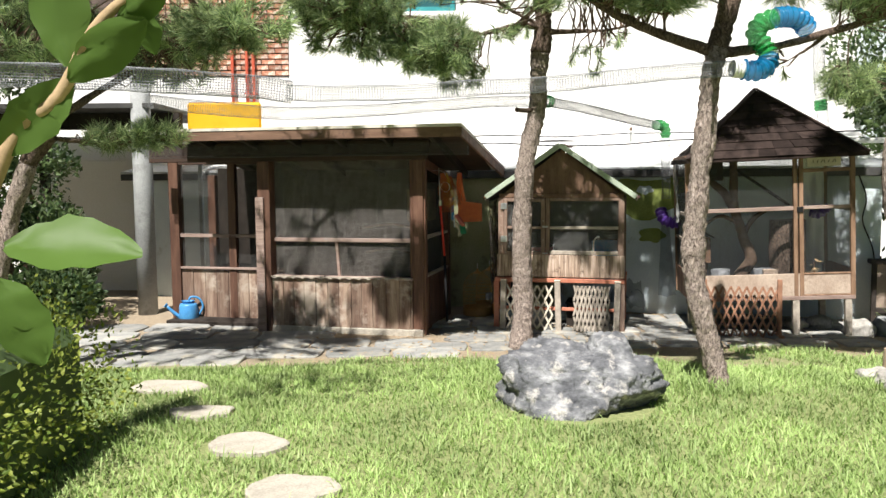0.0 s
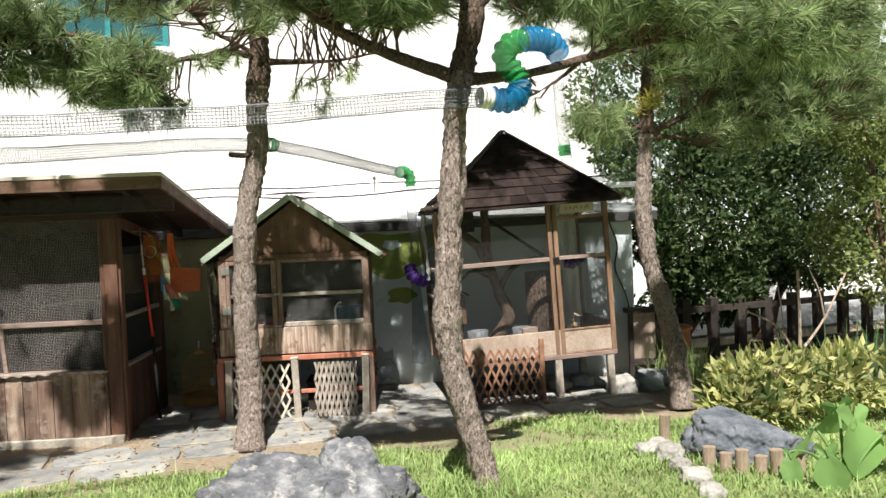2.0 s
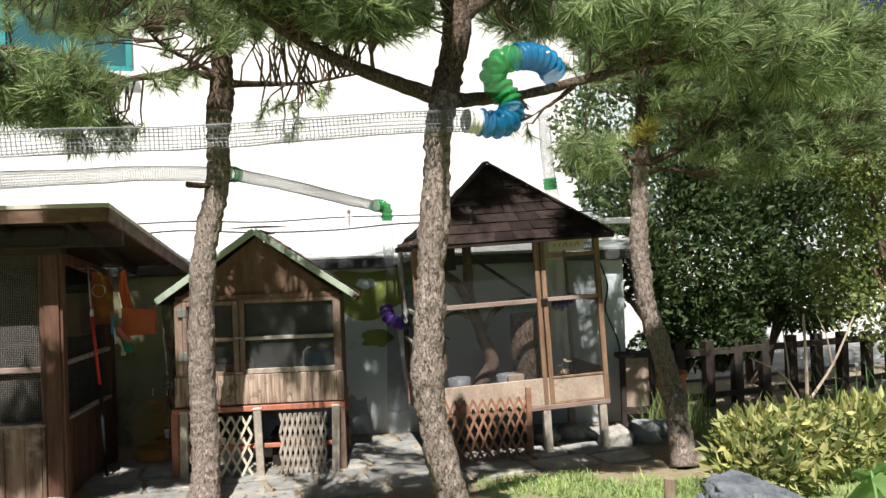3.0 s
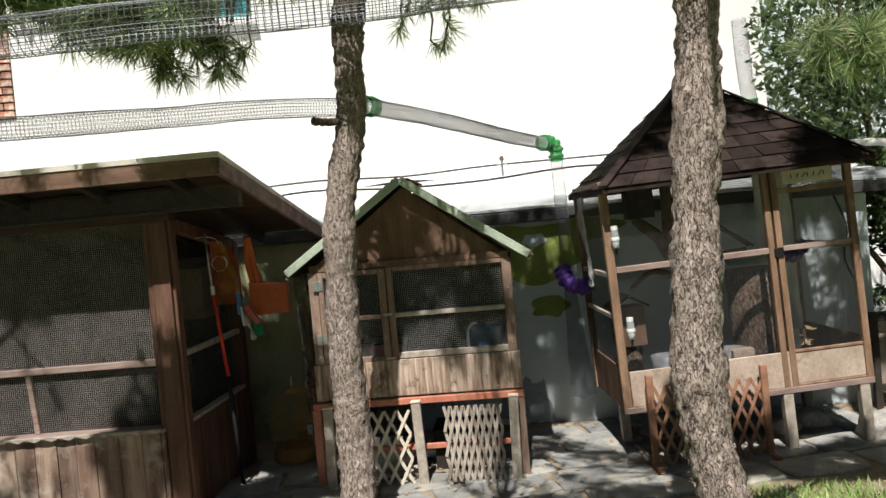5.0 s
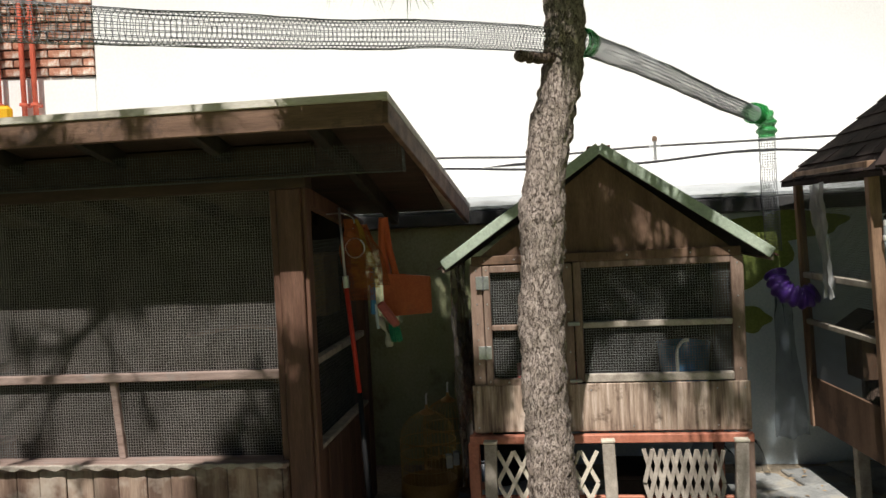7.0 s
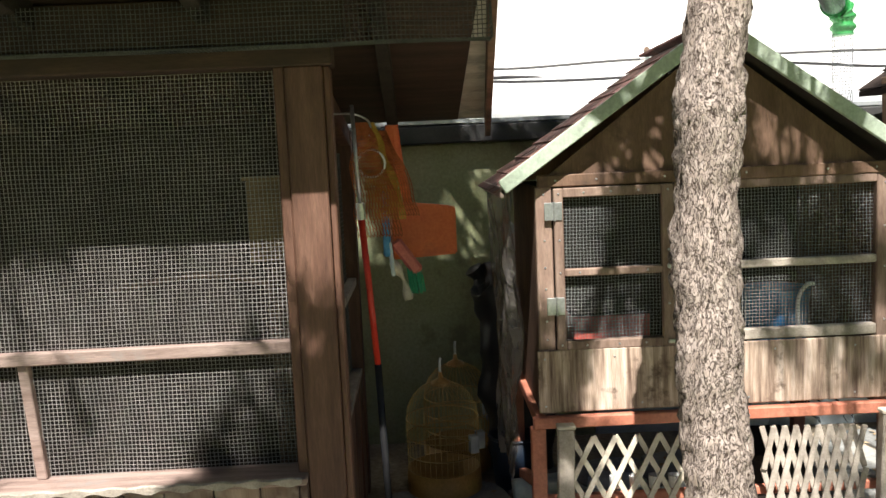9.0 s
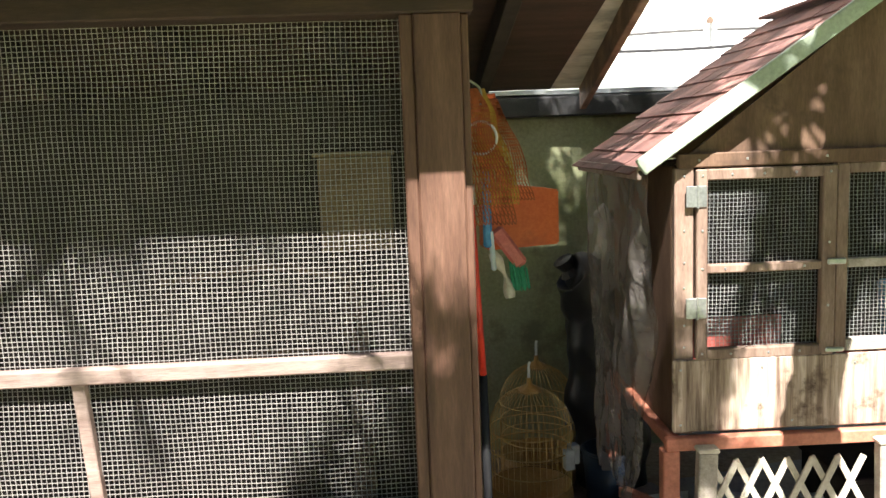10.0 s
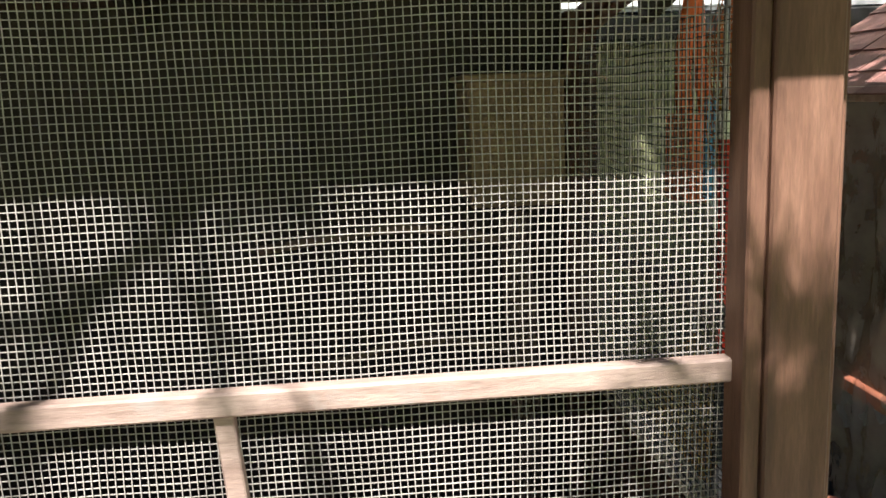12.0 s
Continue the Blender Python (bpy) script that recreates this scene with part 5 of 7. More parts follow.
# what is in and on the aviary
br = thing("climbing_branch", AV @ pose(0.50, 0.5, 0.386), "forked bare branch standing in the aviary", "branch")
for pts, r0, r1 in (([(0.0, 0, 0), (0.05, 0, 0.14), (0.16, 0, 0.30), (0.10, 0, 0.50), (0.02, 0, 0.78), (-0.10, 0, 1.02), (-0.24, 0.02, 1.16)], 0.075, 0.035),
                    ([(0.06, 0, 0.62), (0.0, 0, 0.9), (0.0, 0, 1.2), (0.0, 0.0, 1.40)], 0.05, 0.04),
                    ([(0.08, 0, 0.55), (0.2, 0.03, 0.74), (0.36, 0.0, 0.84), (0.5, -0.05, 0.86)], 0.032, 0.014),
                    ([(0.04, 0, 0.7), (-0.15, 0.0, 0.78), (-0.32, 0.02, 0.68)], 0.026, 0.012)):
    part("limb", tube(bmesh.new(), smooth_path(pts, 7), lambda k: r0 + (r1 - r0) * k, 12, lambda k, a, p: 0.16 * r0 * noise.noise(p * 9)), M_TWIG, br, smooth=True)
ld = thing("bird_ladder", AV @ pose(0.50, 0.45, 0), "small dark wooden ladder leaning inside the aviary", "ladder")
for dy in (0, 0.08):
    part("rail", one_bar((0.02, dy, 1.66), (0.55, dy, 1.26), 0.014, 0.02), M_DARKWOOD, ld)
for i in range(7):
    k = 0.08 + i * 0.14
    part("rung", one_bar((0.02 + 0.53 * k, -0.01, 1.66 - 0.4 * k), (0.02 + 0.53 * k, 0.09, 1.66 - 0.4 * k), 0.014, 0.014), M_DARKWOOD, ld)
bh = thing("hanging_bird_house", AV @ pose(0.26, 0.35, 1.55), "dark little bird house hung under the roof", "bird house")
part("house_body", one_box(-0.09, 0.09, -0.07, 0.07, 0, 0.2), M_DARKWOOD, bh)
part("house_roof", one_box(-0.12, 0.12, -0.1, 0.1, 0.202, 0.225), M_DARKWOOD, bh)
part("entry_hole", lathe(bmesh.new(), [(0, 0.001), (0.025, 0.001), (0.03, 0.005), (0.03, 0)], 14, pose(0.0, -0.072, 0.1, 90)), M_BLACK, bh)
part("hanger", tube(bmesh.new(), [(0, 0, 0.22), (0, 0, 0.42)], 0.005, 6), M_BLACK, bh)
nh = thing("nest_house", AV @ pose(0.14, 0.55, 0.386), "dark wooden nesting house on a stump in the aviary", "nest box")
part("stump", tube(bmesh.new(), [(0, 0, 0), (0, 0, 0.14), (0.01, 0, 0.28)], 0.07, 14, lambda k, a, p: 0.012 * noise.noise(p * 9)), M_BARK_DARK, nh, smooth=True)
part("house_body", one_box(-0.1, 0.1, -0.1, 0.1, 0.282, 0.56), M_HUTCH, nh)
part("house_roof", one_bar((-0.135, 0, 0.555), (0.0, 0, 0.64), 0.26, 0.014), M_DARKWOOD, nh)
part("house_roof", one_bar((0.135, 0, 0.555), (0.0, 0, 0.64), 0.26, 0.014), M_DARKWOOD, nh)
part("entry_hole", lathe(bmesh.new(), [(0, 0.001), (0.03, 0.001), (0.036, 0.006), (0.036, 0)], 16, pose(0.0, -0.102, 0.44, 90)), M_BLACK, nh)
st = thing("cork_log", AV @ pose(1.02, 0.46, 0.386), "hollow dark bark log standing in the aviary", "log")
part("log_body", tube(bmesh.new(), [(0, 0, 0), (0, 0, 0.2), (0.0, 0, 0.4), (0, 0, 0.72)], 0.185, 22, lambda k, a, p: 0.03 * noise.noise(p * 7) + 0.012 * noise.noise(p * 25)), M_BARK_DARK, st, smooth=True)
tw = thing("dry_foliage_bunch", AV @ pose(1.2, 0.16, 0.386), "bunch of dry tan leaves in the aviary", "dry plant")
for s in range(26):
    a = rng.uniform(0, 6.28)
    r, z = rng.uniform(0.0, 0.1), rng.uniform(0.05, 0.32)
    bm = bmesh.new()
    q = Vector((math.cos(a) * r, math.sin(a) * r * 0.6, z))
    e = Vector((math.cos(a) * 0.04, math.sin(a) * 0.03, rng.uniform(-0.02, 0.03)))
    sd = Vector((-math.sin(a), math.cos(a), 0.3)) * 0.016
    vv = [bm.verts.new(q - e), bm.verts.new(q + sd), bm.verts.new(q + e), bm.verts.new(q - sd)]
    bm.faces.new(vv)
    part("dry_leaf", bm, M_CARD, tw)
part("stem", tube(bmesh.new(), [(0, 0, 0), (0.01, 0, 0.3)], 0.008, 6), M_TWIG, tw)
for x, y in ((0.30, 0.25), (0.72, 0.2)):
    b = thing("steel_bowl", AV @ pose(x, y, 0.386), "shiny steel food bowl in the aviary", "bowl", "steel bowls")
    part("bowl", lathe(bmesh.new(), [(0, 0.005), (0.06, 0.005), (0.095, 0.235), (0.10, 0.235), (0.07, 0.0), (0, 0)], 24), M_WIRE_GREY, b, smooth=True)
bx = thing("white_dish", AV @ pose(0.76, 0.1, 0.386), "small pale rectangular dish in the aviary", "dish")
part("dish_body", one_box(-0.07, 0.07, -0.04, 0.04, 0.0, 0.24), M_AVPANEL, bx)
cu = thing("white_curtain", AV @ pose(1.24, 0.82, 1.78), "white cloth strip hanging at the aviary back", "cloth")
part("cloth", crumpled(bmesh.new(), 0.26, 1.2, 16, 24, 0.05, 8.1), M_WHITEPLASTIC, cu, smooth=True)
for z, k in ((1.45, 0.0), (0.86, 0.03)):
    w = thing("water_bottle", AV @ pose(-0.005 + k, -0.03, z - 0.06), "clear drinking bottle with white cap on the post", "water bottle", "drinking bottles")
    part("bottle_body", lathe(bmesh.new(), [(0, 0.0), (0.02, 0.0), (0.024, 0.03), (0.024, 0.1), (0.02, 0.115)], 16), M_BOTTLE, w, smooth=True)
    part("cap", lathe(bmesh.new(), [(0.022, 0.115), (0.022, 0.14), (0, 0.142)], 16), M_WHITEPLASTIC, w)
    part("clip", lathe(bmesh.new(), [(0.026, 0.045), (0.028, 0.05), (0.028, 0.065), (0.026, 0.07)], 16), M_WHITEPLASTIC, w)
    part("spout", tube(bmesh.new(), [(0, 0, 0), (0, 0.01, -0.045)], 0.007, 8), M_BLACK, w)


def ribbed(bm, path, r, ribs, depth=0.008, seg=20):
    pts = smooth_path(path, 24)
    return tube(bm, pts, lambda k: r + depth * math.sin(k * ribs * 2 * math.pi), seg, None, False)


pp = thing("purple_tube", AV @ pose(0, 0, 0), "purple ribbed plastic tunnel fixed to the aviary side", "pet tunnel", "purple tunnels")
part("tunnel", ribbed(bmesh.new(), [(-0.22, 0.93, 1.24), (-0.20, 0.86, 1.14), (-0.10, 0.84, 1.09), (-0.03, 0.84, 1.12)], 0.06, 8), M_PURPLE, pp, smooth=True)
pp = thing("purple_tube", AV @ pose(0, 0, 0), "purple ribbed plastic tunnel inside the aviary", "pet tunnel", "purple tunnels")
part("tunnel", ribbed(bmesh.new(), [(1.30, 0.6, 1.17), (1.38, 0.6, 1.15), (1.48, 0.6, 1.22)], 0.05, 5), M_PURPLE, pp, smooth=True)
lattice("trellis", AVG @ pose(0.165, -0.09, -0.015, -4), 0.70, 0.51, 9, 3, M_LAT_BROWN, "brown folding trellis leaning below the aviary", "aviary trellis")
for x in (0.14, 0.87):
    p = thing("stake", AVG @ pose(x, -0.06, -0.03, -3), "brown timber stake beside the trellis", "stake", "aviary stakes")
    part("stake_body", one_box(-0.022, 0.022, -0.05, -0.015, 0, 0.60), M_LAT_BROWN, p)
    part("foot", one_box(-0.022, 0.022, -0.16, 0.08, 0, 0.045), M_LAT_BROWN, p)
pq = thing("name_board", AV @ pose(1.27, -0.004, 1.655), "pale wooden board with illegible scratches above the aviary door", "sign")
part("board", one_box(-0.17, 0.15, -0.014, 0.0, 0.0, 0.10), M_LAT_CREAM, pq)
for k in range(7):
    part("scratch", one_bar((-0.11 + k * 0.035, -0.0155, 0.035), (-0.10 + k * 0.035 + 0.012 * (k % 3 - 1), -0.0155, 0.062), 0.006, 0.003, 0, (0, 1, 0)), M_DARKWOOD, pq)
st2 = thing("plastic_strip", AV @ pose(-0.095, 0.42, 1.745, 0, 4, 90), "milky plastic strip hanging from the aviary eave", "plastic sheet")
part("film", crumpled(bmesh.new(), 0.20, 0.62, 14, 30, 0.035, 6.1, lambda u, v: 1.0 - 0.55 * v), M_MILKSHEET, st2, smooth=True)
cs = thing("clear_sheet", AV @ pose(-0.26, 0.98, 1.10), "crumpled clear plastic film hanging by the aviary", "plastic sheet")
part("film", crumpled(bmesh.new(), 0.18, 0.85, 18, 36, 0.05, 5.7, lambda u, v: 0.5 + 0.6 * v), M_CLEARSHEET, cs, smooth=True)
cs = thing("folded_plastic", pose(1.92, 9.42, 0.46, -48, 8, -12), "crumpled clear plastic piled by the wall foot", "plastic sheet")
part("film", crumpled(bmesh.new(), 0.42, 0.36, 36, 28, 0.09, 2.2, lambda u, v: 0.6 + 0.5 * v), M_CLEARSHEET, cs, smooth=True)

# ---- mesh tunnels through the trees ----
tn = thing("mesh_tunnel", pose(0, 0, 0), "long wire mesh animal tunnel slung between the pines", "mesh tunnel", "mesh tunnels")
wire_tube("mesh_sleeve", [(1.98, 5.64, 2.335), (1.54, 5.65, 2.315), (0.95, 5.65, 2.255), (0.41, 5.66, 2.235), (-0.08, 5.68, 2.205), (-0.7, 5.72, 2.19), (-1.05, 5.68, 2.205)], 0.055, M_WIRE_GREY, tn, cell=0.019, thick=0.0024, wave=0.016, seed=2)
wire_tube("mesh_sleeve", [(-1.02, 5.69, 2.205), (-1.32, 5.6, 2.235), (-1.75, 5.35, 2.25), (-2.5, 5.2, 2.27), (-3.3, 5.2, 2.3)], 0.08, M_WIRE_GREY, tn, cell=0.019, thick=0.0028, wave=0.012, seed=12)
tn2 = thing("mesh_tunnel", pose(0, 0, 0), "wire mesh animal tunnel running down to the aviary", "mesh tunnel", "mesh tunnels")
wire_tube("mesh_sleeve", [(1.04, 8.2, 2.35), (0.5, 7.9, 2.325), (-0.01, 7.6, 2.27), (-0.6, 7.1, 2.19), (-1.4, 6.6, 2.14), (-2.2, 6.2, 2.2)], 0.053, M_WIRE_GREY, tn2, cell=0.018, thick=0.0022, seed=6)
wire_tube("mesh_sleeve", [(1.04, 8.2, 2.35), (1.5, 8.63, 2.305), (2.0, 9.11, 2.24), (2.47, 9.56, 2.185)], 0.05, M_WIRE_GREY, tn2, cell=0.016, thick=0.0026, seed=7)
wire_tube("mesh_sleeve", [(2.575, 9.62, 2.06), (2.585, 9.63, 1.72), (2.60, 9.63, 1.35)], 0.048, M_WIRE_GREY, tn2, cell=0.016, thick=0.002, seed=8)
part("ring", ribbed(bmesh.new(), [(1.005, 8.165, 2.35), (1.075, 8.235, 2.35)], 0.054, 2), M_TUBEGREEN, tn2, "green plastic coupling", True)
part("elbow", ribbed(bmesh.new(), [(2.44, 9.53, 2.19), (2.51, 9.60, 2.195), (2.57, 9.62, 2.16), (2.575, 9.62, 2.05)], 0.056, 7), M_TUBEGREEN, tn2, "green ribbed plastic elbow", True)
part("mouth", ribbed(bmesh.new(), [(1.95, 5.64, 2.335), (2.03, 5.65, 2.33)], 0.058, 3, 0.004), M_WHITEPLASTIC, tn, "white ribbed plastic collar", True)
part("bend", ribbed(bmesh.new(), [(2.02, 5.65, 2.33), (2.12, 5.66, 2.32), (2.20, 5.68, 2.36), (2.215, 5.70, 2.43)], 0.064, 7), M_TUBEBLUE, tn, "blue ribbed plastic bend", True)
part("bend", ribbed(bmesh.new(), [(2.215, 5.70, 2.43), (2.18, 5.72, 2.50), (2.14, 5.74, 2.57), (2.18, 5.76, 2.65), (2.28, 5.77, 2.69)], 0.064, 8), M_TUBEGREEN, tn, "green ribbed plastic bend", True)
part("bend", ribbed(bmesh.new(), [(2.28, 5.77, 2.69), (2.38, 5.79, 2.70), (2.48, 5.82, 2.68), (2.54, 5.86, 2.62)], 0.066, 8), M_TUBEBLUE, tn, "blue ribbed plastic bend", True)
tn3 = thing("mesh_tunnel", pose(0, 0, 0), "upright mesh tunnel with green collar beyond the aviary", "mesh tunnel", "mesh tunnels")
wire_tube("mesh_sleeve", [(4.75, 10.6, 3.3), (4.78, 10.6, 2.7), (4.86, 10.6, 2.1)], 0.07, M_WIRE_GREY, tn3, seed=9)
part("ring", ribbed(bmesh.new(), [(4.79, 10.6, 2.55), (4.80, 10.6, 2.42)], 0.078, 3), M_TUBEGREEN, tn3, "green plastic coupling", True)

# ---- pines ----
def bark_shape(depth, sc, seed):
    def f(k, a, p):
        q = Vector((p.x * sc, p.y * sc, p.z * sc * 0.5)) + Vector((seed, 0, 0))
        dd, _ = noise.voronoi(q)
        crack = min(1.0, (dd[1] - dd[0]) * 3.0)
        return depth * (crack - 0.6) + depth * 0.8 * noise.noise(q * 2.6) + depth * 1.3 * noise.noise(p * 4)
    return f


def trunk_mesh(bm, pts, r0, r1, seg, step, depth, seed, flare=0.0):
    path = smooth_path(pts, 12)
    out = [path[0]]
    for a, b2 in zip(path, path[1:]):
        n = max(1, int((b2 - a).length / step))
        out += [a.lerp(b2, (i + 1) / n) for i in range(n)]
    return tube(bm, out, lambda k: r0 + (r1 - r0) * k + flare * max(0, 1 - k * 14) ** 2, seg, bark_shape(depth, 24, seed))


nprng = np.random.default_rng(11)


def needle_mesh(tufts):
    """Needles of many tufts in one mesh: each tuft (place, direction, length, count) is a spray of thin blades round a shoot."""
    vs, fs = [], []
    base = 0
    for p, d, ln, cnt in tufts:
        cnt = int(cnt * 0.68)
        d = np.array(d) / (np.linalg.norm(d) + 1e-9)
        t = np.cross(d, [0.3, 0.5, 0.8])
        t /= np.linalg.norm(t) + 1e-9
        b = np.cross(d, t)
        az = nprng.uniform(0, 2 * np.pi, cnt)
        ang = np.radians(nprng.uniform(12, 72, cnt))
        o = np.array(p)[None] - d[None] * (nprng.uniform(0, 1, cnt)[:, None] ** 1.5 * ln * 0.9)
        side = t[None] * np.cos(az)[:, None] + b[None] * np.sin(az)[:, None]
        w = d[None] * np.cos(ang)[:, None] + side * np.sin(ang)[:, None]
        L2 = ln * nprng.uniform(0.7, 1.15, cnt)[:, None]
        mid = o + w * L2 * 0.55 + np.array([0, 0, -1.0])[None] * L2 * 0.02
        tip = o + w * L2 + np.array([0, 0, -1.0])[None] * L2 * 0.09
        wd = np.cross(w, nprng.normal(size=(cnt, 3)))
        wd /= np.linalg.norm(wd, axis=1)[:, None] + 1e-9
        wd *= 0.0024
        vs.append(np.stack([o - wd * 0.8, o + wd * 0.8, mid + wd, mid - wd, tip], 1).reshape(-1, 3))
        i = base + 5 * np.arange(cnt)
        fs += [(k, k + 1, k + 2, k + 3) for k in i] + [(k + 3, k + 2, k + 4) for k in i]
        base += 5 * cnt
    return np.concatenate(vs), fs


def cluster(core, centre, radii, n, ln, cnt, tufts, twigs, droop=0.0):
    """Tufts spread in a loose ellipsoid, each on a twig from the nearest part of the branch that carries it."""
    c = Vector(centre)
    for _ in range(n):
        while True:
            q = Vector((rng.uniform(-1, 1), rng.uniform(-1, 1), rng.uniform(-1, 1)))
            if q.length < 1 and noise.noise(q * 2.2 + c) > -0.28:
                break
        p = c + Vector((q.x * radii[0], q.y * radii[1], q.z * radii[2]))
        s = min(core, key=lambda v: (v - p).length + rng.uniform(0, 0.25))
        out = (p - s)
        d = (out.normalized() * 0.7 + Vector((rng.uniform(-0.6, 0.6), rng.uniform(-0.6, 0.6), rng.uniform(0.0, 0.9) - droop)))
        tufts.append((tuple(p), tuple(d), ln * rng.uniform(0.8, 1.15), cnt))
        m1 = s.lerp(p, 0.5) + Vector((rng.uniform(-0.05, 0.05), rng.uniform(-0.05, 0.05), rng.uniform(-0.06, 0.04)))
        tube(twigs, [s, m1, p - d.normalized() * ln * 0.7, p], lambda k: 0.008 - 0.005 * k, 5)


def pine(trunk_pts, r0, r1, limbs, clusters, label, seed, seg=40, step=0.018, depth=0.013, cut=5, yellow=()):
    t = thing("pine_tree", pose(0, 0, 0), label, "tree", "garden pines")
    rc = r0 + (r1 - r0) * 0.5
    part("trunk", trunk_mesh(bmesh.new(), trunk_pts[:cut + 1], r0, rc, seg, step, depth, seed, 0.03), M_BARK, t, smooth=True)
    # The crown's shade on the upper trunk is painted by the darker bark.
    part("upper_trunk", trunk_mesh(bmesh.new(), trunk_pts[cut:], rc * 1.015, r1, seg, step, depth, seed), M_BARK_DARK, t, "upper trunk with crown shade in its bark colour", True)
    core = [v for v in smooth_path(trunk_pts, 6) if v.z > 2.3]
    for pts, a, b2 in limbs:
        path = smooth_path(pts, 8)
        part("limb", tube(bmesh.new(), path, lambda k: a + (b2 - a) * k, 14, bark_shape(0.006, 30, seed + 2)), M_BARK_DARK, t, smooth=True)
        if b2 < 0.7 * a:
            core += path
    tufts, twigs = [], bmesh.new()
    for centre, radii, n, ln, cnt, dr in clusters:
        near = [v for v in core if (v - Vector(centre)).length < max(radii) + 0.7] or core
        cluster(near, centre, radii, n, ln, cnt, tufts, twigs, dr)
    part("twig_work", twigs, M_TWIG, t)["kind"] = "stuff"
    v, f = needle_mesh(tufts)
    data_part("crown", v.tolist(), f, M_NEEDLE, t, "long green pine needles in loose tufts")["kind"] = "stuff"
    if yellow:
        v, f = needle_mesh(list(yellow))
        data_part("yellow_crown", v.tolist(), f, M_NEEDLE_Y, t, "yellowing needle tufts")["kind"] = "stuff"
    return t


pine([(0.74, 7.80, -0.05), (0.77, 7.95, 0.35), (0.765, 8.03, 1.05), (0.80, 8.05, 1.64), (0.86, 8.06, 2.0), (0.915, 8.08, 2.27), (0.95, 8.1, 2.8), (0.98, 8.1, 3.2), (0.95, 8.1, 4.6)], 0.098, 0.06,
     [([(0.97, 8.1, 3.04), (0.74, 7.9, 3.03), (0.35, 7.5, 2.88), (0.0, 7.2, 2.72)], 0.032, 0.012),
      ([(0.35, 7.5, 2.88), (-0.2, 7.3, 3.0), (-0.75, 7.1, 2.92)], 0.018, 0.008),
      ([(0.97, 8.1, 3.05), (0.6, 7.9, 3.2), (0.43, 7.7, 3.3)], 0.02, 0.008),
      ([(0.97, 8.1, 3.0), (1.24, 8.0, 2.99), (1.54, 7.9, 2.98), (1.91, 7.8, 3.04)], 0.028, 0.01),
      ([(0.9, 8.05, 2.26), (0.80, 8.0, 2.25), (0.70, 7.96, 2.255)], 0.024, 0.02),
      # These two high limbs carry shade tufts added in the list below.
      ([(0.97, 8.1, 3.6), (0.4, 7.8, 3.8), (-0.3, 7.6, 3.85), (-1.2, 7.3, 3.8), (-1.9, 7.15, 3.75)], 0.03, 0.01), ([(0.97, 8.1, 3.7), (1.5, 8.0, 3.9), (2.0, 7.95, 3.9)], 0.03, 0.01)],
     # Tufts above z 3.4 are added, mostly out of view, to shade walls below.
     [((-0.05, 7.15, 2.72), (0.45, 0.34, 0.24), 95, 0.13, 110, 0.1), ((-0.65, 7.05, 2.85), (0.55, 0.36, 0.24), 95, 0.13, 110, 0.1), ((0.20, 7.62, 2.58), (0.30, 0.16, 0.14), 16, 0.13, 110, 0.1), ((0.05, 8.65, 3.75), (0.8, 0.45, 0.3), 200, 0.14, 100, 0), ((1.0, 7.45, 3.3), (0.4, 0.3, 0.2), 40, 0.13, 100, 0), ((-1.9, 7.15, 3.75), (0.7, 0.4, 0.3), 16, 0.13, 80, 0), ((1.66, 7.8, 3.42), (0.3, 0.25, 0.15), 45, 0.13, 100, 0), ((-0.6, 7.2, 3.85), (0.7, 0.35, 0.2), 22, 0.13, 80, 0), ((1.33, 7.7, 2.68), (0.2, 0.2, 0.14), 8, 0.11, 80, 0.5),
      ((1.6, 7.95, 2.9), (0.2, 0.2, 0.12), 7, 0.11, 60, 0.4), ((0.95, 7.9, 3.4), (0.7, 0.6, 0.28), 55, 0.12, 80, 0), ((1.7, 7.98, 3.85), (0.5, 0.45, 0.35), 190, 0.13, 100, 0),
      ((0.05, 7.35, 2.42), (0.12, 0.1, 0.06), 5, 0.12, 110, 0.6), ((-0.75, 6.85, 3.05), (0.55, 0.25, 0.2), 100, 0.13, 110, 0), ((0.62, 7.62, 2.90), (0.2, 0.15, 0.06), 8, 0.12, 100, 0.3), ((-0.10, 7.6, 2.78), (0.34, 0.2, 0.2), 60, 0.13, 110, 0.1), ((0.95, 8.0, 4.6), (0.6, 0.6, 0.4), 40, 0.13, 70, 0)],
     "slim leaning pine with flaky pinkish grey bark", 1.0, cut=6)

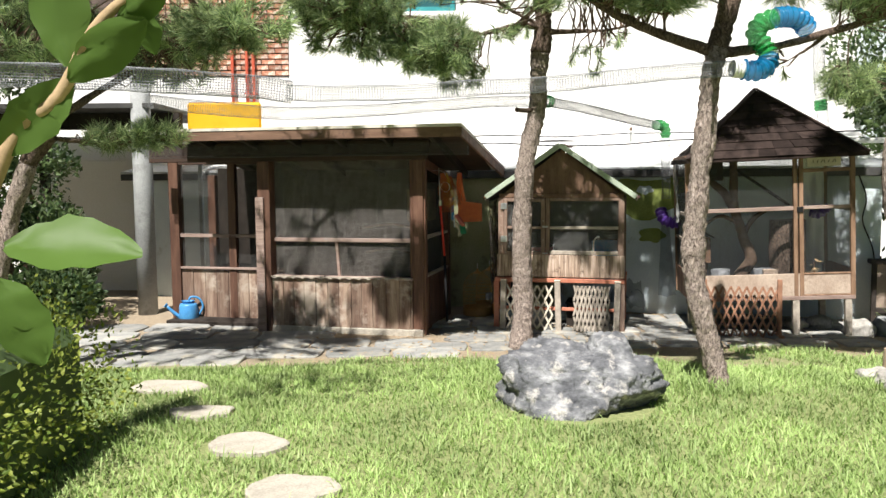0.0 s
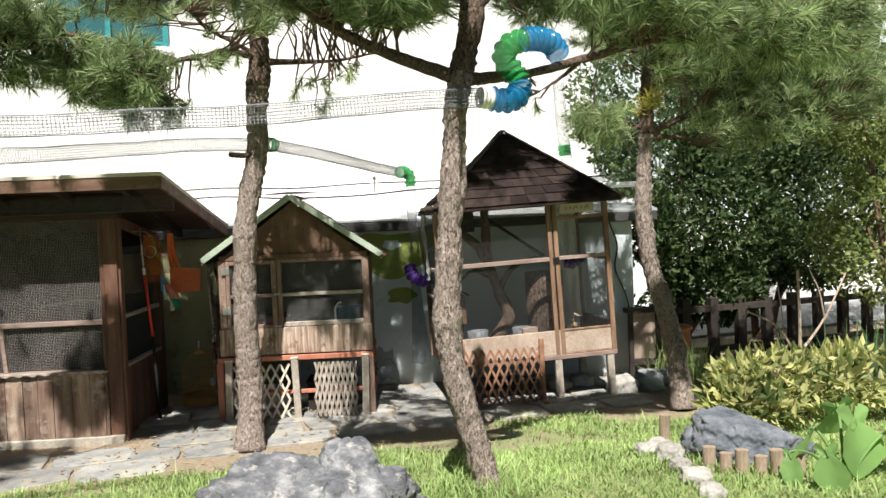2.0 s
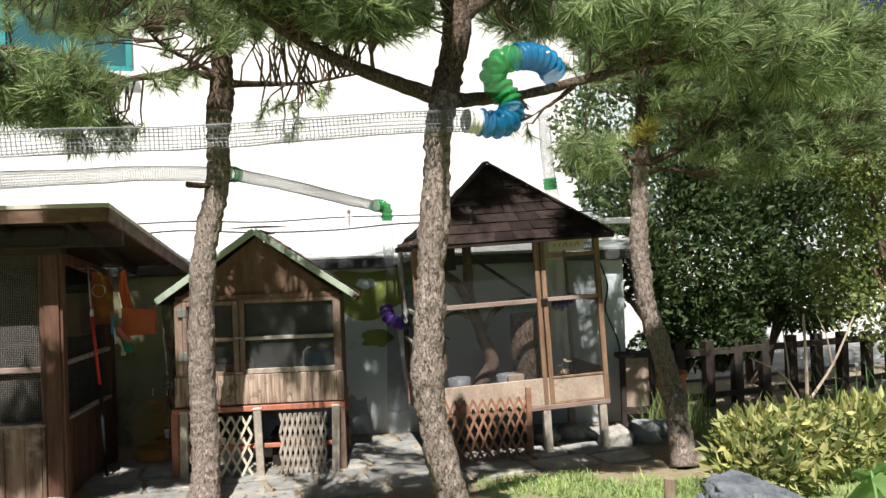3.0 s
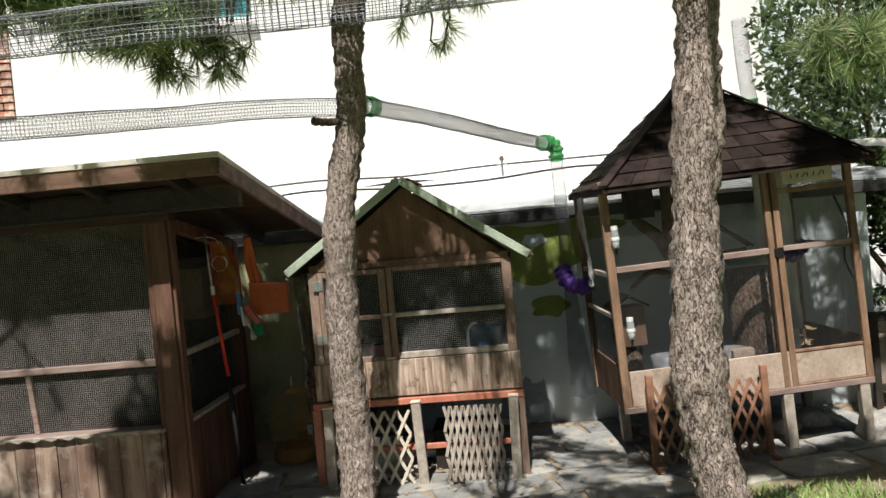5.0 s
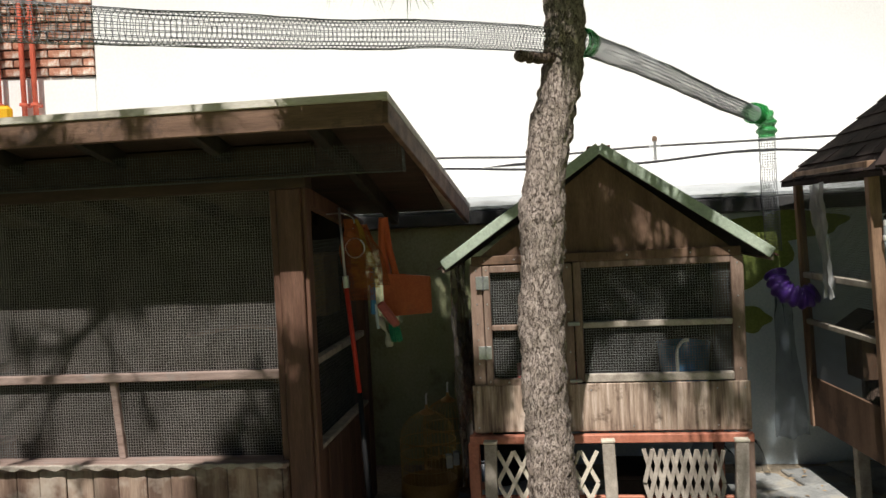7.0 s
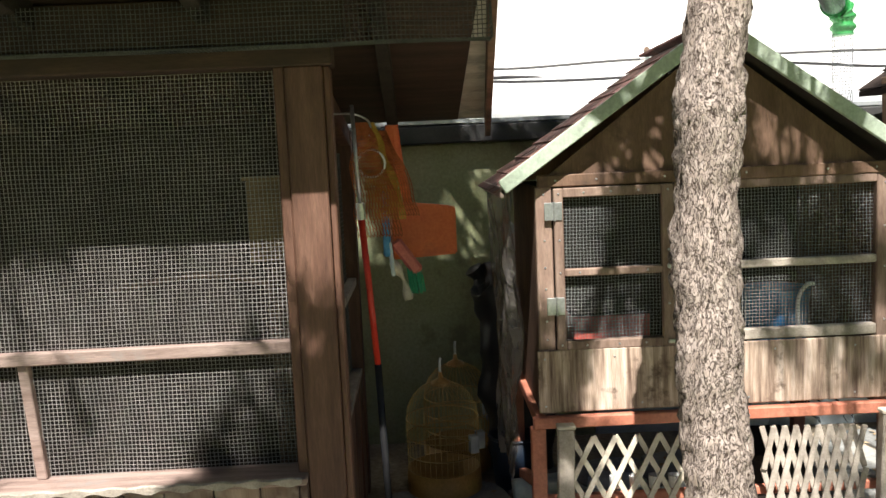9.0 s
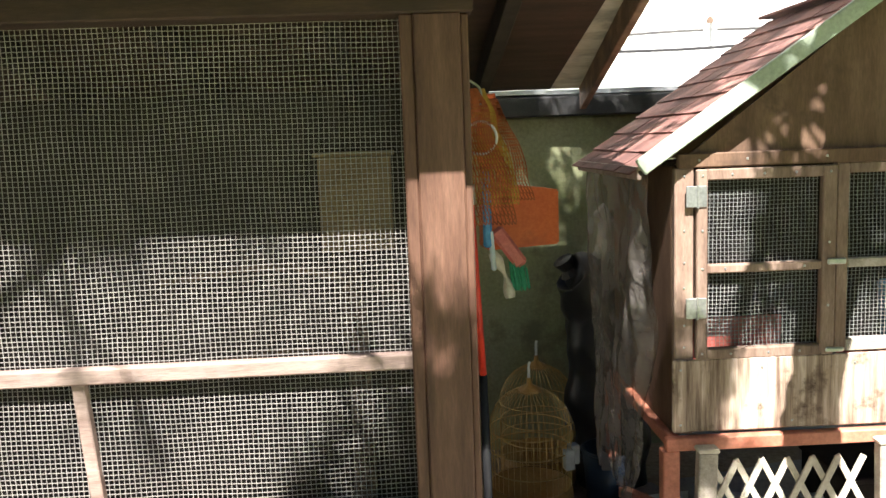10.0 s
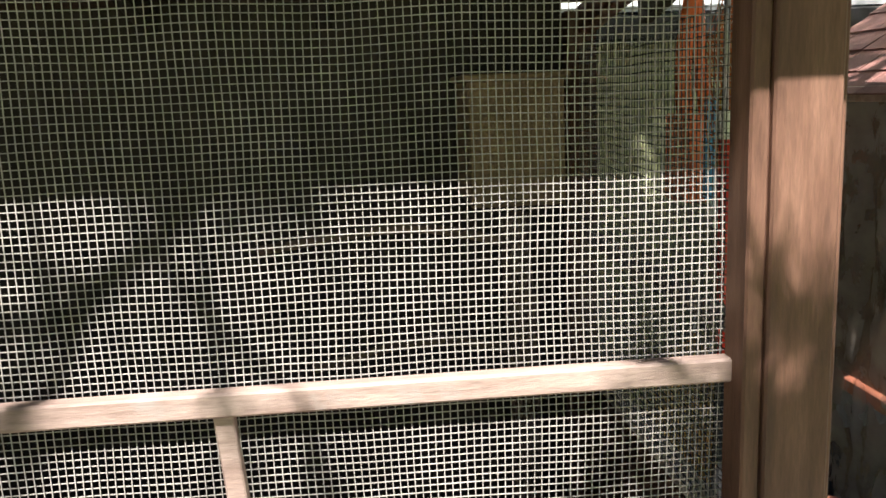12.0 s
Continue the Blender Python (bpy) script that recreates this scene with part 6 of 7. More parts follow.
pine([(1.95, 5.62, 0.0), (1.90, 5.68, 0.25), (1.745, 5.73, 0.95), (1.77, 5.75, 1.5), (1.81, 5.75, 1.9), (1.85, 5.76, 2.3), (1.90, 5.8, 2.48), (2.0, 5.86, 2.84), (2.0, 5.9, 3.2), (2.05, 5.9, 4.4)], 0.078, 0.055,
     [([(1.88, 5.78, 2.46), (1.55, 5.85, 2.59), (1.31, 5.9, 2.70), (1.05, 5.92, 2.86), (0.9, 5.95, 3.08)], 0.042, 0.02),
      ([(1.92, 5.8, 2.46), (2.06, 5.85, 2.48), (2.4, 5.92, 2.53), (2.76, 5.98, 2.63), (3.34, 6.05, 2.78), (3.8, 6.1, 2.9)], 0.036, 0.014),
      ([(2.0, 5.87, 2.88), (2.15, 5.9, 3.0), (2.39, 5.95, 3.12), (2.8, 6.0, 3.25), (3.3, 6.0, 3.3)], 0.045, 0.02),
      ([(1.55, 5.85, 2.6), (1.5, 5.7, 2.75), (1.45, 5.6, 2.95)], 0.014, 0.006),
      ([(2.76, 5.98, 2.63), (2.6, 6.05, 2.5), (2.45, 6.05, 2.42)], 0.012, 0.005),
      ([(3.3, 6.0, 3.3), (4.0, 6.2, 3.2), (4.8, 6.4, 3.05)], 0.024, 0.01),
      # Unseen limb towards the start, added to shade the upper trunk.
      ([(2.02, 5.88, 3.35), (1.85, 5.5, 3.5), (1.65, 5.0, 3.6), (1.5, 4.6, 3.62)], 0.034, 0.012)],
     [((1.38, 5.85, 3.02), (0.6, 0.4, 0.20), 105, 0.13, 110, 0), ((1.48, 5.72, 2.86), (0.34, 0.18, 0.10), 75, 0.135, 130, 0.1), ((0.98, 5.8, 2.98), (0.25, 0.18, 0.10), 40, 0.13, 120, 0.1), ((3.4, 6.0, 2.98), (0.8, 0.4, 0.26), 210, 0.145, 120, 0), ((2.55, 6.1, 3.15), (0.48, 0.3, 0.26), 105, 0.14, 105, 0),
      # Tufts above z 3.65 are unseen, added to shade trunk and ground.
      ((4.6, 6.35, 2.98), (0.75, 0.45, 0.3), 230, 0.15, 110, 0), ((2.42, 6.05, 2.40), (0.16, 0.15, 0.08), 6, 0.11, 60, 0.5), ((1.2, 6.0, 3.6), (0.8, 0.6, 0.35), 50, 0.13, 70, 0), ((1.66, 5.05, 3.68), (0.32, 0.32, 0.16), 42, 0.14, 100, 0), ((1.25, 6.7, 3.85), (0.45, 0.3, 0.2), 45, 0.13, 90, 0)],
     "crooked pine with flaky grey bark and wide limbs", 5.0, cut=6)

pine([(4.28, 7.38, 0.0), (4.31, 7.5, 0.4), (4.28, 7.58, 0.75), (4.20, 7.62, 1.1), (4.14, 7.65, 1.4), (4.15, 7.68, 1.9), (4.20, 7.7, 2.35), (4.22, 7.7, 2.62), (4.24, 7.7, 3.2), (4.1, 7.8, 4.4)], 0.088, 0.03,
     [([(4.22, 7.7, 2.36), (4.6, 7.75, 2.5), (5.1, 7.8, 2.68), (5.6, 7.8, 2.7)], 0.032, 0.014),
      ([(4.22, 7.7, 2.32), (4.5, 7.72, 2.33), (4.75, 7.7, 2.26)], 0.018, 0.01),
      # The limbs rising to z 4 and over are unseen supports for shade tufts.
      ([(4.2, 7.7, 2.4), (3.95, 7.75, 2.5), (3.7, 7.8, 2.62)], 0.018, 0.008), ([(4.17, 7.75, 3.6), (4.4, 7.2, 3.9), (4.8, 6.7, 4.0)], 0.022, 0.01), ([(4.15, 7.78, 3.9), (3.6, 7.85, 4.2), (2.9, 7.7, 4.3), (2.2, 7.4, 4.35)], 0.025, 0.01),
      ([(5.1, 7.8, 2.68), (5.4, 7.6, 2.45), (5.7, 7.5, 2.35)], 0.016, 0.008)],
     [((3.80, 7.75, 2.46), (0.30, 0.3, 0.22), 42, 0.16, 120, 0.2), ((5.2, 7.5, 2.5), (0.65, 0.45, 0.3), 130, 0.15, 105, 0.1), ((4.9, 7.6, 2.95), (0.8, 0.5, 0.28), 170, 0.15, 100, 0), ((5.9, 7.4, 2.8), (0.65, 0.5, 0.38), 160, 0.15, 100, 0),
      # Tufts above z 3.9 are unseen, added to shade aviary roof and lower crown.
      ((4.2, 7.7, 3.3), (0.7, 0.5, 0.3), 80, 0.13, 90, 0), ((3.1, 7.7, 4.3), (0.9, 0.6, 0.4), 210, 0.14, 110, 0), ((2.35, 7.4, 4.3), (0.7, 0.5, 0.35), 150, 0.14, 110, 0), ((4.3, 7.9, 4.4), (0.8, 0.7, 0.4), 80, 0.14, 90, 0), ((4.7, 6.75, 3.95), (1.0, 0.5, 0.35), 80, 0.14, 110, 0)],
     "pine with a bent trunk beside the aviary", 9.0, cut=6,
     yellow=[((4.22 + rng.uniform(-0.1, 0.1), 7.66 + rng.uniform(-0.08, 0.08), 2.55 + rng.uniform(0, 0.16)), (rng.uniform(-0.4, 0.4), rng.uniform(-0.5, 0.2), 1), 0.13, 70) for _ in range(9)])

pine([(-3.65, 6.5, 0.0), (-3.55, 6.5, 0.7), (-3.41, 6.5, 1.27), (-3.23, 6.5, 1.75), (-3.04, 6.5, 2.05), (-2.85, 6.5, 2.6), (-2.8, 6.3, 3.3), (-2.8, 5.8, 3.9)], 0.085, 0.05,
     [([(-3.0, 6.5, 2.1), (-2.6, 6.7, 2.4), (-2.1, 6.8, 2.7), (-1.5, 6.55, 2.82)], 0.03, 0.012), ([(-3.1, 6.5, 1.95), (-2.7, 6.7, 1.92), (-2.25, 6.85, 1.95)], 0.02, 0.008),
      ([(-2.9, 6.5, 2.4), (-3.3, 6.6, 2.7), (-3.7, 6.6, 2.85)], 0.02, 0.01)],
     # The z 3.9 tufts hang out of view, added to shade the paving.
     [((-2.25, 6.85, 2.74), (0.62, 0.42, 0.34), 150, 0.13, 110, 0), ((-3.1, 6.6, 2.78), (0.55, 0.45, 0.36), 130, 0.13, 110, 0), ((-2.48, 6.75, 1.97), (0.42, 0.25, 0.11), 60, 0.12, 95, 0.2), ((-2.8, 5.4, 3.9), (1.2, 0.9, 0.4), 110, 0.14, 80, 0), ((-2.6, 6.6, 3.4), (1.2, 0.7, 0.4), 80, 0.13, 70, 0), ((-3.75, 6.2, 2.6), (0.4, 0.4, 0.35), 34, 0.13, 80, 0), ((-1.55, 6.5, 2.80), (0.45, 0.3, 0.2), 90, 0.13, 110, 0)],
     "leaning pine beside the yard with drooping tufts", 13.0, seg=28, step=0.03, cut=3)

pine([(-3.0, 2.4, 0.1), (-2.95, 2.5, 1.2), (-2.8, 2.6, 2.4), (-2.6, 2.8, 3.4), (-2.5, 2.9, 4.2)], 0.09, 0.05,
     [([(-2.75, 2.65, 2.7), (-2.5, 3.1, 2.6), (-2.25, 3.5, 2.42)], 0.026, 0.01), ([(-2.6, 2.8, 3.3), (-1.9, 3.4, 3.6), (-1.2, 4.0, 3.7)], 0.03, 0.012)],
     [((-2.16, 3.7, 2.4), (0.20, 0.3, 0.22), 22, 0.13, 95, 0), ((-1.6, 3.7, 3.8), (0.9, 0.7, 0.3), 46, 0.13, 70, 0)],
     "pine standing behind the clipped hedge", 17.0, seg=24, step=0.04, cut=2)


# ---- rocks and stones ----
def rock(name, m, size, seed, material, label, cat="rock", cuts=4, rough=0.22, group="", flat=0.0):
    bm = bmesh.new()
    bmesh.ops.create_icosphere(bm, subdivisions=cuts, radius=1.0)
    sv = Vector((seed, seed * 0.7, 1.3))
    for v in bm.verts:
        n = v.co.normalized()
        dd, pp2 = noise.voronoi(n * 1.15 + sv)
        big = 0.5 * dd[0] - 0.2
        k = 1.0 - rough * 1.3 * big + rough * noise.noise(n * 1.7 + sv) + rough * 0.4 * noise.noise(n * 4.3 + sv)
        k += rough * 0.28 * abs(noise.noise(n * 8 + sv)) + rough * 0.10 * noise.noise(n * 19 + sv)
        q = n * k
        for a in range(3):
            q[a] = math.copysign(abs(q[a]) ** 0.8, q[a])
        if flat and q.z > flat:
            q.z = flat + (q.z - flat) * 0.22 + 0.09 * noise.noise(n * 5 + sv)
        v.co = Vector((q.x * size[0], q.y * size[1], q.z * size[2]))
    me = bpy.data.meshes.new(name)
    bm.to_mesh(me)
    bm.free()
    me.materials.append(material)
    me.polygons.foreach_set("use_smooth", [True] * len(me.polygons))
    ob = new(name, me)
    ob.matrix_basis = m
    return tagged(ob, label, cat, group)


def crag(name, m, planes, seed, material, label, knob=None, cuts=6, sharp=45):
    """A broken rock: a body cut by planes (normal, distance), with strata, chips and pits; an optional knob grown into it."""
    bm = bmesh.new()

    def body(centre, cut, k, sd, fine):
        sv = Vector((sd, sd * 0.6, 2.1))
        hull = list(cut)
        pick = random.Random(int(sd * 10))
        for _ in range(9):
            n = Vector((pick.gauss(0, 1), pick.gauss(0, 1), pick.gauss(0, 1))).normalized()
            reach = min(d / n.dot(p) for p, d in hull if n.dot(p) > 0.02)
            cut = cut + [(n, reach * pick.uniform(0.91, 0.985))]
        vs = bmesh.ops.create_icosphere(bm, subdivisions=fine, radius=1.0)["verts"]
        for v in vs:
            n = v.co.normalized()
            f = sum(max(0.0, n.dot(p)) ** k / d ** k for p, d in cut) ** (-1 / k)
            q = n * f
            step = noise.noise(Vector((q.x * 3, q.y * 3, q.z * 16 + 2 * q.x)) + sv)
            chip = noise.voronoi(q * 9 + sv)[0]
            f *= 1 + 0.06 * noise.noise(q * 5 + sv) + 0.06 * step + 0.22 * min(0.25, chip[1] - chip[0]) - 0.09 * abs(noise.noise(q * 13 + sv)) - 0.06 * abs(noise.noise(q * 30 + sv)) + 0.025 * noise.noise(q * 70 + sv)
            v.co = centre + n * f

    body(Vector((0, 0, 0)), [(Vector(p).normalized(), d) for p, d in planes], sharp, seed, cuts)
    if knob:
        at, r = knob
        body(Vector(at), [(Vector(p).normalized(), r * d) for p, d in (((0, 0, 1), 1.0), ((-0.8, -0.3, 0.5), 0.95), ((0.8, -0.2, 0.45), 0.95), ((0.1, -0.9, 0.45), 1.0), ((0, 0.9, 0.3), 1.1), ((0, 0, -1), 1.2), ((-1, 0.2, 0), 1.1), ((1, 0.2, 0), 1.1))], 8, seed + 4, 5)
    me = bpy.data.meshes.new(name)
    bm.to_mesh(me)
    bm.free()
    me.materials.append(material)
    me.polygons.foreach_set("use_smooth", [True] * len(me.polygons))
    ob = new(name, me)
    ob.matrix_basis = m
    return tagged(ob, label, "rock")


crag("garden_rock", pose(0.86, 5.28, 0.30), [((0.02, -0.22, 1), 0.19), ((-0.86, -0.5, 0.0), 0.44), ((0.56, -0.78, 0.12), 0.40), ((-0.35, -0.90, 0.25), 0.46), ((-0.3, -0.60, -0.75), 0.41), ((0.45, -0.6, -0.62), 0.33), ((0.85, 0.1, 0.5), 0.50), ((0.95, 0.25, -0.3), 0.54), ((0.2, 0.95, 0.3), 0.34), ((-0.6, 0.8, 0.1), 0.42), ((0, 0, -1), 0.26)], 4.4, M_ROCK, "large grey craggy rock lying on the lawn", ((0.22, 0.03, 0.155), 0.15))
crag("border_rock", pose(3.66, 5.66, 0.22, 0, 5, -16), [((0.08, -0.2, 1), 0.13), ((-1, -0.15, 0.25), 0.38), ((-0.25, -0.95, 0.3), 0.21), ((0.4, -0.9, 0.2), 0.25), ((1, -0.2, 0.4), 0.36), ((0.3, 0.9, 0.2), 0.26), ((-0.6, 0.8, 0.3), 0.30), ((0, 0, -1), 0.2)], 8.2, M_ROCKBLUE, "blue grey broken rock edging the flower bed")
for k, (x, y, s) in enumerate(((3.13, 6.02, 0.09), (3.18, 5.82, 0.11), (3.08, 5.55, 0.08), (3.02, 5.30, 0.10), (3.3, 6.15, 0.08), (2.95, 5.05, 0.09))):
    rock("border_stone", pose(x, y, ground_z(x, y) + s * 0.3, 0, 0, k * 50), (s * 0.9, s * 0.75, s * 0.55), k * 3.3 + 1, M_ROCKWHITE, "pale rounded stone at the lawn edge", "stone", 4, 0.25, "border stones")
for k, (x, y, s) in enumerate(((4.25, 8.34, 0.13), (4.55, 8.38, 0.14), (4.02, 8.75, 0.11), (4.8, 8.5, 0.11), (3.75, 8.7, 0.10))):
    rock("boulder", pose(x, y, ground_z(x, y) + s * 0.45, 0, 0, k * 70), (s * 1.15, s, s * 0.85), k * 2.7 + 5, M_ROCKWHITE if k % 2 == 0 else M_CONCRETE, "rounded boulder beside the aviary legs", "stone", 4, 0.2, "boulders by the aviary")
for k, (x, y, h) in enumerate(((3.42, 6.28, 0.20), (3.24, 5.50, 0.14), (3.28, 5.40, 0.12), (3.34, 5.33, 0.15), (3.42, 5.27, 0.12), (3.5, 5.22, 0.16), (3.6, 5.17, 0.13))):
    lg = thing("log_stake", pose(x, y, ground_z(x, y) - 0.03, rng.uniform(-3, 3), rng.uniform(-3, 3)), "short round log set upright along the bed", "log", "log edging")
    part("log_body", tube(bmesh.new(), [(0, 0, 0), (0, 0, h * 0.6), (0, 0, h + 0.02)], 0.038, 14, lambda k2, a, p: 0.006 * noise.noise(p * 30)), M_LOG, lg, smooth=False)


def slab_stone(bm, cx, cy, rx, ry, z, thick, seed, n=11, square=0.6, wob=0.16):
    top, low = [], []
    for i in range(n):
        a = 2 * math.pi * i / n + 0.3 * noise.noise((seed, i * 1.7, 0))
        k = 1 + wob * noise.noise((math.cos(a) * 1.4 + seed, math.sin(a) * 1.4, seed * 0.3))
        ca, sa = math.cos(a), math.sin(a)
        f = 1 / max(abs(ca), abs(sa)) ** square * 0.86
        top.append(Vector((cx + rx * k * ca * f, cy + ry * k * sa * f, z + 0.004 * noise.noise((a, seed, 1)))))
    tv = [bm.verts.new(p + (Vector((cx, cy, z)) - p) * 0.05) for p in top]
    mv = [bm.verts.new(p - Vector((0, 0, 0.008))) for p in top]
    lv = [bm.verts.new(p - Vector((0, 0, thick))) for p in top]
    bm.faces.new(tv)
    for i in range(n):
        j = (i + 1) % n
        bm.faces.new((tv[j], tv[i], mv[i], mv[j]))
        bm.faces.new((mv[j], mv[i], lv[i], lv[j]))
    return bm


STEPS = [(-1.09, 4.43, 0.27, 0.20), (-0.72, 3.78, 0.23, 0.21), (-1.53, 5.07, 0.25, 0.15), (-1.95, 5.75, 0.30, 0.2), (-0.45, 3.1, 0.22, 0.2)]
for k, (x, y, rx, ry) in enumerate(STEPS):
    s = part("stepping_stone", slab_stone(bmesh.new(), 0, 0, rx, ry, 0.03, 0.08, k * 5.1 + 2, 26, 0.15, 0.34), M_STEP)
    s.matrix_basis = pose(x, y, ground_z(x, y))
    tagged(s, "pale round stepping stone sunk in the grass", "stepping stone", "stepping stones")

pave = thing("pavement", pose(0, 0, 0), "irregular grey flagstone paving in the yard", "pavement", kind="structure")
PLACED = []


def paving(x0, x1, y0, y1, sx, sy, keep):
    ny = int((y1 - y0) / sy)
    for j in range(ny):
        y = y0 + (j + 0.5) * sy
        x = x0 + rng.uniform(-0.2, 0.1)
        while x < x1:
            w = sx * rng.uniform(0.65, 1.3)
            cx, cy = x + w / 2, y + rng.uniform(-0.04, 0.04)
            if keep(cx, cy):
                s = part("flagstone", slab_stone(bmesh.new(), 0, 0, w / 2 * 1.10, sy / 2 * rng.uniform(1.03, 1.12), 0.022, 0.06, rng.uniform(0, 99), 16, 0.95, 0.13), M_FLAG, pave)
                s.location = (cx, cy, ground_z(cx, cy) + rng.uniform(-0.006, 0.006))
                s.rotation_euler = (0, 0, rng.uniform(-0.08, 0.08))
                PLACED.append((cx, cy, w / 2, sy / 2))
            x += w


paving(-4.6, -0.1, 6.9, 9.4, 0.68, 0.46, lambda x, y: y > 7.45 + 0.25 * x * 0.3 - (0.5 if x < -1.6 else 0) and not (y > 8.3 - 0.22 * (x + 0.24) and x > -2.0))
paving(0.0, 4.2, 7.75, 9.7, 0.52, 0.38, lambda x, y: not (x > 1.9 and x < 2.5) or y > 7.4)


def leaf_cloud(name, boxes, n, size, material, parent, label, seed, gap=-0.1, fsc=1.6, upward=0.3, slim=0.27):
    """Many single leaves, each a folded blade, in ellipsoids with gaps."""
    g = np.random.default_rng(seed)
    verts, faces = [], []
    made = 0
    base = 0
    while made < n:
        c, r = boxes[g.integers(len(boxes))]
        q = g.normal(size=3)
        q /= np.linalg.norm(q)
        q *= g.uniform(0.35, 1.0) ** 0.5
        p = np.array(c) + q * np.array(r)
        if p[2] < 0.02 or noise.noise(Vector(p) * fsc + Vector((seed, 0, 0))) < gap:
            continue
        d = q * 0.8 + g.normal(size=3) * 0.6 + np.array([0, -0.1, upward])
        d /= np.linalg.norm(d)
        s = np.cross(d, g.normal(size=3))
        s /= np.linalg.norm(s)
        nrm = np.cross(d, s)
        ln = size * g.uniform(0.6, 1.25)
        w = ln * slim
        verts += [p, p + d * ln * 0.45 + s * w + nrm * w * 0.3, p + d * ln, p + d * ln * 0.45 - s * w + nrm * w * 0.3, p + d * ln * 0.5]
        faces += [(base, base + 1, base + 4), (base + 1, base + 2, base + 4), (base + 2, base + 3, base + 4), (base + 3, base, base + 4)]
        base += 5
        made += 1
    ob = data_part(name, [tuple(v) for v in verts], faces, material, parent, label)
    ob["kind"] = "stuff"
    return ob


def stems(parent, foot, tops, r, material):
    for tp in tops:
        f = Vector(foot) + Vector((rng.uniform(-0.08, 0.08), rng.uniform(-0.08, 0.08), 0))
        t = Vector(tp)
        mid = f.lerp(t, 0.5) + Vector((rng.uniform(-0.1, 0.1), rng.uniform(-0.1, 0.1), 0.05))
        part("stem", tube(bmesh.new(), smooth_path([f, mid, t], 5), lambda k: r * (1 - 0.6 * k), 7), material, parent)


# clipped hedge beside the lawn
hedge = thing("clipped_hedge", pose(0, 0, 0), "clipped box hedge with small yellow green leaves", "hedge")
HB = [((-2.25 + 0.2 * (k % 3 - 1), 2.75 + 0.42 * i, 0.55 + 0.04 * (k % 2)), (0.62, 0.42, 0.52)) for i in range(5) for k in range(2)]
leaf_cloud("foliage", HB, 15000, 0.036, M_LEAF_HEDGE, hedge, "dense small leaves", 3, -0.25, 4.0)
stems(hedge, (-2.25, 3.4, 0.1), [(-2.4, 3.0, 0.8), (-2.0, 3.6, 0.8), (-2.3, 4.1, 0.8), (-2.1, 3.1, 0.8)], 0.02, M_TWIG)
# Solid box in dark leaf colour, in place of the shaded hedge inside.
part("inner_mass", one_box(-2.55, -1.95, 2.7, 4.45, 0.12, 0.85, 0.08), M_LEAF, hedge, "solid dark core standing for shade inside the hedge")

# broad-leaved young shrub close to the start of the walk
ys = thing("young_magnolia", pose(0, 0, 0), "young shrub with large fresh green leaves", "shrub")
part("stem", tube(bmesh.new(), smooth_path([(-0.80, 0.95, 0.1), (-0.68, 0.93, 1.1), (-0.50, 0.92, 1.62), (-0.415, 0.91, 1.72), (-0.36, 0.9, 1.80), (-0.27, 0.9, 1.86)], 6), lambda k: 0.012 - 0.007 * k, 8), M_CARD, ys, smooth=True)


def big_leaf(parent, at, way, side, ln, w, curl, mat=None):
    at, way, side = Vector(at), Vector(way).normalized(), Vector(side).normalized()
    nrm = way.cross(side).normalized()
    bm = bmesh.new()
    g = []
    for i in range(11):
        u = i / 10
        half = w * math.sin(math.pi * min(1, u * 0.97 + 0.015)) ** 0.75 * (1 + 0.22 * noise.noise((u * 7, ln * 90, w * 300)))
        row = []
        for j in range(-3, 4):
            v = j / 3
            row.append(bm.verts.new(at + way * ln * u + side * half * v + nrm * (-curl * ln * u * u + 0.25 * half * abs(v) + 0.006 * noise.noise((u * 9, v * 3, ln * 50)))))
        g.append(row)
    for a, b2 in zip(g, g[1:]):
        for j in range(6):
            bm.faces.new((a[j], b2[j], b2[j + 1], a[j + 1]))
    part("leaf", bm, mat or M_LEAF_BIG, parent, smooth=True)


for at, way, side, ln, w, cu in (((-0.49, 0.92, 1.555), (1, 0.0, 0.02), (0, 0.75, 0.65), 0.15, 0.042, 0.12), ((-0.40, 0.91, 1.74), (-0.55, -0.1, -0.6), (0.5, 0.2, -0.4), 0.12, 0.026, 0.2),
                                 ((-0.345, 0.9, 1.80), (0.55, -0.1, 0.25), (0.2, 0.4, -0.8), 0.07, 0.018, 0.3), ((-0.40, 0.9, 1.75), (-0.1, 0.0, 0.95), (0.8, 0.2, 0.1), 0.13, 0.03, 0.1),
                                 ((-0.40, 0.9, 1.735), (0.65, 0, 0.5), (0.4, 0.3, -0.6), 0.11, 0.026, 0.2), ((-0.50, 0.92, 1.52), (0.35, 0.0, -0.7), (0.8, 0.5, 0.3), 0.11, 0.032, 0.2),
                                 ((-0.47, 0.92, 1.66), (-0.4, 0.1, -0.1), (0.1, 0.6, 0.6), 0.11, 0.03, 0.2), ((-0.33, 0.9, 1.82), (0.3, 0.1, -0.75), (0.8, 0.3, 0.2), 0.06, 0.016, 0.2)):
    big_leaf(ys, at, way, side, ln, w, cu)

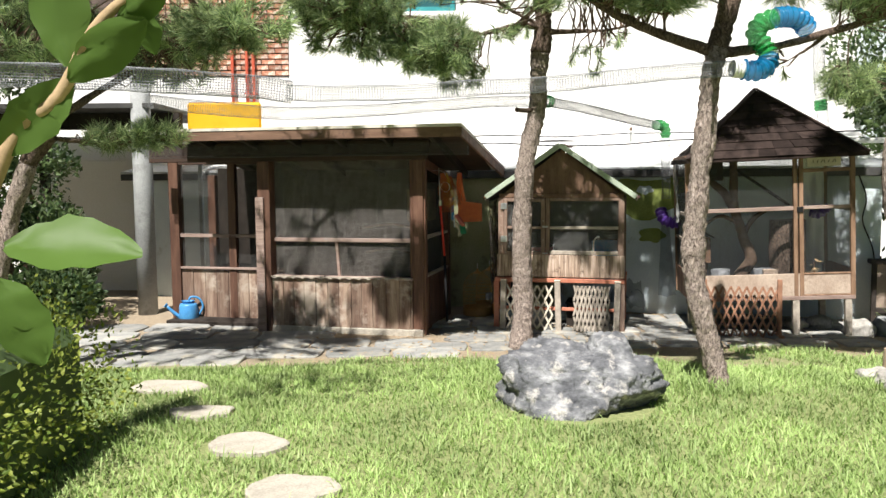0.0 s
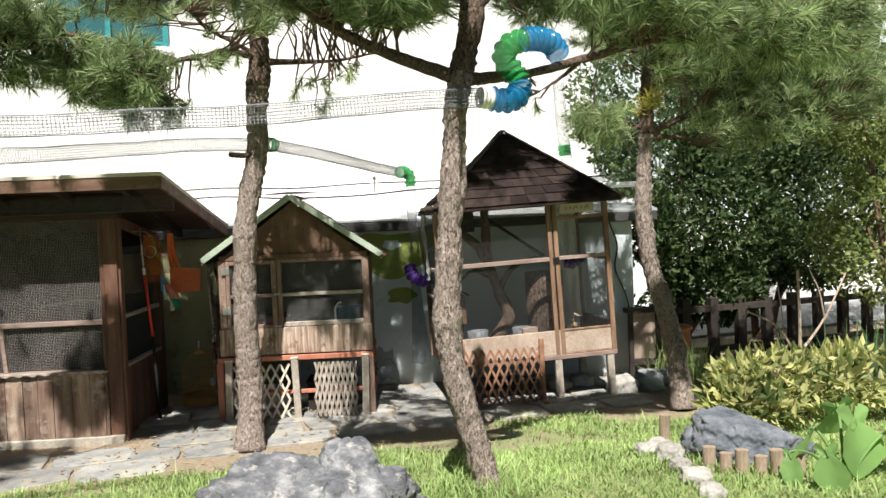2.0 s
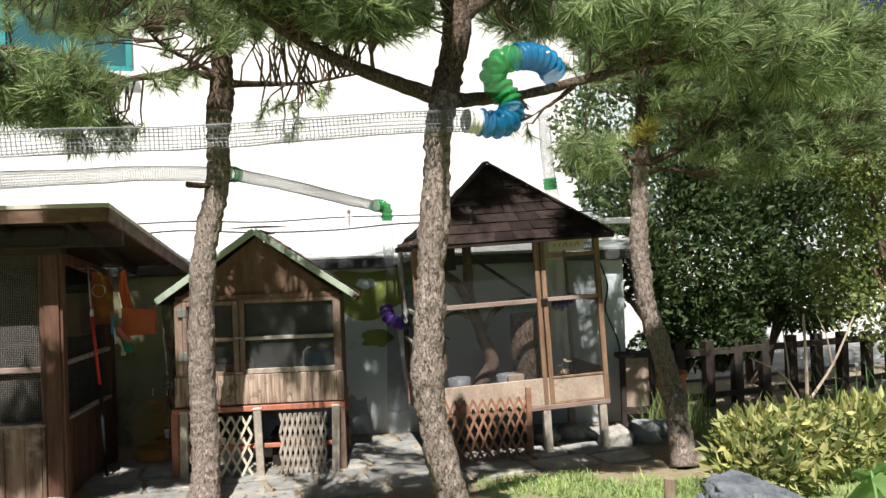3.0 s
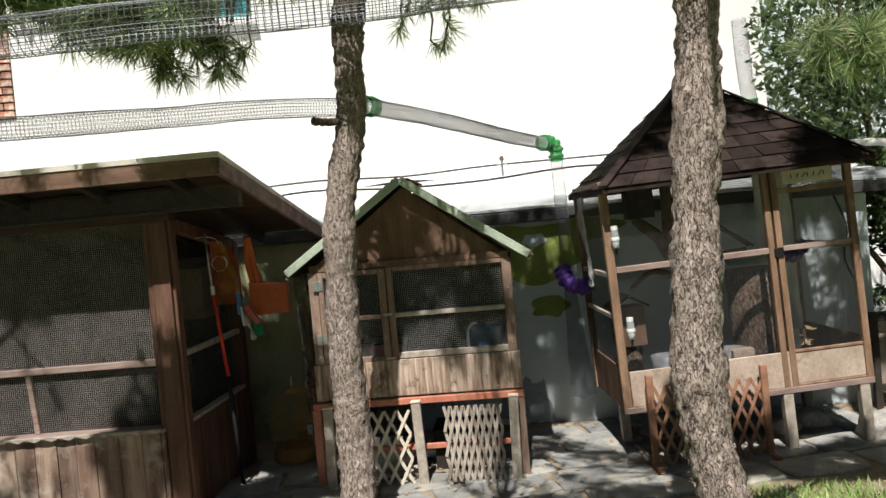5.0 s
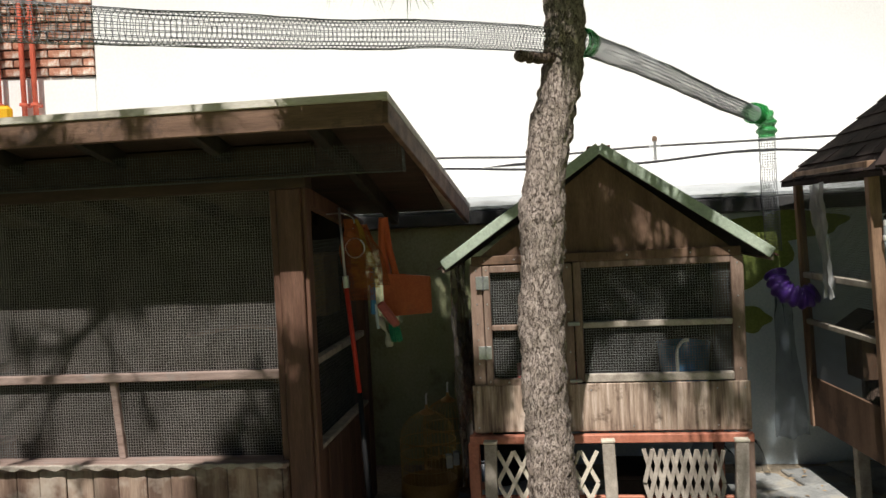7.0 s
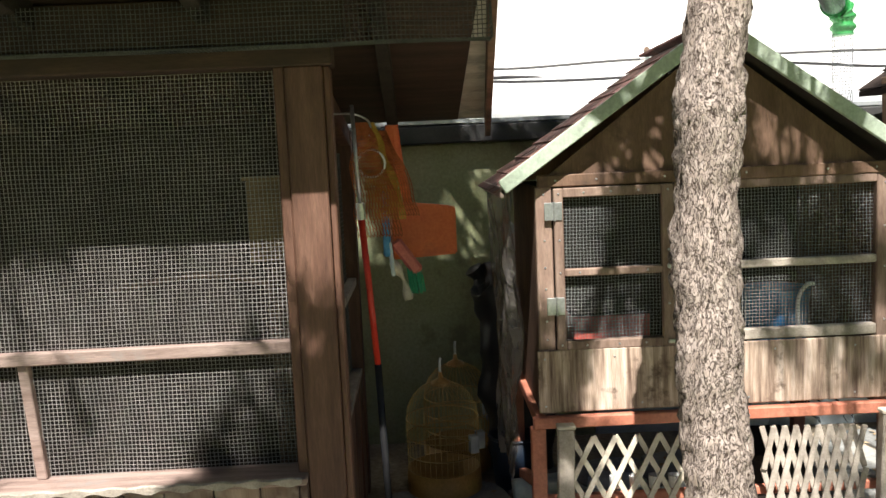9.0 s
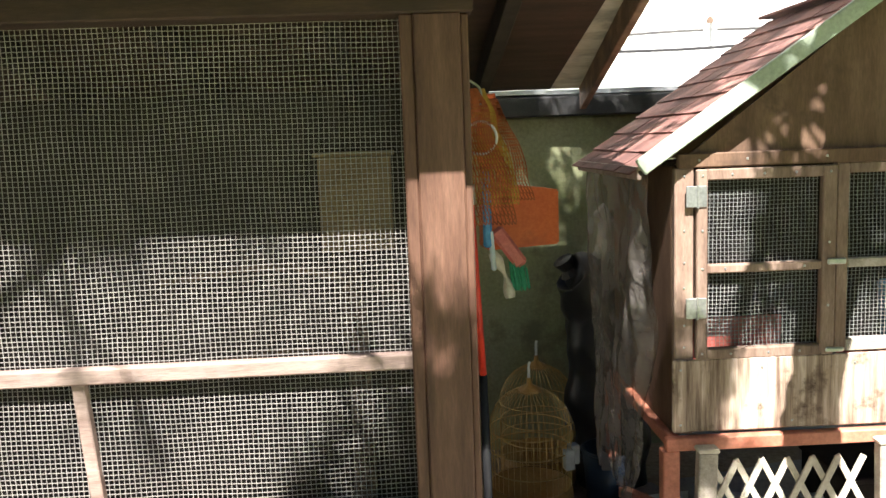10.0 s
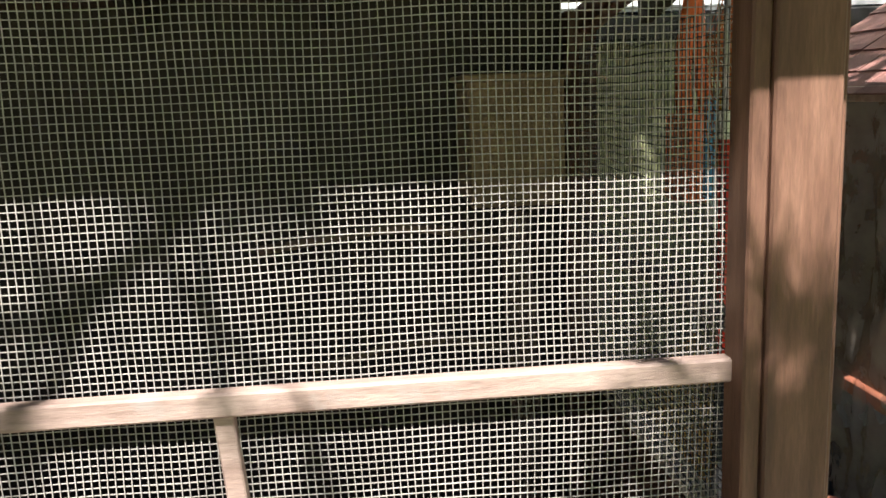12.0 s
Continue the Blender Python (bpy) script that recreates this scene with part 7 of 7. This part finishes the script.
ho = thing("elephant_ear_plant", pose(0, 0, 0), "pale green plant with large drooping heart shaped leaves", "plant")
EAR = Vector((3.74, 4.98, ground_z(3.74, 4.98)))
for top, way, side, ln, w in (((3.83, 5.0, 0.475), (-0.08, -0.30, -0.9), (1, 0.1, -0.1), 0.31, 0.155), ((3.55, 4.9, 0.36), (0.02, -0.25, -0.95), (0.75, -0.6, 0.1), 0.25, 0.085), ((3.47, 5.08, 0.31), (-0.2, -0.3, -0.8), (0.6, -0.6, 0), 0.19, 0.06), ((4.02, 4.9, 0.42), (0.3, -0.4, -0.8), (0.9, 0.4, 0.1), 0.27, 0.12), ((3.9, 5.2, 0.5), (0.3, 0.3, -0.6), (0.8, -0.5, 0.2), 0.26, 0.12), ((3.68, 5.16, 0.40), (-0.4, 0.3, -0.7), (0.6, 0.8, 0), 0.22, 0.10)):
    t3 = Vector(top)
    part("stalk", tube(bmesh.new(), smooth_path([EAR + (t3 - EAR) * 0.02, EAR.lerp(t3, 0.6) + Vector((0, 0, 0.06)), t3 + Vector((0, 0, 0.015)), t3 + Vector(way) * 0.03], 5), lambda k: 0.010 - 0.004 * k, 7), M_HOSTA, ho, smooth=True)
    big_leaf(ho, t3, way, side, ln, w, 0.15, M_HOSTA)
    for sg in (-1, 1):
        big_leaf(ho, t3 + Vector(way) * 0.06 * ln, Vector(side) * sg - Vector(way) * 0.75, Vector(way), w * 0.85, w * 0.42, 0.1, M_HOSTA)

# ---- beds and trees beyond the aviary ----
bush = thing("yellow_shrub", pose(0, 0, 0), "low shrub with yellow green leaves behind the border rock", "shrub")
leaf_cloud("foliage", [((4.35, 6.35, 0.38), (0.5, 0.4, 0.24)), ((4.95, 6.4, 0.36), (0.55, 0.45, 0.26)), ((4.0, 6.2, 0.28), (0.3, 0.3, 0.18)), ((5.4, 6.2, 0.3), (0.4, 0.4, 0.25))], 3000, 0.115, M_LEAF_YELLOW, bush, "long yellow green leaves", 5, -0.08, 3.4, 0.25, 0.19)
stems(bush, (4.6, 6.4, 0.08), [(4.3, 6.3, 0.5), (4.9, 6.4, 0.5), (4.6, 6.2, 0.5), (5.2, 6.3, 0.45)], 0.012, M_TWIG)
sw = thing("iris_clump", pose(5.75, 6.9, ground_z(5.75, 6.9)), "clump of tall green sword leaves", "plant")
vv, ff = [], []
for i in range(170):
    x, y, a = rng.uniform(-0.55, 0.75), rng.uniform(-0.9, 0.6), rng.uniform(0, 6.28)
    h, ln = rng.uniform(0.4, 0.85), rng.uniform(0.03, 0.3)
    dx, dy = math.cos(a), math.sin(a)
    b0 = len(vv)
    for s in range(5):
        k = s / 4
        w = 0.014 * (1 - k * 0.95)
        cx, cy, cz = x + dx * ln * k * k, y + dy * ln * k * k, h * k * (1 - 0.12 * k)
        vv += [(cx - dy * w, cy + dx * w, cz), (cx + dy * w, cy - dx * w, cz)]
    ff += [(b0 + 2 * s, b0 + 2 * s + 1, b0 + 2 * s + 3, b0 + 2 * s + 2) for s in range(4)]
data_part("blade_mass", vv, ff, M_LEAF_BLADE, sw)["kind"] = "stuff"
tr = thing("trimmed_sapling", pose(5.55, 7.5, 0.05), "cut back pale sapling with bare forked stems", "shrub")
for pts, r in (([(0, 0, 0), (0.03, 0, 0.5), (0.02, 0, 1.05)], 0.02), ([(0.02, 0, 0.2), (-0.2, 0, 0.55), (-0.5, 0.05, 0.72)], 0.012), ([(0.02, 0, 0.3), (0.3, 0, 0.6), (0.55, 0, 1.0)], 0.014), ([(-0.15, 0, 0.5), (-0.16, 0, 0.7), (-0.2, 0, 0.95)], 0.009), ([(0.3, 0, 0.6), (0.25, 0, 0.85), (0.15, 0, 1.05)], 0.008)):
    part("stem", tube(bmesh.new(), smooth_path(pts, 5), lambda k: r * (1 - 0.5 * k), 7), M_AVPANEL, tr)


def shrub_tree(label, foot, blobs, n, size, mat, seed, trunk_r=0.05, gap=-0.12, group="background trees"):
    t = thing("broadleaf_tree", pose(0, 0, 0), label, "tree", group)
    leaf_cloud("crown", blobs, n, size, mat, t, "many small leaves with gaps", seed, gap)
    stems(t, foot, [(c[0] + rng.uniform(-0.2, 0.2), c[1], c[2]) for c, r in blobs[:5]], trunk_r, M_TWIG)
    return t


shrub_tree("dark leafy tree crowding the fence", (5.9, 9.9, 0), [((5.9, 9.9, 2.1), (0.9, 0.8, 1.3)), ((6.6, 10.0, 1.6), (0.9, 0.8, 0.9)), ((5.7, 10.2, 3.0), (1.0, 0.8, 0.9)), ((6.4, 9.9, 0.75), (0.6, 0.5, 0.45)), ((5.4, 9.9, 1.3), (0.5, 0.5, 0.8)), ((6.9, 10.0, 2.6), (0.9, 0.7, 0.8))], 22000, 0.085, M_LEAF, 21, 0.05, -0.25)
shrub_tree("dense dark green tree behind the fence", (7.4, 10.4, 0), [((7.4, 10.4, 2.0), (1.1, 0.9, 1.3)), ((8.4, 10.4, 1.7), (1.1, 0.9, 1.0)), ((7.6, 10.6, 3.2), (1.3, 0.9, 1.0)), ((8.8, 10.8, 3.0), (1.2, 0.9, 1.2)), ((8.0, 10.2, 1.1), (0.9, 0.6, 0.5))], 20000, 0.09, M_LEAF, 22, 0.05, -0.25)
shrub_tree("sunlit pale green shrub at the garden edge", (7.2, 7.9, 0), [((6.9, 7.9, 1.45), (0.65, 0.7, 0.8)), ((7.6, 8.0, 1.9), (0.8, 0.7, 0.9)), ((7.1, 8.1, 2.6), (0.7, 0.6, 0.5)), ((8.2, 8.0, 1.4), (0.8, 0.7, 0.9))], 15000, 0.065, M_LEAF_PALE, 23, 0.05, -0.2)
shrub_tree("tall leafy tree rising over the garden", (9.6, 9.5, 0), [((9.6, 9.3, 3.3), (1.5, 1.2, 1.6)), ((10.2, 8.6, 2.0), (1.2, 1.1, 1.4)), ((8.6, 9.3, 4.3), (1.4, 1.1, 1.0))], 7000, 0.09, M_LEAF_PALE, 24)
shrub_tree("far tree crown beyond the neighbouring plot", (9.0, 15, 0), [((8.2, 15, 4.0), (2.2, 1.5, 1.6)), ((11, 15, 4.2), (2.4, 1.6, 2.0)), ((13.5, 14, 3.6), (2.0, 1.6, 2.2))], 6000, 0.16, M_LEAF, 25)
fc = thing("rail_fence", pose(0, 0, 0), "dark timber post and rail fence under the trees", "fence")
for i in range(13):
    x, y = 5.2 + i * 0.38, 9.35 + i * 0.02
    part("post", one_box(x, x + 0.11, y, y + 0.09, -0.05, 0.66 + rng.uniform(-0.03, 0.03)), M_FENCE, fc)
part("rail", one_bar((5.1, 9.38, 0.57), (10.1, 9.62, 0.55), 0.06, 0.07), M_FENCE, fc)
part("rail", one_bar((5.1, 9.38, 0.10), (10.1, 9.62, 0.10), 0.06, 0.06), M_FENCE, fc)
nw = thing("wall_east", pose(0, 0, 0), "pale sunlit wall of the neighbouring plot", "wall", kind="structure")
part("wall", one_box(6.8, 16, 13.4, 13.6, -0.1, 1.5, 0.01), M_WHITE, nw)
part("apron", one_box(6.5, 16, 10.9, 13.4, -0.1, 0.02, 0.005), M_CONCRETE, nw)
bxx = thing("timber_planter", pose(4.86, 9.0, 0, 0, 0, -15), "old dark timber frame box by the wall end", "planter")
for x in (-0.17, 0.12):
    part("leg", one_box(x, x + 0.05, -0.1, -0.05, -0.05, 0.64), M_FENCE, bxx)
part("top_board", one_box(-0.19, 0.20, -0.12, 0.06, 0.642, 0.69), M_FENCE, bxx)
part("lower_board", one_box(-0.17, 0.17, -0.09, -0.06, 0.1, 0.16), M_FENCE, bxx)
part("inner_panel", one_box(-0.12, 0.12, -0.05, -0.03, 0.16, 0.64), M_AVPANEL, bxx)
pot = thing("terracotta_pot", pose(5.2, 9.0, 0.0), "large terracotta pot behind the bent pine", "pot")
part("pot_body", lathe(bmesh.new(), [(0, 0), (0.15, 0), (0.2, 0.32), (0.19, 0.42), (0.22, 0.44), (0.21, 0.47), (0.17, 0.45), (0.16, 0.1), (0, 0.1)], 24), M_TERRA, pot, smooth=True)
gt = thing("grass_tuft", pose(0, 0, 0), "tufts of tall green grass beside the wall end", "grass")
vv, ff = [], []
for i in range(220):
    x, y, a = rng.uniform(4.75, 5.3), rng.uniform(8.3, 8.8), rng.uniform(0, 6.28)
    h = rng.uniform(0.12, 0.45)
    b0 = len(vv)
    z0 = ground_z(x, y)
    for s in range(4):
        k = s / 3
        w = 0.006 * (1 - k * 0.9)
        cx, cy = x + math.cos(a) * 0.15 * k * k, y + math.sin(a) * 0.15 * k * k
        vv += [(cx - math.sin(a) * w, cy + math.cos(a) * w, z0 + h * k), (cx + math.sin(a) * w, cy - math.cos(a) * w, z0 + h * k)]
    ff += [(b0 + 2 * s, b0 + 2 * s + 1, b0 + 2 * s + 3, b0 + 2 * s + 2) for s in range(3)]
o = data_part("blade_mass", vv, ff, M_GRASS, gt)
o["kind"] = "stuff"

# ---- yard's far end, past the shed ----
col = thing("concrete_column", pose(-3.6, 10.0, 0), "round grey concrete column beside the shed", "column")
part("shaft", tube(bmesh.new(), [(0, 0, -0.1), (0, 0, 1.5), (0, 0, 3.0)], 0.115, 24), M_CONCRETE, col, smooth=True)
yp = thing("play_board", pose(-2.85, 11.0, 0), "bright yellow play panel standing above the shed roof", "panel")
part("panel", one_box(-0.5, 0.47, 0, 0.05, 2.12, 2.62, 0.03), M_YELLOW, yp)
for x in (-0.4, 0.36):
    part("leg", one_box(x, x + 0.05, 0.05, 0.1, 0.0, 2.6), M_CONCRETE, yp)
cp = thing("canopy_beam", pose(-4.2, 10.5, 0), "dark canopy frame with a tiled edge past the shed", "canopy")
part("beam", one_box(-2.2, 0.9, 0, 0.15, 2.25, 2.45), M_DARKWOOD, cp)
part("deck", one_box(-2.3, 0.8, -0.6, 2.3, 2.46, 2.52), M_GUTTER, cp)
for x in (-2.0, -0.9):
    part("post", one_box(x, x + 0.1, 0.02, 0.12, -0.05, 2.25), M_DARKWOOD, cp)
lw = thing("wall_west", pose(0, 0, 0), "pale outbuilding wall at the yard's far end", "wall", kind="structure")
part("wall", one_box(-10, -4.3, 12.2, 12.45, -0.1, 1.9, 0.01), M_WHITE, lw)
part("side", one_box(-10, -9.8, -8, 11.2, -0.1, 2.6, 0.01), M_WHITE, lw)
shrub_tree("dark shrub growing past the shed end", (-4.5, 9.3, 0), [((-4.4, 9.3, 0.8), (0.5, 0.5, 0.6)), ((-5.2, 9.0, 1.4), (0.7, 0.7, 0.9)), ((-4.3, 8.9, 0.35), (0.6, 0.4, 0.3)), ((-5.6, 8.4, 2.4), (0.8, 0.8, 0.7)), ((-4.8, 9.6, 1.6), (0.6, 0.5, 0.6)), ((-5.6, 9.6, 0.7), (0.9, 0.5, 0.7))], 14000, 0.08, M_LEAF, 31, 0.05, -0.25)
shrub_tree("leafy tree at the yard's far corner", (-6.5, 9.5, 0), [((-6.4, 9.5, 2.7), (1.1, 1.0, 1.0)), ((-5.4, 10.0, 3.3), (0.9, 0.8, 0.7)), ((-7.2, 8.0, 2.2), (1.0, 1.0, 1.2))], 9000, 0.09, M_LEAF, 32, 0.05, -0.2)
# Out of view throughout; added to close the garden behind the start.
shrub_tree("unseen row of trees added behind the start of the walk", (0, -5, 0), [((-4, -5, 2.5), (2.5, 1.2, 1.6)), ((1, -6, 2.6), (2.5, 1.2, 1.8)), ((6, -5, 2.4), (2.5, 1.2, 1.6))], 5000, 0.16, M_LEAF, 33)

# ---- lawn ----
def lawn():
    g = np.random.default_rng(5)
    verts, faces = [], []
    base = 0
    for _ in range(420000):
        x, y = g.uniform(-6.5, 9.0), g.uniform(-2.0, 8.0)
        if base > 5 * 165000:
            break
        out = max(-3.0 - x, x - 5.4, 2.4 - y, 0.0)
        if out and g.random() < 0.35 + 0.25 * out:
            continue
        d = noise.noise((x * 1.1, y * 1.1, 3)) + 0.5 * noise.noise((x * 4, y * 4, 7))
        edge = 7.25 + 0.35 * noise.noise((x * 1.2, 4, 1)) + (0.35 if x > 2.4 else 0) - (0.55 if x < -1.6 else 0)
        if y > edge or d < -0.45 - 0.25 * (y < 6) + max(0, (y - 6.4)) * 0.5 + g.uniform(-0.2, 0.2):
            continue
        if any(((x - sx) / (rx * 0.93)) ** 2 + ((y - sy) / (ry * 0.93)) ** 2 < 1 for sx, sy, rx, ry in STEPS):
            continue
        if any(abs(x - cx) < w * 0.9 and abs(y - cy) < h * 0.9 for cx, cy, w, h in PLACED if abs(cy - y) < 0.4) or ((x - 0.87) / 0.45) ** 2 + ((y - 5.12) / 0.33) ** 2 < 1:
            continue
        h = g.uniform(0.02, 0.048) * (1.15 + 0.6 * d) * (1.8 if g.random() < 0.05 else 1)
        if (x - 1.95) ** 2 + (y - 5.65) ** 2 < 0.09:
            h *= 2.2
        a = g.uniform(0, 6.283)
        lean = h * g.uniform(0.3, 1.5)
        w = g.uniform(0.0026, 0.0050)
        dx, dy = math.cos(a), math.sin(a)
        z = ground_z(x, y) - 0.004
        mx, my = x + dx * lean * 0.35, y + dy * lean * 0.35
        verts += [(x - dy * w, y + dx * w, z), (x + dy * w, y - dx * w, z), (mx + dy * w * 0.8, my - dx * w * 0.8, z + h * 0.6), (mx - dy * w * 0.8, my + dx * w * 0.8, z + h * 0.6), (x + dx * lean, y + dy * lean, z + h)]
        faces += [(base, base + 1, base + 2, base + 3), (base + 3, base + 2, base + 4)]
        base += 5
    o = data_part("lawn_grass", verts, faces, M_GRASS)
    tagged(o, "short sunlit lawn grass with a few bare patches", "grass", kind="stuff")


lawn()

# litter on the yard
lit = thing("leaf_litter", pose(0, 0, 0), "dry leaves and chips scattered on the yard soil", "litter", kind="stuff")
vv, ff = [], []
for i in range(1500):
    x, y = rng.uniform(-1.5, 4.6), rng.uniform(6.9, 9.6)
    a, s = rng.uniform(0, 6.28), rng.uniform(0.008, 0.028)
    z = ground_z(x, y) + 0.006 + (0.024 if any(abs(x - cx) < w and abs(y - cy) < h for cx, cy, w, h in PLACED if abs(cy - y) < 0.4) else 0)
    b0 = len(vv)
    vv += [(x + math.cos(a) * s, y + math.sin(a) * s, z), (x - math.sin(a) * s * 0.5, y + math.cos(a) * s * 0.5, z + 0.004), (x - math.cos(a) * s, y - math.sin(a) * s, z + 0.002), (x + math.sin(a) * s * 0.5, y - math.cos(a) * s * 0.5, z + 0.001)]
    ff.append((b0, b0 + 1, b0 + 2, b0 + 3))
data_part("dry_leaves", vv, ff, M_CARD, lit)["kind"] = "stuff"

# ---- bricks of the corner ----
def brick_mesh(w, h, d):
    bm = one_box(-w / 2, w / 2, -d, 0, 0, h, 0.006)
    me = bpy.data.meshes.new("brick")
    bm.to_mesh(me)
    bm.free()
    return me


BR = brick_mesh(0.20, 0.066, 0.05)
HALF = brick_mesh(0.095, 0.066, 0.05)
for r in range(22):
    z = 3.195 + r * 0.084
    x = -2.35
    first = r % 2
    while x > -4.4:
        w = 0.105 if first else 0.21
        b = part_mesh("brick", HALF if first else BR, M_BRICK, wall_back)
        b.location = (x - w / 2, 0.032 - rng.uniform(0, 0.012), z)
        b.rotation_euler = (0, 0, rng.uniform(-0.02, 0.02))
        x -= w
        first = False
